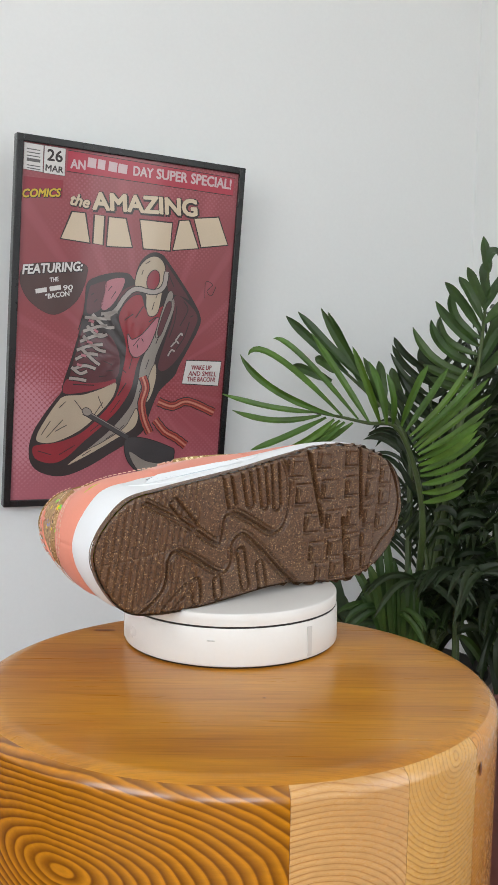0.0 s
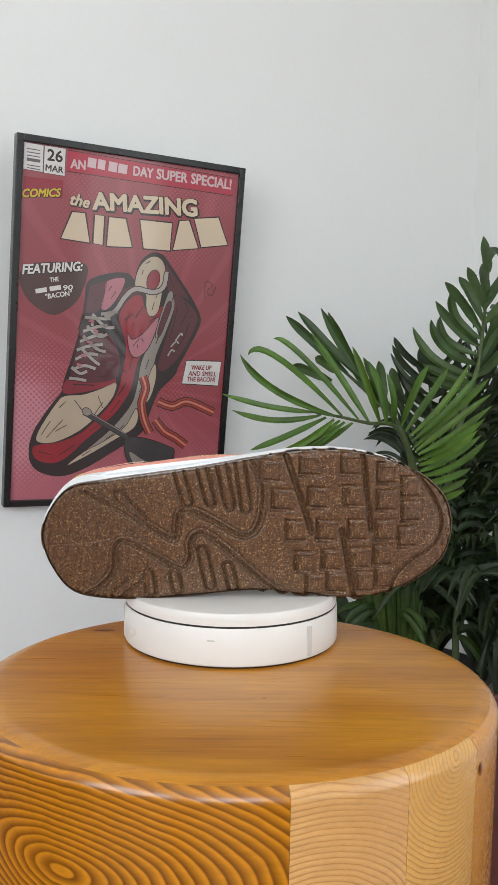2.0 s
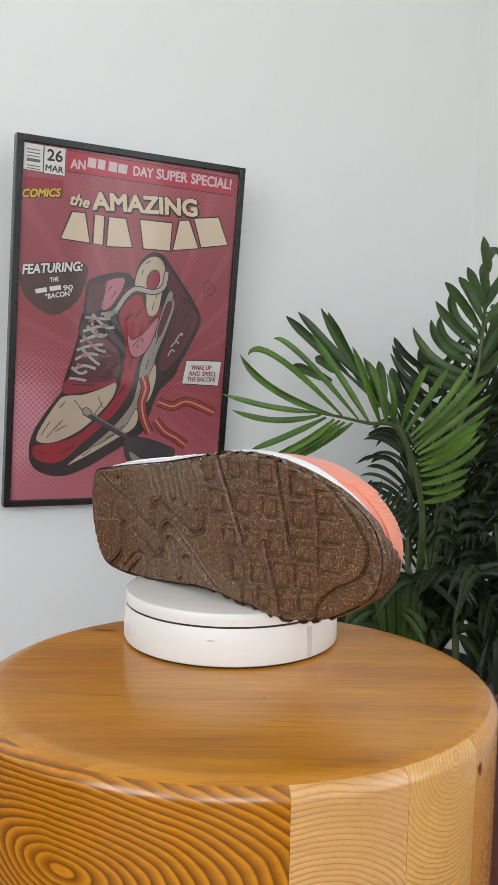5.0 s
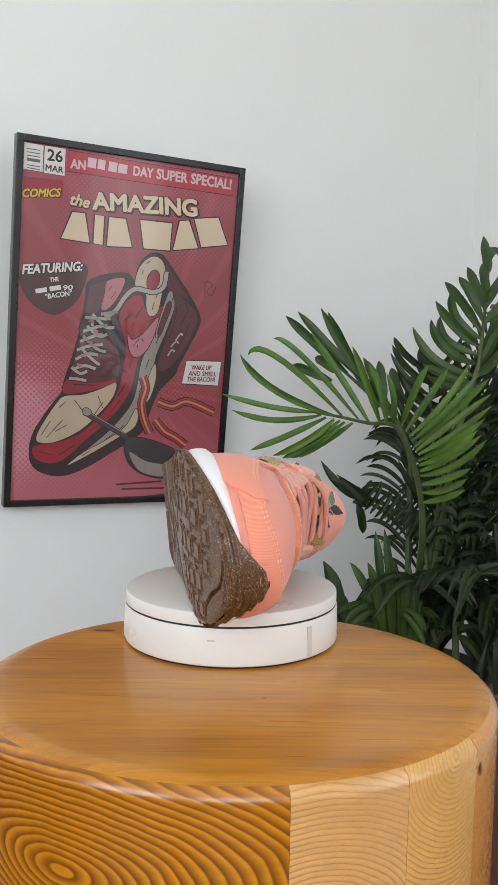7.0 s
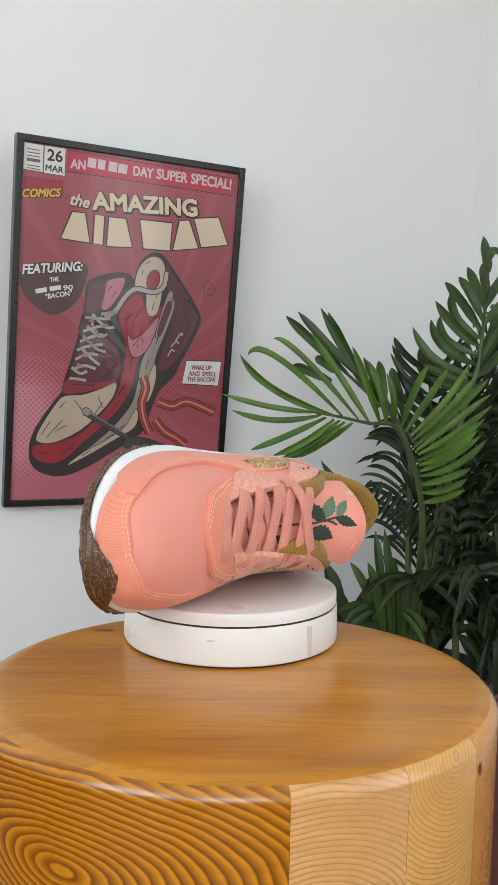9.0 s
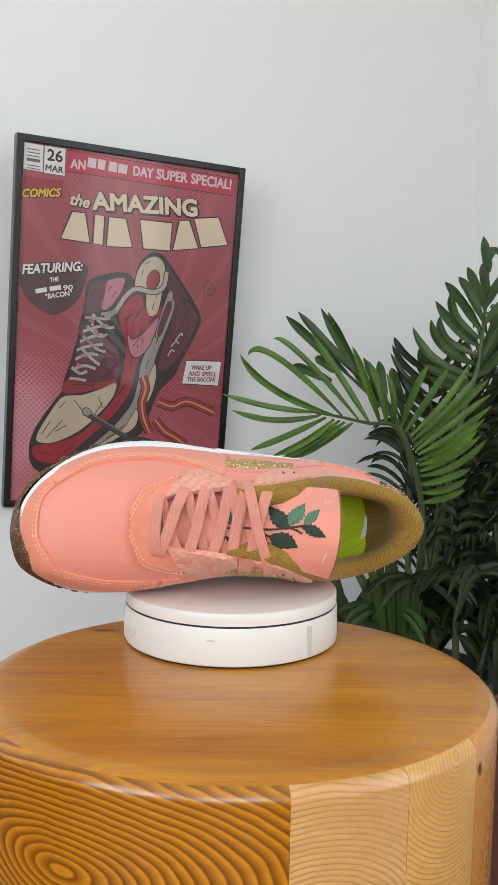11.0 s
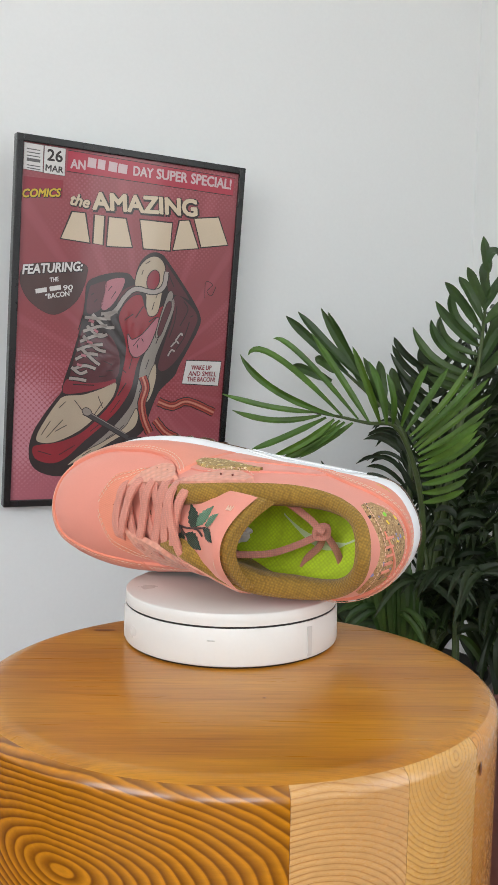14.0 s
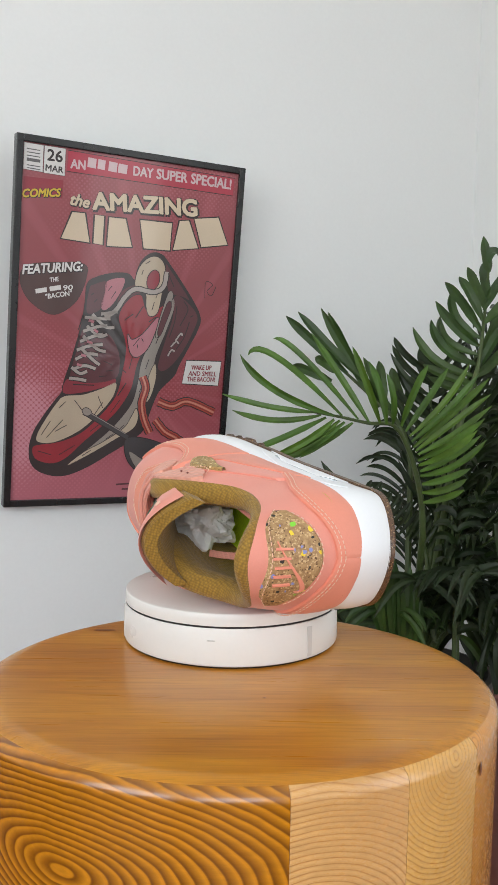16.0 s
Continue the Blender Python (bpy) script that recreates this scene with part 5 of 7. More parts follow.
shape("ankle_panel", INK_MAROON, [(64.3, 122.7), (73.8, 115.3), (112.2, 68.4), (101.3, 70.4), (84.3, 73.3), (71.8, 79.4)], 5, True, 0.8, "maroon printed ankle")
shape("side_stroke", INK_ROSE, [(0.3, -2.6), (9.6, -11.8), (29.5, 0.4), (55.7, 31), (50.3, 0.1), (37.2, -28.6), (19, -41.9), (6.6, -32.7)], 6, True, 1.6, "rose printed stroke")
shape("tongue_panel", INK_ROSE, [(-42, 86.7), (-12.7, 94.4), (-13.1, 78.2), (-28.5, 50.1), (-43.4, 37), (-50.8, 43.2), (-45.1, 66.4)], 5, True, 1.4, "rose printed tongue")
shape("tongue_side", INK_MAROON, [(-73.1, 70.9), (-65.2, 79.4), (-43.3, 85.9), (-45.1, 66.4), (-51.9, 37.8), (-75.2, 30.8)], 5, True, 1.2, "maroon printed tongue")
shape("tongue_side", INK_MAROON, [(-15.5, 70), (9.5, 84), (21.8, 72.8), (-0.7, 61.6), (-17.9, 37.3), (-23.7, 39.7)], 5, True, 1, "maroon printed collar")
shape("heel_loop", INK_CREAM, [(9, 92.1), (14.9, 114.3), (29.7, 131.9), (47, 136.1), (59.6, 126.4), (63.7, 109), (60.1, 75.7), (53.6, 39.2), (39.2, 32.8), (32.2, 48.9), (30.9, 68), (23.1, 75.7), (11.3, 80.1)], 5, True, 1.4, "cream printed heel loop")
shape("loop_hole", INK_RED_DEEP, [(31.2, 87.1), (33.1, 102.3), (42.8, 112.6), (51.9, 108), (53, 93), (46.4, 81.5), (37.8, 76.8)], 6, True, 1.4, "red printed opening")
stroke("drawn_lace", INK_LACE, [(-78.9, 22.5), (-51, 21.7), (-32.7, 22.8)], 7, 5.2, 1.5, "pale printed lace")
stroke("drawn_lace", INK_LACE, [(-65.4, 28.8), (-41.8, 8.6), (-24.8, 8.3)], 7, 5.2, 1.5, "pale printed lace")
stroke("drawn_lace", INK_LACE, [(-80.4, -1.7), (-54.4, 7.9), (-37.6, 10.2)], 7, 5.2, 1.5, "pale printed lace")
stroke("drawn_lace", INK_LACE, [(-74, 8.1), (-52.1, -8.2), (-36.8, -4.6)], 7, 5.2, 1.5, "pale printed lace")
stroke("drawn_lace", INK_LACE, [(-85, -19.3), (-60.5, -8.7), (-45.3, -5.1)], 7, 5.2, 1.5, "pale printed lace")
stroke("drawn_lace", INK_LACE, [(-80, -9.7), (-55.2, -30.1), (-38, -34.7)], 7, 5.2, 1.5, "pale printed lace")
stroke("drawn_lace", INK_LACE, [(-89.8, -34.5), (-69.4, -26.6), (-44.3, -22.8)], 7, 5.2, 1.5, "pale printed lace")
stroke("drawn_lace", INK_LACE, [(-83.1, -30), (-61.2, -49.5), (-47.9, -58.4)], 7, 5.2, 1.5, "pale printed lace")
stroke("drawn_lace", INK_LACE, [(-91.7, -50.7), (-71.5, -40.4), (-51.8, -40.9)], 7, 5.2, 1.5, "pale printed lace")
stroke("drawn_lace", INK_LACE, [(-93.7, -67.1), (-74.6, -60.8), (-54.7, -65.6)], 7, 5.2, 1.5, "pale printed lace")
stroke("drawn_lace", INK_LACE, [(-101.2, -83.5), (-87.3, -84.4), (-70.5, -86.7)], 7, 5.2, 1.5, "pale printed lace")
stroke("drawn_lace", INK_LACE, [(-97.9, -64.5), (-82.2, -74.7), (-69.9, -70.2)], 7, 5.2, 1.5, "pale printed lace")
stroke("drawn_lace", INK_LACE, [(-66.5, 23.3), (-64.3, 8.7)], 7, 5.2, 1.5, "pale printed lace")
stroke("drawn_lace", INK_LACE, [(-50, 29.8), (-20.6, 35.7)], 7, 5.2, 1.5, "pale printed lace")
stroke("drawn_lace", INK_LACE, [(-42.7, 24.8), (-23.6, 38.3), (-9.3, 60.9), (10, 77.3), (43.8, 74.5), (62.4, 85.5), (66.5, 112)], 7, 7.5, 1.6, "pale printed lace")
stroke("drawn_lace", INK_ROSE, [(-71.7, 17.7), (-61.8, 15.5)], 8, 4.5, 0.6, "rose printed lace end")
stroke("drawn_lace", INK_ROSE, [(-72.6, -18.7), (-62.7, -20.9)], 8, 4.5, 0.6, "rose printed lace end")
stroke("drawn_lace", INK_ROSE, [(-82.4, -42.2), (-72.7, -44.4)], 8, 4.5, 0.6, "rose printed lace end")
stroke("drawn_lace", INK_ROSE, [(-88.6, -58.7), (-80.2, -61.1)], 8, 4.5, 0.6, "rose printed lace end")
stroke("drawn_lace", INK_ROSE, [(-61.1, 2.1), (-53.9, -1.5)], 8, 4.5, 0.6, "rose printed lace end")
shape("heel_trim", INK_GREY, [(73.6, 76.7), (81.6, 69), (67.7, 31.8), (58, -2.3), (53.2, 0.3), (61.2, 37)], 6, True, 1.2, "grey printed trim")
shape("heel_window", INK_MAROON, [(71.9, 57.1), (79.8, 52.2), (68.7, 16.5), (61, -2.2), (57.2, 8.9)], 7, True, 1, "maroon printed window")
stroke("drawn_line", INK_LACE, [(78.6, -37.9), (85.4, -26.3), (91.6, -28.8)], 8, 3, 1, "pale printed line")
stroke("drawn_line", INK_LACE, [(83.4, -20.7), (93.4, -10.3), (98.4, -14.3)], 8, 3, 1, "pale printed line")
stroke("drawn_line", INK_LACE, [(91.8, -9), (101.6, 4.3), (105, 0.2)], 8, 3, 1, "pale printed line")
stroke("drawn_line", INK_BLACK, [(103.4, 62.2), (112.3, 47.4), (99, 18.3)], 7, 1.8, 0, "")
stroke("drawn_line", INK_BLACK, [(90.4, 52.9), (87.8, 24.6), (79.3, -3.9)], 7, 1.8, 0, "")
stroke("drawn_line", INK_BLACK, [(116.9, 26.4), (108.2, -2.4), (94.4, -24.5)], 7, 1.8, 0, "")
stroke("drawn_line", INK_BLACK, [(123.7, 38.2), (117.8, 35)], 7, 1.8, 0, "")
stroke("drawn_line", INK_BLACK, [(69.7, 109.5), (81.9, 87.1)], 7, 1.8, 0, "")
stroke("drawn_line", INK_BLACK, [(-88.8, 0.6), (-79.5, 34.6)], 7, 1.8, 0, "")
stroke("drawn_line", INK_BLACK, [(-93.8, -94.2), (-55.9, -94.5)], 7, 1.8, 0, "")
stroke("drawn_line", INK_BLACK, [(-11.8, -112.9), (2.7, -88.6)], 7, 1.8, 0, "")
stroke("drawn_line", INK_BLACK, [(-7.5, -63.9), (1.6, -70.5)], 7, 1.8, 0, "")
stroke("drawn_line", INK_BLACK, [(-6.9, 21.7), (8.3, 33.6)], 7, 1.8, 0, "")
stroke("drawn_line", INK_BLACK, [(13.1, 27.1), (26.4, 48.5)], 7, 1.8, 0, "")
stroke("drawn_line", INK_BLACK, [(38.5, 21.6), (51.2, 30.8)], 7, 1.8, 0, "")
stroke("drawn_hatch", INK_BLACK, [(-145.7, -183.8), (-130.5, -159.1)], 7, 1.3, 0, "")
stroke("drawn_hatch", INK_BLACK, [(-136, -187.9), (-108.6, -156.2)], 7, 1.3, 0, "")
stroke("drawn_hatch", INK_BLACK, [(-116.6, -135.7), (-104.7, -124.5)], 7, 1.3, 0, "")
stroke("drawn_hatch", INK_BLACK, [(-89.6, -121.5), (-71.7, -143.3)], 7, 1.3, 0, "")
stroke("drawn_hatch", INK_BLACK, [(-58.4, -155.7), (-38.6, -124.6)], 7, 1.3, 0, "")
stroke("drawn_hatch", INK_BLACK, [(-47.8, -113.7), (-38.1, -134.4)], 7, 1.3, 0, "")
stroke("drawn_hatch", INK_BLACK, [(-121.5, -176.9), (-101.3, -165.7)], 7, 1.3, 0, "")
stroke("drawn_hatch", INK_BLACK, [(-149.9, -211.2), (-126.5, -218.3)], 7, 1.3, 0, "")
stroke("drawn_hatch", INK_BLACK, [(-112.7, -218.4), (-85.6, -201.8)], 7, 1.3, 0, "")
stroke("drawn_hatch", INK_BLACK, [(-58.6, -176.6), (-40.9, -162.5)], 7, 1.3, 0, "")
stroke("drawn_hatch", INK_BLACK, [(-23.2, -142.6), (-7.1, -119.8)], 7, 1.3, 0, "")
stroke("drawn_hatch", INK_BLACK, [(7, -63.4), (11.5, -42.2)], 7, 1.3, 0, "")
stroke("drawn_hatch", INK_BLACK, [(11.8, -22.7), (22.7, -8.3)], 7, 1.3, 0, "")
stroke("drawn_hatch", INK_BLACK, [(20.9, -26.5), (18.8, -18.3)], 7, 1.3, 0, "")
stroke("drawn_hatch", INK_BLACK, [(30.5, -14.9), (27, -8.1)], 7, 1.3, 0, "")
stroke("drawn_hatch", INK_BLACK, [(26, 122), (34.4, 128.2)], 7, 1.3, 0, "")
stroke("drawn_hatch", INK_BLACK, [(19.9, 102.5), (22.3, 110.9)], 7, 1.3, 0, "")
stroke("drawn_hatch", INK_BLACK, [(48.9, 63.8), (52.7, 75.1)], 7, 1.3, 0, "")
stroke("drawn_hatch", INK_BLACK, [(42.9, 42.7), (46.5, 56.8)], 7, 1.3, 0, "")
stroke("drawn_hatch", INK_BLACK, [(-39.6, 70.8), (-33.1, 79.4)], 7, 1.3, 0, "")
stroke("drawn_hatch", INK_BLACK, [(-33.3, 57.8), (-25.5, 70.6)], 7, 1.3, 0, "")
stroke("drawn_hatch", INK_BLACK, [(-69.8, 60.6), (-64.5, 64.9)], 7, 1.3, 0, "")
stroke("drawn_hatch", INK_BLACK, [(-63.6, 49), (-58.4, 54.6)], 7, 1.3, 0, "")
stroke("drawn_hatch", INK_BLACK, [(-41.3, -51.3), (-25.2, -57.6)], 7, 1.3, 0, "")
stroke("drawn_hatch", INK_BLACK, [(-36, -69), (-23.2, -67.2)], 7, 1.3, 0, "")
stroke("drawn_hatch", INK_BLACK, [(-48.3, -79.1), (-32.7, -77.2)], 7, 1.3, 0, "")
stroke("drawn_hatch", INK_BLACK, [(-55.4, -26), (-43.8, -32.3)], 7, 1.3, 0, "")
stroke("drawn_hatch", INK_BLACK, [(-8.1, -176.4), (2.9, -164.9)], 7, 1.3, 0, "")
stroke("drawn_hatch", INK_BLACK, [(-29.2, -190.6), (-15.2, -180.7)], 7, 1.3, 0, "")
stroke("drawn_hatch", INK_BLACK, [(-70.6, -220.2), (-55.5, -210.4)], 7, 1.3, 0, "")
stroke("drawn_hatch", INK_BLACK, [(28.8, -104.8), (33.8, -90.6)], 7, 1.3, 0, "")
stroke("drawn_hatch", INK_BLACK, [(38, -62.2), (42.9, -45.2)], 7, 1.3, 0, "")
stroke("drawn_hatch", INK_BLACK, [(54.4, -16.5), (59.5, -2.2)], 7, 1.3, 0, "")
shape("pan", INK_PAN, [(6.4, -197.8), (14.7, -187.8), (49.4, -190.7), (93.5, -205.5), (103.6, -215.8), (95.6, -257.3), (75.7, -262.9), (35, -250.3), (12.6, -226.7)], 8, True, 1.6, "dark printed pan")
shape("pan_side", INK_GREY, [(16.3, -213.8), (49.1, -231.5), (94.4, -241), (90.8, -257.3), (72.4, -260.5), (34.8, -247.4)], 9, True, 1, "grey printed pan side")
stroke("pan_handle", INK_PAN, [(-71.8, -141.9), (-36.6, -161), (11.7, -187.8)], 9, 7.5, 1.6, "dark printed pan handle")
stroke("pan_handle", INK_GREY, [(-69.1, -139.1), (-36.8, -156.8), (6.8, -180.6)], 10, 1.6, 0, "grey printed handle light")
shape("pan_eye", INK_GREY, [(-74.8, -139.2), (-68, -134.9), (-59.2, -140.3), (-61.6, -147.3), (-70.1, -147.4)], 10, True, 1.2, "grey printed handle end")
stroke("bacon_strip", INK_BACON, [(32.9, -76.5), (40.3, -97.5), (34.5, -124.7), (41, -154.7), (53.2, -179.1)], 8, 13.5, 1.8, "red printed bacon strip")
stroke("bacon_fat", INK_FAT, [(32.9, -76.5), (40.3, -97.5), (34.5, -124.7), (41, -154.7), (53.2, -179.1)], 9, 3.4, 0, "pale printed fat line")
stroke("bacon_strip", INK_BACON, [(66, -121.2), (94.3, -129.3), (124.9, -120), (179.2, -139.8)], 8, 13.5, 1.8, "red printed bacon strip")
stroke("bacon_fat", INK_FAT, [(66, -121.2), (94.3, -129.3), (124.9, -120), (179.2, -139.8)], 9, 3.4, 0, "pale printed fat line")
stroke("bacon_strip", INK_BACON, [(62.2, -154.5), (82.1, -176.1), (104.6, -187.8), (126.2, -202.6)], 8, 13.5, 1.8, "red printed bacon strip")
stroke("bacon_fat", INK_FAT, [(62.2, -154.5), (82.1, -176.1), (104.6, -187.8), (126.2, -202.6)], 9, 3.4, 0, "pale printed fat line")
stroke("bacon_fat", INK_BACON_DARK, [(29.5, -79.4), (35.8, -97.6), (30.8, -124.7), (37.2, -154.7), (50.2, -180.5)], 9, 1.3, 0, "")
stroke("bacon_fat", INK_BACON_DARK, [(67.3, -117.6), (94, -125.7), (124.6, -116.4), (180.4, -135.4)], 9, 1.3, 0, "")
stroke("bacon_fat", INK_BACON_DARK, [(65.9, -153), (84.9, -173.1), (106, -184.1), (127.6, -198.8)], 9, 1.3, 0, "")
stroke("bacon_fat", INK_BACON_DARK, [(36.8, -77.8), (44, -97.4), (38.3, -124.6), (44.7, -153.2), (56, -176.2)], 9, 1.3, 0, "")
stroke("bacon_fat", INK_BACON_DARK, [(66.3, -124.8), (94.5, -133), (125.1, -123.7), (177.8, -143.6)], 9, 1.3, 0, "")
stroke("bacon_fat", INK_BACON_DARK, [(60.1, -157.3), (80, -179), (103.3, -191.4), (123.3, -205.6)], 9, 1.3, 0, "")
stroke("shadow_line", INK_MAROON, [(-5, -274.3), (82.5, -270)], 4, 3.2, 0, "")
stroke("shadow_line", INK_MAROON, [(6.2, -283), (89, -283.1)], 4, 3.2, 0, "")
stroke("shadow_line", INK_MAROON, [(45.4, -299), (123.9, -292.8)], 4, 3.2, 0, "")
shape("caption_box", INK_WHITE, [(116.9, -44.5), (187, -43.7), (183.7, -88.5), (111, -86.4)], 4, False, 2, "white caption box")
shape("date_box", INK_WHITE, [(-159.4, 295.5), (-124.8, 295.2), (-124.7, 252), (-159.5, 252.7)], 3, False, 0.8, "white date box")
shape("stamp_box", INK_WHITE, [(-192.4, 295.9), (-161.3, 295.2), (-161.3, 253.3), (-192.6, 254.4)], 3, False, 0.8, "white stamp box")
shape("header_band", INK_BAND, [(-120, 293.2), (186.5, 288.5), (185.7, 258.6), (-121.3, 260.6)], 3, False, 1.2, "red header band")
shape("comics_band", INK_BAND_DARK, [(-191.3, 243.1), (-126.2, 244.5), (-126.8, 215.3), (-191.9, 212.7)], 3, False, 0, "dark red printed band")
shape("title_block", INK_TITLE, [(-125.7, 151.1), (-108.6, 195.5), (-87.2, 196.1), (-76.9, 148.6)], 4, False, 3, "cream printed title block")
shape("title_block", INK_TITLE, [(-69.9, 148.3), (-69.5, 195.3), (-53.6, 195.3), (-53.9, 147.1)], 4, False, 3, "cream printed title block")
shape("title_block", INK_TITLE, [(-45.8, 146), (-44.5, 194.4), (-15.2, 194.9), (-1, 148.5)], 4, False, 3, "cream printed title block")
shape("title_block", INK_TITLE, [(20.8, 148.7), (11.5, 196), (70.7, 196.7), (69.7, 149.6)], 4, False, 3, "cream printed title block")
shape("title_block", INK_TITLE, [(76.1, 151.2), (85.4, 202.3), (102.6, 205.2), (123.8, 158.8)], 4, False, 3, "cream printed title block")
shape("title_block", INK_TITLE, [(130.3, 161.5), (113.3, 209.3), (159.6, 216.5), (181.7, 170.6)], 4, False, 3, "cream printed title block")
shape("header_bar", INK_PALE, [(-86.1, 287.3), (-71.5, 286.6), (-72.6, 270.9), (-87.2, 271.6)], 4, False, 0, "pale printed bar")
shape("header_bar", INK_PALE, [(-68.6, 287), (-55.7, 286.1), (-56.8, 270.3), (-69.7, 271.3)], 4, False, 0, "pale printed bar")
shape("header_bar", INK_PALE, [(-49.8, 286), (-34.8, 285.3), (-35.8, 269.4), (-50.8, 270.1)], 4, False, 0, "pale printed bar")
shape("header_bar", INK_PALE, [(-32.7, 284.7), (-16.6, 284.1), (-17.7, 269), (-33.8, 269.7)], 4, False, 0, "pale printed bar")
shape("bubble_bar", INK_WHITE, [(-165.5, 63.9), (-146.8, 68.2), (-145.5, 60.7), (-164.3, 56.5)], 4, False, 0, "white printed bar")
shape("bubble_bar", INK_WHITE, [(-142.1, 69.5), (-123, 73.8), (-121.7, 66.3), (-140.8, 62)], 4, False, 0, "white printed bar")
stroke("stamp_bar", INK_STAMP, [(-188.4, 286.8), (-166.5, 286.5)], 4, 1.6, 0, "")
stroke("stamp_bar", INK_STAMP, [(-188.2, 281.5), (-166.2, 281.2)], 4, 1.6, 0, "")
stroke("stamp_bar", INK_STAMP, [(-188, 276.3), (-166, 275.9)], 4, 1.6, 0, "")
stroke("stamp_bar", INK_STAMP, [(-187.8, 270.1), (-165.7, 269.7)], 4, 5, 0, "")
stroke("stamp_bar", INK_STAMP, [(-187.4, 261.3), (-165.4, 260.8)], 4, 1.6, 0, "")
stroke("stamp_bar", INK_STAMP, [(-187.2, 256.9), (-165.2, 256.4)], 4, 1.6, 0, "")
stroke("scribble", INK_BLACK, [(144.2, 71.5), (144.2, 100.1), (158.1, 96.1), (147.7, 84.1), (157.4, 76.6), (165.2, 93.6)], 4, 1, 0, "scribbled ink mark")
lettering("26", INK_BLACK, -155, 272.5, 26, 19, 0, 5, 0, 0.022)
lettering("MAR", INK_BLACK, -157, 256, 30, 10.5, -1, 5, 0, 0.022)
lettering("AN", INK_PALE, -116, 265.5, 26, 16, 0, 5, 0, 0.028)
lettering("DAY", INK_PALE, -6.5, 268.5, 37, 16.5, 0, 5, 0, 0.028)
lettering("SUPER", INK_PALE, 36, 268.6, 59, 18, 0, 5, 0, 0.028)
lettering("SPECIAL!", INK_PALE, 101, 269, 80, 18.5, -0.5, 5, 0, 0.028)
lettering("COMICS", INK_YELLOW, -192, 209, 65, 14, 8, 5, 0.3, 0.03, 1.0)
lettering("the", INK_TITLE, -114, 207, 34, 20, -4, 5, 0.25, 0.028, 1.6)
lettering("AMAZING", INK_TITLE, -75, 203, 194, 31, 3, 5, -0.05, 0.036, 2.6)
lettering("FEATURING:", INK_WHITE, -188, 86, 104, 16.5, 8, 5, 0.25, 0.026, 1.3)
lettering("THE", INK_WHITE, -141, 77, 15, 7.5, 11, 5, 0.1, 0.022)
lettering("90", INK_WHITE, -118, 65, 17, 9, 8, 5, 0.1, 0.022)
lettering("\"BACON\"", INK_WHITE, -147, 48.5, 46, 9, 12, 5, 0.1, 0.022)
lettering("WAKE UP", INK_RED_DEEP, 127, -60.5, 41, 9, 0.5, 6, 0.1, 0.022)
lettering("AND SMELL", INK_RED_DEEP, 122, -72, 57, 9, 0.5, 6, 0.1, 0.022)
lettering("THE BACON!", INK_RED_DEEP, 120, -82.5, 57, 9, 0.5, 6, 0.1, 0.022)


# ---- palm ----
def leaf_material(name, colour):
    """Waxy leaf: lengthwise veins, uneven green, a soft gloss."""
    m, nt, bsdf = nodes_of(name)
    v = coords(nt)
    info = nt.nodes.new("ShaderNodeObjectInfo")
    n = noise_of(nt, v, 25, 5)
    c = mix(nt, ramp(nt, n, [(0.3, 0.0), (0.7, 1.0)]), [x * 0.6 for x in colour], [x * 1.2 for x in colour])
    c = mix(nt, 1.0, c, ramp(nt, info.outputs["Random"], [(0.0, (0.75, 0.82, 0.8)), (1.0, (1.25, 1.12, 0.9))]), "MULTIPLY")
    nt.links.new(c, bsdf.inputs["Base Color"])
    bsdf.inputs["Roughness"].default_value = 0.5
    bump_to(nt, bsdf, noise_of(nt, v, 300, 3), 0.25, 0.0008)
    return m


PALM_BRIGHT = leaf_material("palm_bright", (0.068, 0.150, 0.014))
# Half-dark copy of the lit leaf green; partial shade is put into its colour.
PALM_HALF_SHADE = leaf_material("palm_half_shade", (0.036, 0.080, 0.015))
# Shade among the inner and lower fronds is put into this near-black green.
PALM_SHADE = leaf_material("palm_shade", (0.014, 0.031, 0.006))
PALM_PALE = leaf_material("palm_pale", (0.05, 0.08, 0.04))
STEM_GREEN = plain("palm_stem", (0.055, 0.085, 0.022), 0.5, 0.25, 20, 200, 0.2)
POT = plain("dark_pot", (0.05, 0.045, 0.04), 0.5, 0.15)
SOIL = plain("potting_soil", (0.04, 0.028, 0.02), 0.95, 0.3, 30, 120, 0.6, 0.004)
palm = tagged(new("potted_palm"), "large green palm with arching fronds in the corner", "plant")
palm.matrix_basis = pose(0, 0, 0)
PALM_FOOT = Vector((0.300, 0.80, 0.0))


def frond(line, material, label):
    """A bowed leaf stalk, rooted in the pot."""
    pts = [Vector(p) for p in line]
    dense = [Vector(smooth_at([tuple(p) for p in pts], (len(pts) - 1) * i / 40)) for i in range(41)]
    low = dense[0]
    root = PALM_FOOT + Vector(((low.x - PALM_FOOT.x) * 0.25, (low.y - PALM_FOOT.y) * 0.25, 0.13))
    stalk = [root.lerp(low, i / 12) + Vector((0, 0, 0)) for i in range(12)] + dense
    n = len(stalk)
    radii = [0.0062 * (1 - 0.78 * i / (n - 1)) for i in range(n)]
    return part("frond", tube("frond", stalk, radii, 8), STEM_GREEN, palm, label)


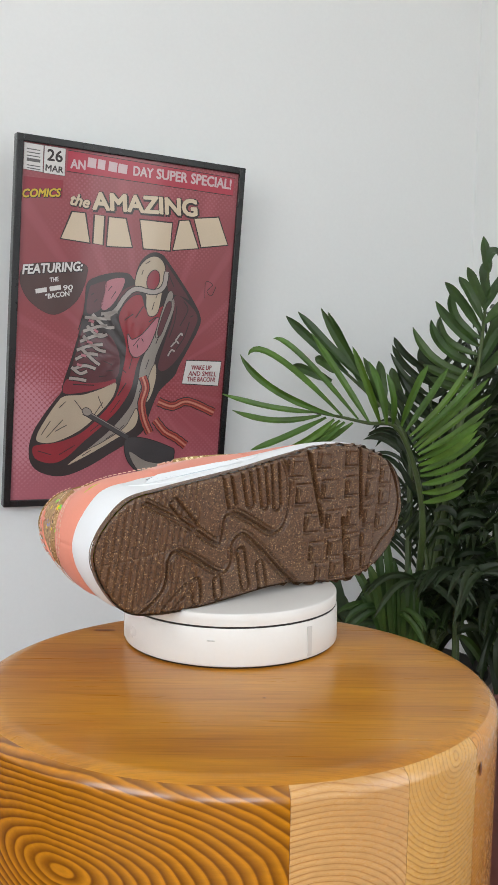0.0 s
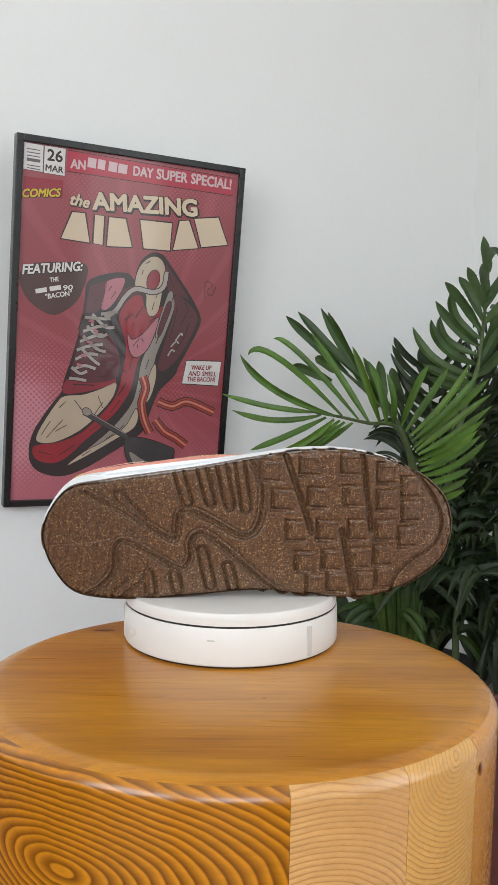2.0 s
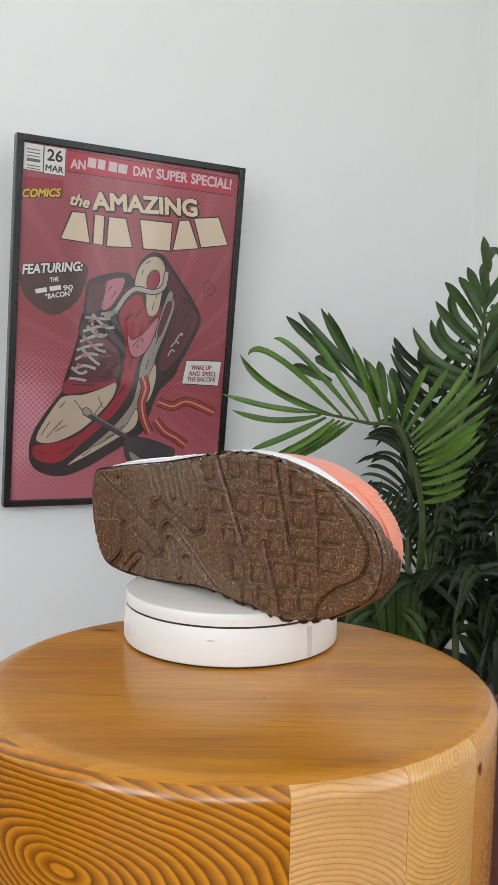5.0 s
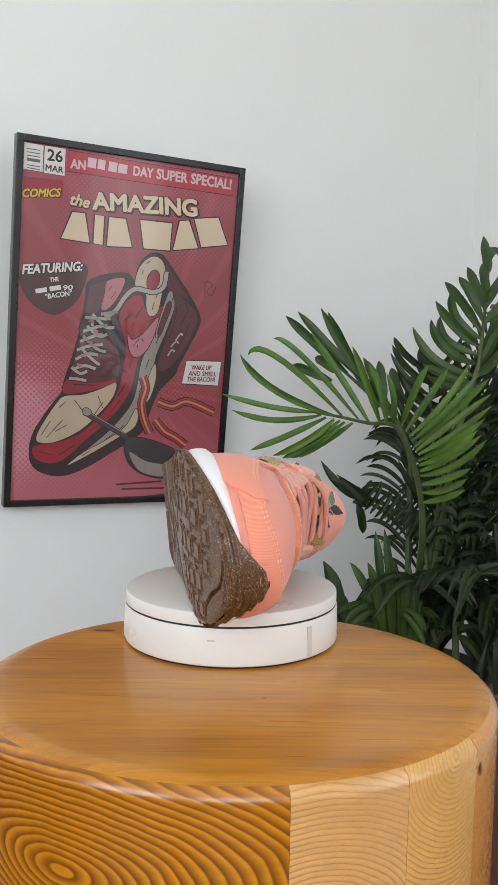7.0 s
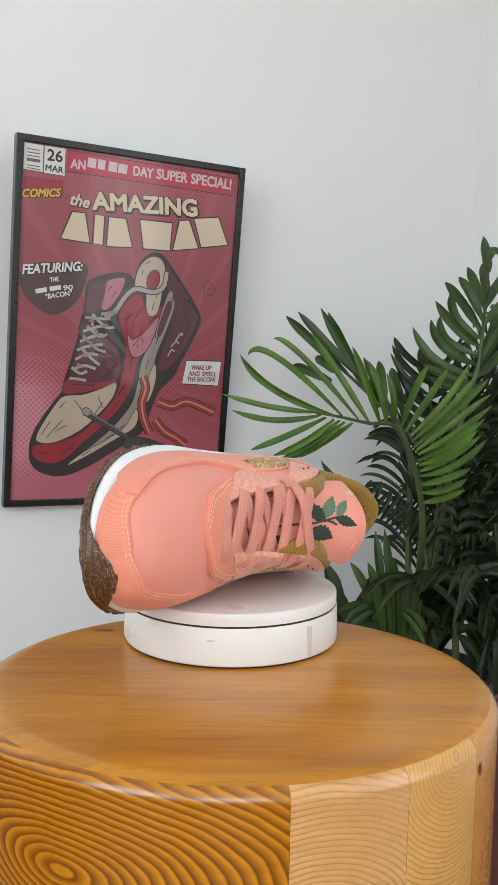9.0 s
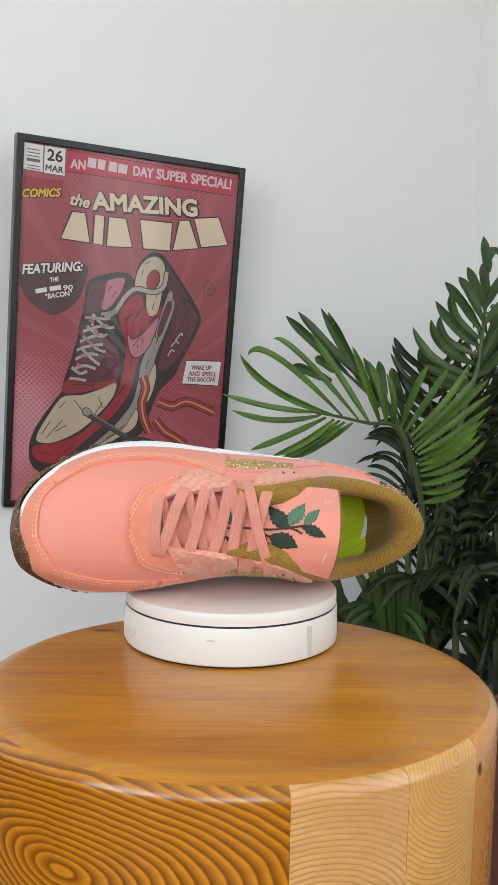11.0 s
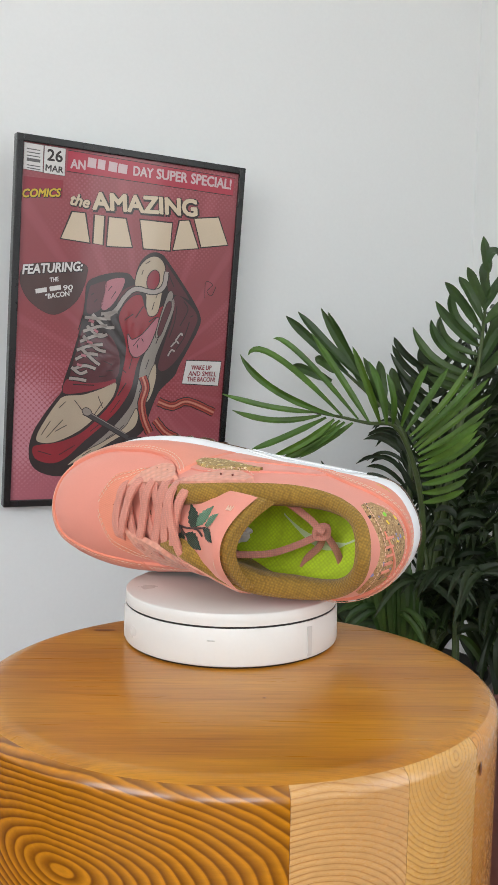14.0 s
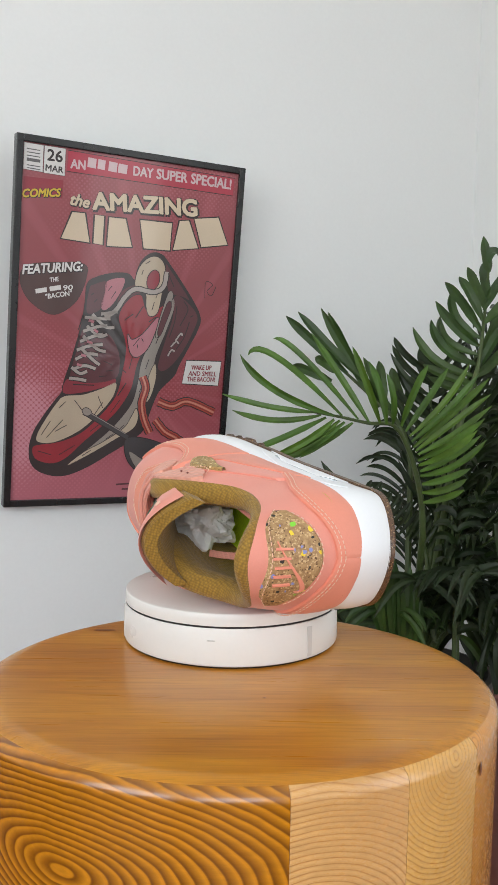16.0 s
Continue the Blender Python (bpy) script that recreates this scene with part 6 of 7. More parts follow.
def leaflet(parent, base, bend, tip, width, material):
    """One pointed blade with a folded midrib, bowed through its bend."""
    p0, p1, p2 = Vector(base), Vector(bend), Vector(tip)
    mid = p1 * 2 - (p0 + p2) * 0.5
    n = 11
    verts = []
    toward = (EYE_SIDE - p1).normalized()
    sway = 0.35 * math.sin(p1.x * 140 + p1.z * 90)
    for i in range(n + 1):
        f = i / n
        p = p0 * (1 - f) ** 2 + mid * 2 * f * (1 - f) + p2 * f * f
        t = ((mid - p0) * (1 - f) + (p2 - mid) * f).normalized()
        side = t.cross(toward).normalized()
        nrm = side.cross(t).normalized()
        side = (side * math.cos(sway) + nrm * math.sin(sway)).normalized()
        nrm = side.cross(t).normalized()
        w = width / 2 * (0.35 + 0.65 * min(1, f / 0.25)) * min(1.0, (1 - f) / 0.24 + 0.02) ** 0.7
        fold = 0.55 * w
        verts += [p - side * w + nrm * fold, p - side * w * 0.5 + nrm * fold * 0.35, p, p + side * w * 0.5 + nrm * fold * 0.35, p + side * w + nrm * fold]
    me = mesh_of("leaflet", verts, grid_faces(n + 1, 5))
    return part("leaflet", me, material, parent)


EYE_SIDE = Vector((0.05, -0.8, 1.05))    # the open, lighted side to which the blades turn
pot_prof = [(0.0, 0.0), (0.115, 0.0), (0.120, 0.006), (0.140, 0.13), (0.146, 0.135), (0.146, 0.15), (0.138, 0.152), (0.134, 0.135), (0.0, 0.13)]
part("pot", lathe("pot", pot_prof, 48, axis=(PALM_FOOT.x, PALM_FOOT.y)), POT, palm, "dark round plant pot")
part("soil", lathe("soil", [(0.0, 0.142), (0.08, 0.138), (0.1335, 0.134), (0.1335, 0.125), (0.0, 0.125)], 32, axis=(PALM_FOOT.x, PALM_FOOT.y)), SOIL, palm, "dark potting soil")


def low_frond(rng, azimuth, rise, length, pairs, width, material):
    """A lower frond, shaded by the leaf colour it is given: it climbs from the pot, bows outward and carries blades on
    both sides.
    """
    a = radians(azimuth)
    out = Vector((math.cos(a), math.sin(a), 0))
    root = PALM_FOOT + out * 0.03 + Vector((0, 0, 0.14))
    line = []
    for i in range(7):
        f = i / 6
        line.append(root + out * (length * (0.25 * f + 0.55 * f * f)) + Vector((0, 0, rise * (1.5 * f - 0.62 * f * f))))
    fr = frond([tuple(p) for p in line], material, "lower palm frond, shade in its leaf colour")
    side = Vector((-out.y, out.x, 0))
    for i in range(pairs):
        f = 0.30 + 0.70 * i / (pairs - 1)
        base = Vector(smooth_at([tuple(p) for p in line], 6 * f))
        ahead = (Vector(smooth_at([tuple(p) for p in line], min(6, 6 * f + 0.3))) - base).normalized() if f < 0.97 else out * 0.9 - Vector((0, 0, 0.3))
        reach = length * (0.52 - 0.24 * abs(f - 0.55)) * rng.uniform(0.85, 1.12)
        for s in (-1, 1):
            d = (ahead * rng.uniform(0.55, 0.8) + side * s * rng.uniform(0.65, 0.9)).normalized()
            tip = base + d * reach + Vector((0, 0, -reach * rng.uniform(0.12, 0.4)))
            bend = base + d * reach * 0.52 + Vector((0, 0, reach * 0.05))
            leaflet(fr, tuple(base), tuple(bend), tuple(tip), width * rng.uniform(0.85, 1.15), material)


PALM_RNG = random.Random(7)
# The higher near-black fronds are added to stand for the corner's shade.
for azimuth, rise, length, mat_ in ((262, 0.24, 0.22, PALM_SHADE), (285, 0.26, 0.26, PALM_SHADE), (310, 0.34, 0.28, PALM_SHADE), (335, 0.30, 0.30, PALM_SHADE), (355, 0.38, 0.28, PALM_SHADE),
                                    (20, 0.44, 0.26, PALM_SHADE), (300, 0.20, 0.26, PALM_SHADE), (250, 0.18, 0.20, PALM_HALF_SHADE), (80, 0.46, 0.22, PALM_SHADE), (45, 0.50, 0.26, PALM_SHADE),
                                    (8, 0.56, 0.24, PALM_SHADE), (30, 0.58, 0.22, PALM_SHADE), (60, 0.36, 0.26, PALM_SHADE), (320, 0.24, 0.30, PALM_SHADE), (345, 0.20, 0.30, PALM_SHADE),
                                    (352, 0.66, 0.24, PALM_SHADE), (20, 0.72, 0.20, PALM_SHADE), (330, 0.48, 0.26, PALM_SHADE)):
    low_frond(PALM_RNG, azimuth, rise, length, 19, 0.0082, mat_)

f = frond([(0.283, 0.62, 0.419), (0.275, 0.608, 0.476), (0.255, 0.597, 0.539), (0.229, 0.585, 0.578), (0.191, 0.573, 0.582), (0.148, 0.562, 0.591), (0.106, 0.55, 0.598)], PALM_BRIGHT, "bright green arching palm frond")
leaflet(f, (0.139, 0.55, 0.593), (0.053, 0.525, 0.629), (0.007, 0.52, 0.675), 0.0095, PALM_BRIGHT)
leaflet(f, (0.151, 0.56, 0.592), (0.058, 0.545, 0.671), (0.018, 0.55, 0.674), 0.0095, PALM_BRIGHT)
leaflet(f, (0.175, 0.57, 0.587), (0.094, 0.565, 0.673), (0.054, 0.58, 0.699), 0.0095, PALM_BRIGHT)
leaflet(f, (0.187, 0.55, 0.585), (0.147, 0.57, 0.648), (0.11, 0.61, 0.709), 0.0095, PALM_BRIGHT)
leaflet(f, (0.205, 0.56, 0.583), (0.179, 0.53, 0.642), (0.158, 0.52, 0.688), 0.0095, PALM_BRIGHT)
leaflet(f, (0.224, 0.57, 0.581), (0.22, 0.55, 0.617), (0.21, 0.55, 0.653), 0.0095, PALM_BRIGHT)
leaflet(f, (0.113, 0.55, 0.597), (0.047, 0.555, 0.603), (-0.018, 0.58, 0.62), 0.0095, PALM_BRIGHT)
leaflet(f, (0.122, 0.56, 0.593), (0.056, 0.575, 0.583), (-0.003, 0.61, 0.596), 0.0095, PALM_BRIGHT)
leaflet(f, (0.13, 0.57, 0.589), (0.069, 0.535, 0.562), (0.023, 0.52, 0.546), 0.0095, PALM_BRIGHT)
leaflet(f, (0.139, 0.55, 0.588), (0.098, 0.54, 0.557), (0.055, 0.55, 0.536), 0.0095, PALM_BRIGHT)
leaflet(f, (0.155, 0.56, 0.584), (0.111, 0.56, 0.55), (0.081, 0.58, 0.531), 0.0095, PALM_BRIGHT)
leaflet(f, (0.168, 0.57, 0.582), (0.132, 0.58, 0.554), (0.097, 0.61, 0.528), 0.0095, PALM_BRIGHT)
leaflet(f, (0.233, 0.55, 0.58), (0.245, 0.525, 0.629), (0.261, 0.52, 0.665), 0.0095, PALM_BRIGHT)
leaflet(f, (0.247, 0.56, 0.565), (0.292, 0.545, 0.614), (0.325, 0.55, 0.668), 0.0095, PALM_BRIGHT)
leaflet(f, (0.255, 0.57, 0.549), (0.312, 0.565, 0.603), (0.362, 0.58, 0.648), 0.0095, PALM_BRIGHT)
leaflet(f, (0.257, 0.55, 0.54), (0.315, 0.57, 0.569), (0.376, 0.61, 0.608), 0.0095, PALM_BRIGHT)
leaflet(f, (0.261, 0.56, 0.524), (0.298, 0.53, 0.546), (0.331, 0.52, 0.578), 0.0095, PALM_BRIGHT)
leaflet(f, (0.266, 0.57, 0.508), (0.311, 0.55, 0.526), (0.353, 0.55, 0.563), 0.0095, PALM_BRIGHT)
leaflet(f, (0.264, 0.55, 0.499), (0.298, 0.555, 0.506), (0.34, 0.58, 0.519), 0.0095, PALM_BRIGHT)
leaflet(f, (0.267, 0.56, 0.486), (0.304, 0.575, 0.489), (0.343, 0.61, 0.5), 0.0095, PALM_BRIGHT)
leaflet(f, (0.271, 0.57, 0.47), (0.294, 0.535, 0.481), (0.316, 0.52, 0.496), 0.0095, PALM_BRIGHT)
leaflet(f, (0.212, 0.55, 0.582), (0.201, 0.54, 0.628), (0.185, 0.55, 0.669), 0.0095, PALM_BRIGHT)
leaflet(f, (0.148, 0.56, 0.586), (0.104, 0.56, 0.551), (0.07, 0.58, 0.53), 0.0095, PALM_BRIGHT)
leaflet(f, (0.243, 0.57, 0.571), (0.278, 0.58, 0.62), (0.31, 0.61, 0.662), 0.0095, PALM_BRIGHT)
leaflet(f, (0.248, 0.55, 0.558), (0.295, 0.525, 0.608), (0.331, 0.52, 0.655), 0.0095, PALM_BRIGHT)
leaflet(f, (0.256, 0.56, 0.544), (0.304, 0.545, 0.585), (0.356, 0.55, 0.626), 0.0095, PALM_BRIGHT)
leaflet(f, (0.262, 0.57, 0.53), (0.31, 0.565, 0.558), (0.358, 0.58, 0.591), 0.0095, PALM_BRIGHT)
leaflet(f, (0.261, 0.55, 0.517), (0.308, 0.57, 0.535), (0.362, 0.61, 0.565), 0.0095, PALM_BRIGHT)
f = frond([(0.309, 0.85, 0.498), (0.292, 0.867, 0.561), (0.238, 0.885, 0.616), (0.177, 0.903, 0.671), (0.13, 0.92, 0.713)], PALM_HALF_SHADE, "palm frond near the wall in half-shade green")
leaflet(f, (0.256, 0.88, 0.593), (0.198, 0.885, 0.685), (0.152, 0.91, 0.767), 0.016, PALM_HALF_SHADE)
leaflet(f, (0.237, 0.88, 0.62), (0.198, 0.885, 0.69), (0.165, 0.91, 0.76), 0.016, PALM_HALF_SHADE)
leaflet(f, (0.227, 0.88, 0.639), (0.16, 0.885, 0.703), (0.111, 0.91, 0.76), 0.016, PALM_HALF_SHADE)
leaflet(f, (0.198, 0.88, 0.652), (0.137, 0.885, 0.707), (0.09, 0.91, 0.752), 0.016, PALM_HALF_SHADE)
leaflet(f, (0.265, 0.88, 0.598), (0.26, 0.885, 0.639), (0.258, 0.91, 0.675), 0.016, PALM_HALF_SHADE)
leaflet(f, (0.298, 0.88, 0.598), (0.286, 0.885, 0.633), (0.281, 0.91, 0.663), 0.016, PALM_HALF_SHADE)
leaflet(f, (0.312, 0.88, 0.603), (0.305, 0.885, 0.631), (0.302, 0.91, 0.652), 0.016, PALM_HALF_SHADE)
leaflet(f, (0.305, 0.88, 0.608), (0.313, 0.885, 0.631), (0.324, 0.91, 0.651), 0.016, PALM_HALF_SHADE)
leaflet(f, (0.171, 0.88, 0.638), (0.133, 0.885, 0.654), (0.104, 0.91, 0.665), 0.016, PALM_HALF_SHADE)
leaflet(f, (0.184, 0.88, 0.652), (0.161, 0.885, 0.668), (0.144, 0.91, 0.68), 0.016, PALM_HALF_SHADE)
leaflet(f, (0.275, 0.88, 0.579), (0.251, 0.885, 0.63), (0.23, 0.91, 0.681), 0.016, PALM_HALF_SHADE)
leaflet(f, (0.285, 0.88, 0.574), (0.256, 0.885, 0.611), (0.221, 0.91, 0.653), 0.016, PALM_HALF_SHADE)
f = frond([(0.35, 0.7, 0.562), (0.371, 0.72, 0.621), (0.39, 0.74, 0.669), (0.402, 0.76, 0.742), (0.412, 0.78, 0.819), (0.415, 0.8, 0.855)], PALM_HALF_SHADE, "tall palm frond by the corner in half-shade green")
leaflet(f, (0.39, 0.75, 0.65), (0.323, 0.755, 0.675), (0.291, 0.78, 0.729), 0.015, PALM_HALF_SHADE)
leaflet(f, (0.392, 0.75, 0.669), (0.34, 0.765, 0.695), (0.325, 0.8, 0.743), 0.015, PALM_HALF_SHADE)
leaflet(f, (0.393, 0.75, 0.684), (0.345, 0.775, 0.708), (0.345, 0.82, 0.75), 0.015, PALM_HALF_SHADE)
leaflet(f, (0.393, 0.75, 0.699), (0.355, 0.755, 0.729), (0.327, 0.78, 0.772), 0.015, PALM_HALF_SHADE)
leaflet(f, (0.394, 0.75, 0.711), (0.357, 0.765, 0.744), (0.358, 0.8, 0.79), 0.015, PALM_HALF_SHADE)
leaflet(f, (0.395, 0.75, 0.723), (0.371, 0.775, 0.769), (0.351, 0.82, 0.807), 0.015, PALM_HALF_SHADE)
leaflet(f, (0.396, 0.75, 0.741), (0.377, 0.755, 0.78), (0.364, 0.78, 0.812), 0.015, PALM_HALF_SHADE)
leaflet(f, (0.4, 0.75, 0.759), (0.389, 0.765, 0.793), (0.383, 0.8, 0.83), 0.015, PALM_HALF_SHADE)
leaflet(f, (0.404, 0.75, 0.774), (0.405, 0.775, 0.803), (0.413, 0.82, 0.839), 0.015, PALM_HALF_SHADE)
leaflet(f, (0.391, 0.75, 0.635), (0.342, 0.755, 0.65), (0.31, 0.78, 0.668), 0.015, PALM_HALF_SHADE)
leaflet(f, (0.388, 0.75, 0.626), (0.355, 0.765, 0.631), (0.322, 0.8, 0.649), 0.015, PALM_HALF_SHADE)
leaflet(f, (0.395, 0.75, 0.681), (0.419, 0.775, 0.724), (0.446, 0.82, 0.765), 0.015, PALM_HALF_SHADE)
leaflet(f, (0.393, 0.75, 0.663), (0.417, 0.755, 0.705), (0.442, 0.78, 0.737), 0.015, PALM_HALF_SHADE)
leaflet(f, (0.398, 0.75, 0.756), (0.419, 0.765, 0.794), (0.451, 0.8, 0.822), 0.015, PALM_HALF_SHADE)
leaflet(f, (0.404, 0.75, 0.831), (0.417, 0.775, 0.852), (0.446, 0.82, 0.846), 0.015, PALM_HALF_SHADE)
leaflet(f, (0.39, 0.75, 0.65), (0.415, 0.755, 0.672), (0.446, 0.78, 0.701), 0.015, PALM_HALF_SHADE)
leaflet(f, (0.402, 0.75, 0.735), (0.424, 0.765, 0.757), (0.452, 0.8, 0.782), 0.015, PALM_HALF_SHADE)
leaflet(f, (0.405, 0.75, 0.816), (0.408, 0.775, 0.84), (0.413, 0.82, 0.884), 0.015, PALM_HALF_SHADE)
f = frond([(0.331, 0.72, 0.221), (0.324, 0.736, 0.266), (0.317, 0.752, 0.365), (0.291, 0.768, 0.403), (0.251, 0.784, 0.428), (0.205, 0.8, 0.437)], PALM_SHADE, "drooping palm frond in shade green")
leaflet(f, (0.317, 0.76, 0.363), (0.329, 0.74, 0.388), (0.339, 0.74, 0.421), 0.007, PALM_SHADE)
leaflet(f, (0.309, 0.76, 0.368), (0.323, 0.75, 0.391), (0.343, 0.76, 0.418), 0.007, PALM_SHADE)
leaflet(f, (0.3, 0.76, 0.373), (0.317, 0.76, 0.394), (0.332, 0.78, 0.414), 0.007, PALM_SHADE)
leaflet(f, (0.292, 0.76, 0.378), (0.304, 0.74, 0.403), (0.322, 0.74, 0.433), 0.007, PALM_SHADE)
leaflet(f, (0.284, 0.76, 0.383), (0.298, 0.75, 0.406), (0.311, 0.76, 0.43), 0.007, PALM_SHADE)
leaflet(f, (0.275, 0.76, 0.388), (0.292, 0.76, 0.409), (0.315, 0.78, 0.428), 0.007, PALM_SHADE)
leaflet(f, (0.267, 0.76, 0.394), (0.28, 0.74, 0.418), (0.29, 0.74, 0.446), 0.007, PALM_SHADE)
leaflet(f, (0.259, 0.76, 0.399), (0.273, 0.75, 0.422), (0.293, 0.76, 0.444), 0.007, PALM_SHADE)
leaflet(f, (0.251, 0.76, 0.405), (0.267, 0.76, 0.426), (0.282, 0.78, 0.442), 0.007, PALM_SHADE)
leaflet(f, (0.242, 0.76, 0.411), (0.255, 0.74, 0.435), (0.273, 0.74, 0.461), 0.007, PALM_SHADE)
leaflet(f, (0.234, 0.76, 0.417), (0.249, 0.75, 0.439), (0.261, 0.76, 0.46), 0.007, PALM_SHADE)
leaflet(f, (0.226, 0.76, 0.423), (0.242, 0.76, 0.444), (0.264, 0.78, 0.459), 0.007, PALM_SHADE)
leaflet(f, (0.217, 0.76, 0.429), (0.231, 0.74, 0.453), (0.241, 0.74, 0.477), 0.007, PALM_SHADE)
leaflet(f, (0.209, 0.76, 0.436), (0.224, 0.75, 0.458), (0.244, 0.76, 0.477), 0.007, PALM_SHADE)
leaflet(f, (0.201, 0.76, 0.442), (0.217, 0.76, 0.463), (0.231, 0.78, 0.476), 0.007, PALM_SHADE)
leaflet(f, (0.197, 0.76, 0.442), (0.213, 0.74, 0.447), (0.167, 0.74, 0.489), 0.014, PALM_SHADE)
leaflet(f, (0.224, 0.76, 0.446), (0.18, 0.75, 0.462), (0.143, 0.76, 0.509), 0.014, PALM_SHADE)
leaflet(f, (0.205, 0.76, 0.438), (0.213, 0.76, 0.416), (0.218, 0.78, 0.386), 0.014, PALM_SHADE)
leaflet(f, (0.231, 0.76, 0.443), (0.19, 0.74, 0.467), (0.156, 0.74, 0.482), 0.014, PALM_SHADE)
f = frond([(0.253, 0.62, 0.121), (0.249, 0.62, 0.192), (0.246, 0.62, 0.241), (0.241, 0.62, 0.283)], PALM_HALF_SHADE, "upright clump of short palm leaves")
leaflet(f, (0.242, 0.62, 0.241), (0.234, 0.6, 0.344), (0.222, 0.6, 0.426), 0.013, PALM_HALF_SHADE)
leaflet(f, (0.233, 0.62, 0.248), (0.22, 0.61, 0.348), (0.212, 0.62, 0.419), 0.013, PALM_HALF_SHADE)
leaflet(f, (0.228, 0.62, 0.255), (0.205, 0.62, 0.325), (0.179, 0.64, 0.367), 0.013, PALM_HALF_SHADE)
leaflet(f, (0.23, 0.62, 0.255), (0.214, 0.6, 0.33), (0.199, 0.6, 0.376), 0.013, PALM_HALF_SHADE)
leaflet(f, (0.267, 0.62, 0.234), (0.264, 0.61, 0.314), (0.266, 0.62, 0.367), 0.013, PALM_HALF_SHADE)
leaflet(f, (0.261, 0.62, 0.234), (0.263, 0.62, 0.298), (0.263, 0.64, 0.352), 0.013, PALM_HALF_SHADE)
leaflet(f, (0.251, 0.62, 0.241), (0.243, 0.6, 0.324), (0.238, 0.6, 0.382), 0.013, PALM_HALF_SHADE)
leaflet(f, (0.282, 0.62, 0.235), (0.28, 0.61, 0.283), (0.284, 0.62, 0.315), 0.013, PALM_HALF_SHADE)
leaflet(f, (0.246, 0.62, 0.241), (0.233, 0.62, 0.311), (0.235, 0.64, 0.355), 0.013, PALM_HALF_SHADE)
leaflet(f, (0.256, 0.62, 0.241), (0.25, 0.6, 0.303), (0.247, 0.6, 0.344), 0.013, PALM_HALF_SHADE)
leaflet(f, (0.273, 0.62, 0.234), (0.273, 0.61, 0.287), (0.274, 0.62, 0.343), 0.013, PALM_HALF_SHADE)
leaflet(f, (0.232, 0.62, 0.248), (0.213, 0.62, 0.297), (0.195, 0.64, 0.32), 0.013, PALM_HALF_SHADE)
f = frond([(0.209, 0.8, 0.045), (0.205, 0.8, 0.126), (0.201, 0.8, 0.183), (0.196, 0.8, 0.223)], PALM_PALE, "pale broad low palm leaves")
leaflet(f, (0.193, 0.8, 0.183), (0.177, 0.78, 0.268), (0.153, 0.78, 0.338), 0.028, PALM_PALE)
leaflet(f, (0.205, 0.8, 0.183), (0.191, 0.79, 0.241), (0.167, 0.8, 0.294), 0.028, PALM_PALE)
leaflet(f, (0.213, 0.8, 0.183), (0.224, 0.8, 0.215), (0.271, 0.82, 0.226), 0.028, PALM_PALE)
leaflet(f, (0.197, 0.8, 0.183), (0.166, 0.78, 0.236), (0.131, 0.78, 0.267), 0.028, PALM_PALE)
leaflet(f, (0.225, 0.8, 0.183), (0.21, 0.79, 0.234), (0.188, 0.8, 0.262), 0.028, PALM_PALE)
leaflet(f, (0.217, 0.8, 0.175), (0.24, 0.8, 0.207), (0.267, 0.82, 0.209), 0.028, PALM_PALE)
leaflet(f, (0.182, 0.8, 0.182), (0.159, 0.78, 0.244), (0.134, 0.78, 0.302), 0.028, PALM_PALE)
f = frond([(0.388, 0.82, 0.162), (0.396, 0.83, 0.204), (0.409, 0.84, 0.307), (0.437, 0.85, 0.367), (0.471, 0.86, 0.41)], PALM_SHADE, "palm frond in shade green")
leaflet(f, (0.398, 0.84, 0.201), (0.428, 0.84, 0.156), (0.461, 0.86, 0.086), 0.014, PALM_SHADE)
leaflet(f, (0.398, 0.84, 0.201), (0.377, 0.85, 0.181), (0.365, 0.88, 0.125), 0.014, PALM_SHADE)
leaflet(f, (0.404, 0.84, 0.218), (0.439, 0.86, 0.166), (0.479, 0.9, 0.089), 0.014, PALM_SHADE)
leaflet(f, (0.404, 0.84, 0.218), (0.38, 0.84, 0.201), (0.365, 0.86, 0.162), 0.014, PALM_SHADE)
leaflet(f, (0.409, 0.84, 0.235), (0.442, 0.85, 0.187), (0.478, 0.88, 0.114), 0.014, PALM_SHADE)
leaflet(f, (0.409, 0.84, 0.235), (0.39, 0.86, 0.213), (0.381, 0.9, 0.154), 0.014, PALM_SHADE)
leaflet(f, (0.414, 0.84, 0.252), (0.444, 0.84, 0.207), (0.477, 0.86, 0.139), 0.014, PALM_SHADE)
leaflet(f, (0.414, 0.84, 0.252), (0.393, 0.85, 0.233), (0.381, 0.88, 0.19), 0.014, PALM_SHADE)
leaflet(f, (0.419, 0.84, 0.269), (0.455, 0.86, 0.219), (0.495, 0.9, 0.143), 0.014, PALM_SHADE)
leaflet(f, (0.419, 0.84, 0.269), (0.396, 0.84, 0.253), (0.382, 0.86, 0.201), 0.014, PALM_SHADE)
leaflet(f, (0.425, 0.84, 0.287), (0.458, 0.85, 0.239), (0.494, 0.88, 0.168), 0.014, PALM_SHADE)
leaflet(f, (0.425, 0.84, 0.287), (0.406, 0.86, 0.265), (0.397, 0.9, 0.22), 0.014, PALM_SHADE)
leaflet(f, (0.43, 0.84, 0.304), (0.46, 0.84, 0.259), (0.493, 0.86, 0.192), 0.014, PALM_SHADE)
leaflet(f, (0.43, 0.84, 0.304), (0.409, 0.85, 0.285), (0.398, 0.88, 0.231), 0.014, PALM_SHADE)
leaflet(f, (0.435, 0.84, 0.321), (0.471, 0.86, 0.271), (0.512, 0.9, 0.197), 0.014, PALM_SHADE)
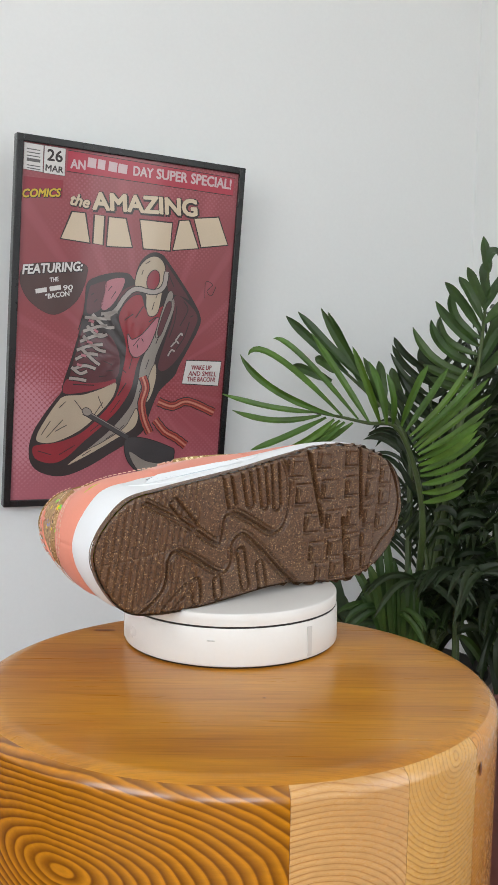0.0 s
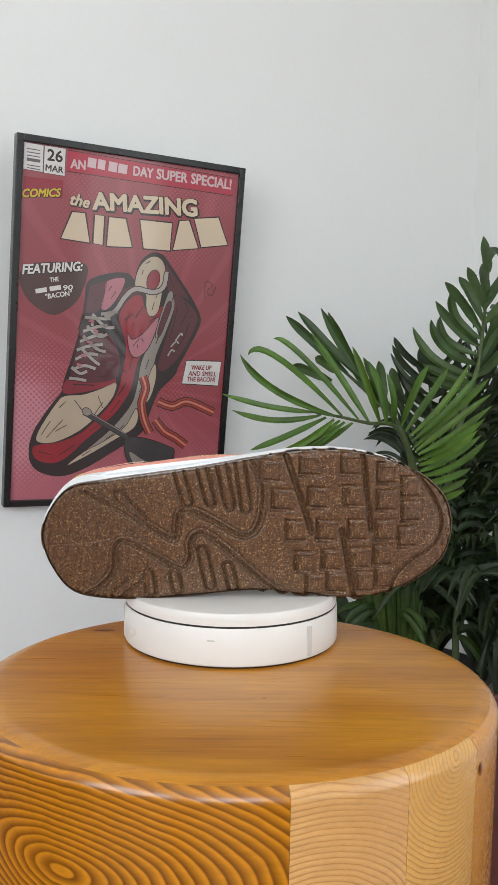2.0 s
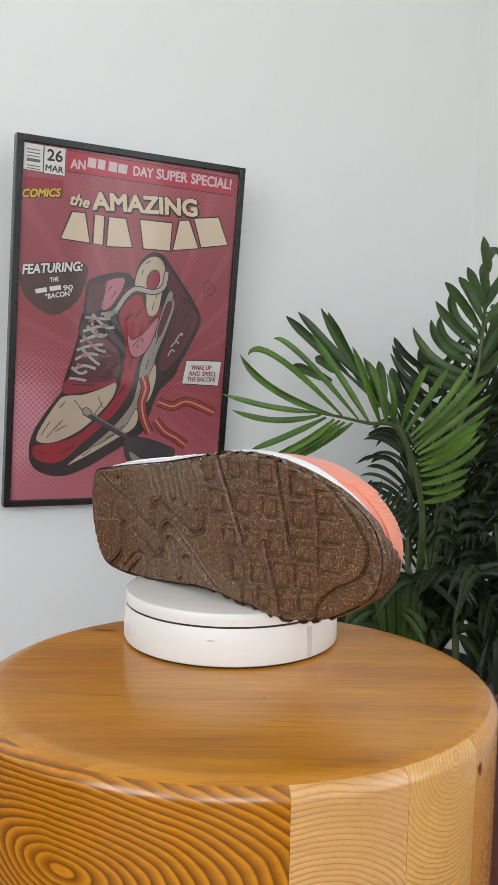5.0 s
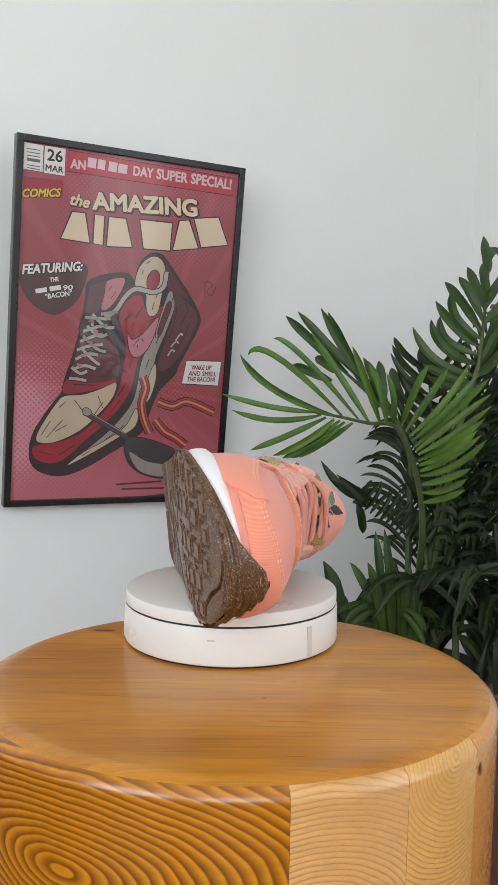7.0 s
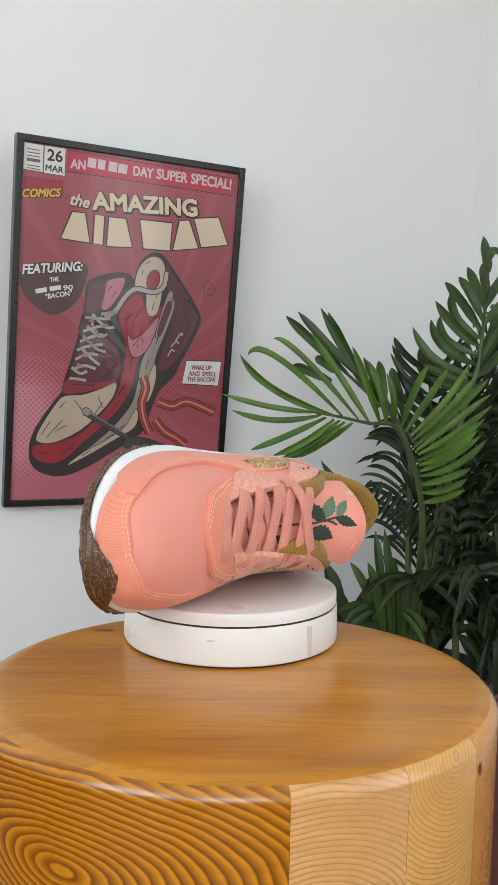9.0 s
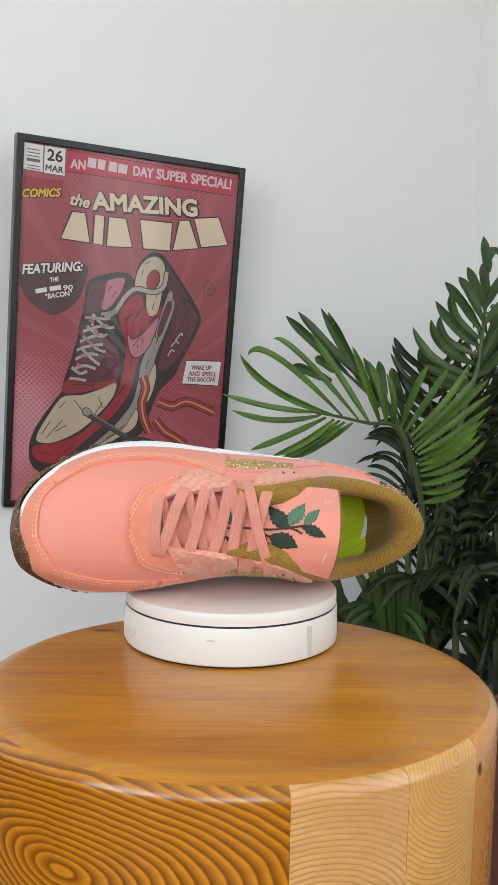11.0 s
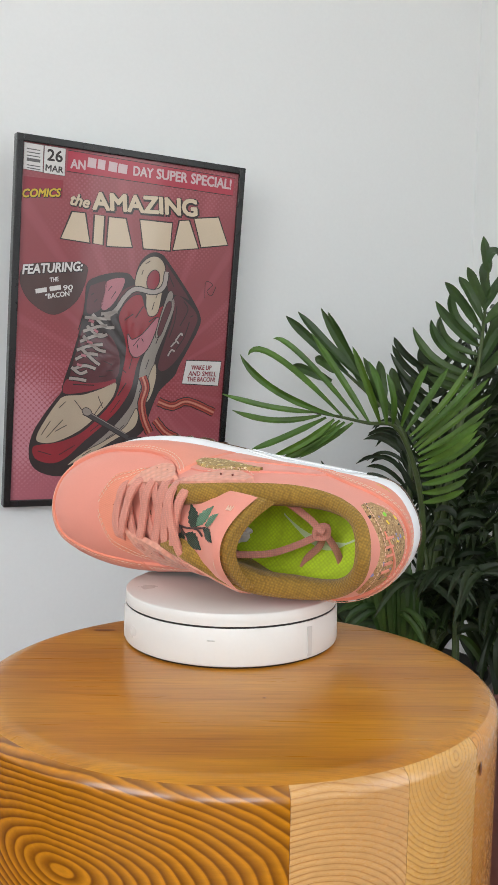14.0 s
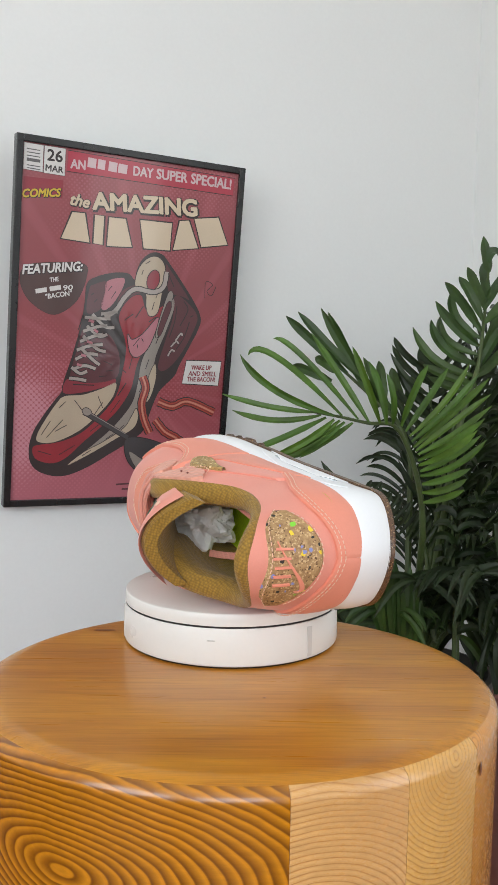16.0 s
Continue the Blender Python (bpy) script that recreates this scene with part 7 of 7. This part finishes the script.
leaflet(f, (0.435, 0.84, 0.321), (0.412, 0.84, 0.304), (0.398, 0.86, 0.266), 0.014, PALM_SHADE)
leaflet(f, (0.44, 0.84, 0.338), (0.473, 0.85, 0.291), (0.51, 0.88, 0.221), 0.014, PALM_SHADE)
leaflet(f, (0.44, 0.84, 0.338), (0.422, 0.86, 0.317), (0.414, 0.9, 0.261), 0.014, PALM_SHADE)
leaflet(f, (0.446, 0.84, 0.355), (0.476, 0.84, 0.31), (0.509, 0.86, 0.244), 0.014, PALM_SHADE)
leaflet(f, (0.446, 0.84, 0.355), (0.425, 0.85, 0.336), (0.414, 0.88, 0.296), 0.014, PALM_SHADE)
leaflet(f, (0.451, 0.84, 0.372), (0.487, 0.86, 0.323), (0.528, 0.9, 0.251), 0.014, PALM_SHADE)
leaflet(f, (0.451, 0.84, 0.372), (0.427, 0.84, 0.355), (0.414, 0.86, 0.306), 0.014, PALM_SHADE)
leaflet(f, (0.456, 0.84, 0.389), (0.489, 0.85, 0.342), (0.526, 0.88, 0.274), 0.014, PALM_SHADE)
leaflet(f, (0.456, 0.84, 0.389), (0.438, 0.86, 0.368), (0.43, 0.9, 0.327), 0.014, PALM_SHADE)
leaflet(f, (0.461, 0.84, 0.405), (0.491, 0.84, 0.361), (0.525, 0.86, 0.296), 0.014, PALM_SHADE)
leaflet(f, (0.461, 0.84, 0.405), (0.441, 0.85, 0.387), (0.431, 0.88, 0.336), 0.014, PALM_SHADE)
f = frond([(0.354, 0.68, 0.134), (0.353, 0.687, 0.243), (0.349, 0.693, 0.352), (0.345, 0.7, 0.446)], PALM_SHADE, "inner palm frond in shade green")
leaflet(f, (0.353, 0.69, 0.242), (0.373, 0.685, 0.255), (0.403, 0.7, 0.247), 0.012, PALM_SHADE)
leaflet(f, (0.353, 0.69, 0.242), (0.337, 0.695, 0.255), (0.323, 0.72, 0.244), 0.012, PALM_SHADE)
leaflet(f, (0.353, 0.69, 0.263), (0.379, 0.705, 0.27), (0.415, 0.74, 0.251), 0.012, PALM_SHADE)
leaflet(f, (0.353, 0.69, 0.263), (0.335, 0.685, 0.279), (0.318, 0.7, 0.271), 0.012, PALM_SHADE)
leaflet(f, (0.353, 0.69, 0.283), (0.376, 0.695, 0.293), (0.409, 0.72, 0.283), 0.012, PALM_SHADE)
leaflet(f, (0.353, 0.69, 0.283), (0.34, 0.705, 0.294), (0.328, 0.74, 0.281), 0.012, PALM_SHADE)
leaflet(f, (0.353, 0.69, 0.304), (0.373, 0.685, 0.317), (0.403, 0.7, 0.304), 0.012, PALM_SHADE)
leaflet(f, (0.353, 0.69, 0.304), (0.337, 0.695, 0.317), (0.323, 0.72, 0.307), 0.012, PALM_SHADE)
leaflet(f, (0.352, 0.69, 0.325), (0.378, 0.705, 0.333), (0.414, 0.74, 0.321), 0.012, PALM_SHADE)
leaflet(f, (0.352, 0.69, 0.325), (0.334, 0.685, 0.34), (0.318, 0.7, 0.333), 0.012, PALM_SHADE)
leaflet(f, (0.352, 0.69, 0.345), (0.375, 0.695, 0.355), (0.408, 0.72, 0.341), 0.012, PALM_SHADE)
leaflet(f, (0.352, 0.69, 0.345), (0.339, 0.705, 0.357), (0.327, 0.74, 0.345), 0.012, PALM_SHADE)
leaflet(f, (0.352, 0.69, 0.366), (0.372, 0.685, 0.378), (0.402, 0.7, 0.372), 0.012, PALM_SHADE)
leaflet(f, (0.352, 0.69, 0.366), (0.336, 0.695, 0.379), (0.322, 0.72, 0.37), 0.012, PALM_SHADE)
leaflet(f, (0.352, 0.69, 0.386), (0.377, 0.705, 0.395), (0.414, 0.74, 0.379), 0.012, PALM_SHADE)
leaflet(f, (0.352, 0.69, 0.386), (0.334, 0.685, 0.402), (0.318, 0.7, 0.395), 0.012, PALM_SHADE)
leaflet(f, (0.352, 0.69, 0.407), (0.374, 0.695, 0.417), (0.407, 0.72, 0.409), 0.012, PALM_SHADE)
leaflet(f, (0.352, 0.69, 0.407), (0.339, 0.705, 0.418), (0.327, 0.74, 0.408), 0.012, PALM_SHADE)
leaflet(f, (0.351, 0.69, 0.427), (0.371, 0.685, 0.439), (0.401, 0.7, 0.428), 0.012, PALM_SHADE)
leaflet(f, (0.351, 0.69, 0.427), (0.336, 0.695, 0.441), (0.322, 0.72, 0.433), 0.012, PALM_SHADE)
leaflet(f, (0.351, 0.69, 0.447), (0.377, 0.705, 0.456), (0.413, 0.74, 0.448), 0.012, PALM_SHADE)
leaflet(f, (0.351, 0.69, 0.447), (0.333, 0.685, 0.462), (0.317, 0.7, 0.456), 0.012, PALM_SHADE)
leaflet(f, (0.423, 0.69, 0.146), (0.421, 0.695, 0.181), (0.418, 0.72, 0.209), 0.012, PALM_SHADE)
leaflet(f, (0.426, 0.69, 0.146), (0.428, 0.705, 0.17), (0.427, 0.74, 0.175), 0.012, PALM_SHADE)
leaflet(f, (0.429, 0.69, 0.168), (0.422, 0.685, 0.207), (0.429, 0.7, 0.24), 0.012, PALM_SHADE)
leaflet(f, (0.4, 0.69, 0.168), (0.407, 0.695, 0.219), (0.431, 0.72, 0.256), 0.012, PALM_SHADE)
leaflet(f, (0.392, 0.69, 0.183), (0.416, 0.705, 0.238), (0.44, 0.74, 0.281), 0.012, PALM_SHADE)
f = frond([(0.372, 0.74, 0.181), (0.37, 0.745, 0.302), (0.379, 0.75, 0.359), (0.409, 0.755, 0.4), (0.444, 0.76, 0.434)], PALM_HALF_SHADE, "palm frond in half-shade green with a pale stem")
leaflet(f, (0.382, 0.75, 0.278), (0.389, 0.755, 0.331), (0.406, 0.78, 0.36), 0.014, PALM_HALF_SHADE)
leaflet(f, (0.395, 0.75, 0.347), (0.426, 0.755, 0.366), (0.46, 0.78, 0.373), 0.014, PALM_HALF_SHADE)
leaflet(f, (0.371, 0.75, 0.263), (0.407, 0.755, 0.246), (0.452, 0.78, 0.192), 0.014, PALM_HALF_SHADE)
leaflet(f, (0.378, 0.75, 0.278), (0.415, 0.755, 0.262), (0.454, 0.78, 0.216), 0.014, PALM_HALF_SHADE)
leaflet(f, (0.376, 0.75, 0.224), (0.405, 0.755, 0.199), (0.434, 0.78, 0.152), 0.014, PALM_HALF_SHADE)
leaflet(f, (0.381, 0.75, 0.309), (0.413, 0.755, 0.293), (0.453, 0.78, 0.255), 0.014, PALM_HALF_SHADE)
leaflet(f, (0.38, 0.75, 0.332), (0.42, 0.755, 0.331), (0.459, 0.78, 0.295), 0.014, PALM_HALF_SHADE)
leaflet(f, (0.401, 0.75, 0.386), (0.425, 0.755, 0.377), (0.457, 0.78, 0.342), 0.014, PALM_HALF_SHADE)
# Added frond: its near-black leaf colour stands for the shade over the corner.
f = frond([(0.425, 0.86, 0.308), (0.42, 0.87, 0.417), (0.416, 0.88, 0.557), (0.422, 0.89, 0.637), (0.428, 0.9, 0.697)], PALM_SHADE, "corner palm frond in shade green")
leaflet(f, (0.424, 0.88, 0.385), (0.364, 0.865, 0.412), (0.306, 0.87, 0.464), 0.0125, PALM_SHADE)
leaflet(f, (0.425, 0.88, 0.377), (0.457, 0.875, 0.427), (0.484, 0.89, 0.497), 0.0125, PALM_SHADE)
leaflet(f, (0.426, 0.88, 0.41), (0.365, 0.885, 0.434), (0.325, 0.91, 0.475), 0.0125, PALM_SHADE)
leaflet(f, (0.427, 0.88, 0.402), (0.456, 0.865, 0.453), (0.488, 0.87, 0.513), 0.0125, PALM_SHADE)
leaflet(f, (0.428, 0.88, 0.434), (0.358, 0.875, 0.459), (0.331, 0.89, 0.492), 0.0125, PALM_SHADE)
leaflet(f, (0.428, 0.88, 0.426), (0.463, 0.885, 0.475), (0.51, 0.91, 0.544), 0.0125, PALM_SHADE)
leaflet(f, (0.428, 0.88, 0.458), (0.368, 0.865, 0.485), (0.335, 0.87, 0.537), 0.0125, PALM_SHADE)
leaflet(f, (0.428, 0.88, 0.45), (0.46, 0.875, 0.5), (0.487, 0.89, 0.559), 0.0125, PALM_SHADE)
leaflet(f, (0.426, 0.88, 0.483), (0.365, 0.885, 0.507), (0.322, 0.91, 0.549), 0.0125, PALM_SHADE)
leaflet(f, (0.426, 0.88, 0.475), (0.455, 0.865, 0.525), (0.487, 0.87, 0.595), 0.0125, PALM_SHADE)
leaflet(f, (0.423, 0.88, 0.507), (0.354, 0.875, 0.531), (0.324, 0.89, 0.565), 0.0125, PALM_SHADE)
leaflet(f, (0.424, 0.88, 0.499), (0.459, 0.885, 0.547), (0.506, 0.91, 0.607), 0.0125, PALM_SHADE)
leaflet(f, (0.42, 0.88, 0.531), (0.36, 0.865, 0.556), (0.324, 0.87, 0.608), 0.0125, PALM_SHADE)
leaflet(f, (0.42, 0.88, 0.523), (0.452, 0.875, 0.572), (0.479, 0.89, 0.642), 0.0125, PALM_SHADE)
leaflet(f, (0.416, 0.88, 0.555), (0.355, 0.885, 0.579), (0.337, 0.91, 0.622), 0.0125, PALM_SHADE)
leaflet(f, (0.416, 0.88, 0.547), (0.445, 0.865, 0.596), (0.477, 0.87, 0.656), 0.0125, PALM_SHADE)
leaflet(f, (0.413, 0.88, 0.579), (0.343, 0.875, 0.603), (0.31, 0.89, 0.637), 0.0125, PALM_SHADE)
leaflet(f, (0.413, 0.88, 0.571), (0.448, 0.885, 0.619), (0.494, 0.91, 0.69), 0.0125, PALM_SHADE)
leaflet(f, (0.41, 0.88, 0.603), (0.351, 0.865, 0.627), (0.312, 0.87, 0.679), 0.0125, PALM_SHADE)
leaflet(f, (0.411, 0.88, 0.595), (0.443, 0.875, 0.643), (0.47, 0.89, 0.703), 0.0125, PALM_SHADE)
leaflet(f, (0.41, 0.88, 0.627), (0.349, 0.885, 0.651), (0.328, 0.91, 0.695), 0.0125, PALM_SHADE)
leaflet(f, (0.41, 0.88, 0.619), (0.439, 0.865, 0.667), (0.47, 0.87, 0.736), 0.0125, PALM_SHADE)
leaflet(f, (0.41, 0.88, 0.651), (0.341, 0.875, 0.674), (0.333, 0.89, 0.709), 0.0125, PALM_SHADE)
leaflet(f, (0.411, 0.88, 0.643), (0.445, 0.885, 0.691), (0.492, 0.91, 0.753), 0.0125, PALM_SHADE)
f = frond([(0.372, 0.83, 0.314), (0.362, 0.843, 0.401), (0.349, 0.857, 0.538), (0.338, 0.87, 0.665)], PALM_SHADE, "palm frond behind the stem in shade green")
leaflet(f, (0.358, 0.85, 0.42), (0.316, 0.84, 0.45), (0.287, 0.85, 0.503), 0.0115, PALM_SHADE)
leaflet(f, (0.359, 0.85, 0.414), (0.395, 0.85, 0.442), (0.433, 0.87, 0.488), 0.0115, PALM_SHADE)
leaflet(f, (0.356, 0.85, 0.441), (0.318, 0.86, 0.47), (0.297, 0.89, 0.513), 0.0115, PALM_SHADE)
leaflet(f, (0.356, 0.85, 0.436), (0.39, 0.84, 0.465), (0.419, 0.85, 0.504), 0.0115, PALM_SHADE)
leaflet(f, (0.354, 0.85, 0.463), (0.313, 0.85, 0.492), (0.296, 0.87, 0.529), 0.0115, PALM_SHADE)
leaflet(f, (0.354, 0.85, 0.457), (0.393, 0.86, 0.485), (0.422, 0.89, 0.53), 0.0115, PALM_SHADE)
leaflet(f, (0.352, 0.85, 0.485), (0.309, 0.84, 0.515), (0.281, 0.85, 0.544), 0.0115, PALM_SHADE)
leaflet(f, (0.352, 0.85, 0.479), (0.388, 0.85, 0.507), (0.426, 0.87, 0.546), 0.0115, PALM_SHADE)
leaflet(f, (0.349, 0.85, 0.507), (0.311, 0.86, 0.535), (0.29, 0.89, 0.588), 0.0115, PALM_SHADE)
leaflet(f, (0.35, 0.85, 0.501), (0.384, 0.84, 0.53), (0.412, 0.85, 0.577), 0.0115, PALM_SHADE)
leaflet(f, (0.347, 0.85, 0.528), (0.307, 0.85, 0.557), (0.29, 0.87, 0.602), 0.0115, PALM_SHADE)
leaflet(f, (0.347, 0.85, 0.523), (0.387, 0.86, 0.55), (0.415, 0.89, 0.589), 0.0115, PALM_SHADE)
leaflet(f, (0.345, 0.85, 0.55), (0.303, 0.84, 0.579), (0.274, 0.85, 0.617), 0.0115, PALM_SHADE)
leaflet(f, (0.345, 0.85, 0.544), (0.382, 0.85, 0.572), (0.419, 0.87, 0.619), 0.0115, PALM_SHADE)
leaflet(f, (0.343, 0.85, 0.572), (0.305, 0.86, 0.6), (0.285, 0.89, 0.63), 0.0115, PALM_SHADE)
leaflet(f, (0.343, 0.85, 0.566), (0.377, 0.84, 0.594), (0.406, 0.85, 0.633), 0.0115, PALM_SHADE)
leaflet(f, (0.341, 0.85, 0.593), (0.301, 0.85, 0.622), (0.283, 0.87, 0.675), 0.0115, PALM_SHADE)
leaflet(f, (0.341, 0.85, 0.587), (0.38, 0.86, 0.615), (0.408, 0.89, 0.663), 0.0115, PALM_SHADE)
leaflet(f, (0.339, 0.85, 0.615), (0.296, 0.84, 0.643), (0.268, 0.85, 0.688), 0.0115, PALM_SHADE)
leaflet(f, (0.339, 0.85, 0.609), (0.375, 0.85, 0.637), (0.412, 0.87, 0.676), 0.0115, PALM_SHADE)
leaflet(f, (0.336, 0.85, 0.636), (0.298, 0.86, 0.665), (0.278, 0.89, 0.703), 0.0115, PALM_SHADE)
leaflet(f, (0.337, 0.85, 0.63), (0.37, 0.84, 0.658), (0.399, 0.85, 0.705), 0.0115, PALM_SHADE)
leaflet(f, (0.334, 0.85, 0.657), (0.294, 0.85, 0.686), (0.277, 0.87, 0.716), 0.0115, PALM_SHADE)
leaflet(f, (0.334, 0.85, 0.652), (0.373, 0.86, 0.68), (0.401, 0.89, 0.72), 0.0115, PALM_SHADE)


# ---- what moves: the disc turns steadily and carries the sneaker ----
TURN_RATE = 17.03      # degrees a second, clockwise from above
TURN_ZERO = 2.5


def motions():
    times = [i * 2.0 for i in range(9)]
    walk(sneaker, [(t, pose(0, 0, DISC_Z, 0, 0, -TURN_RATE * (t - TURN_ZERO))) for t in times])
    walk(turning_disc, [(t, pose(0, 0, 0, 0, 0, -TURN_RATE * (t - TURN_ZERO))) for t in times])


motions()
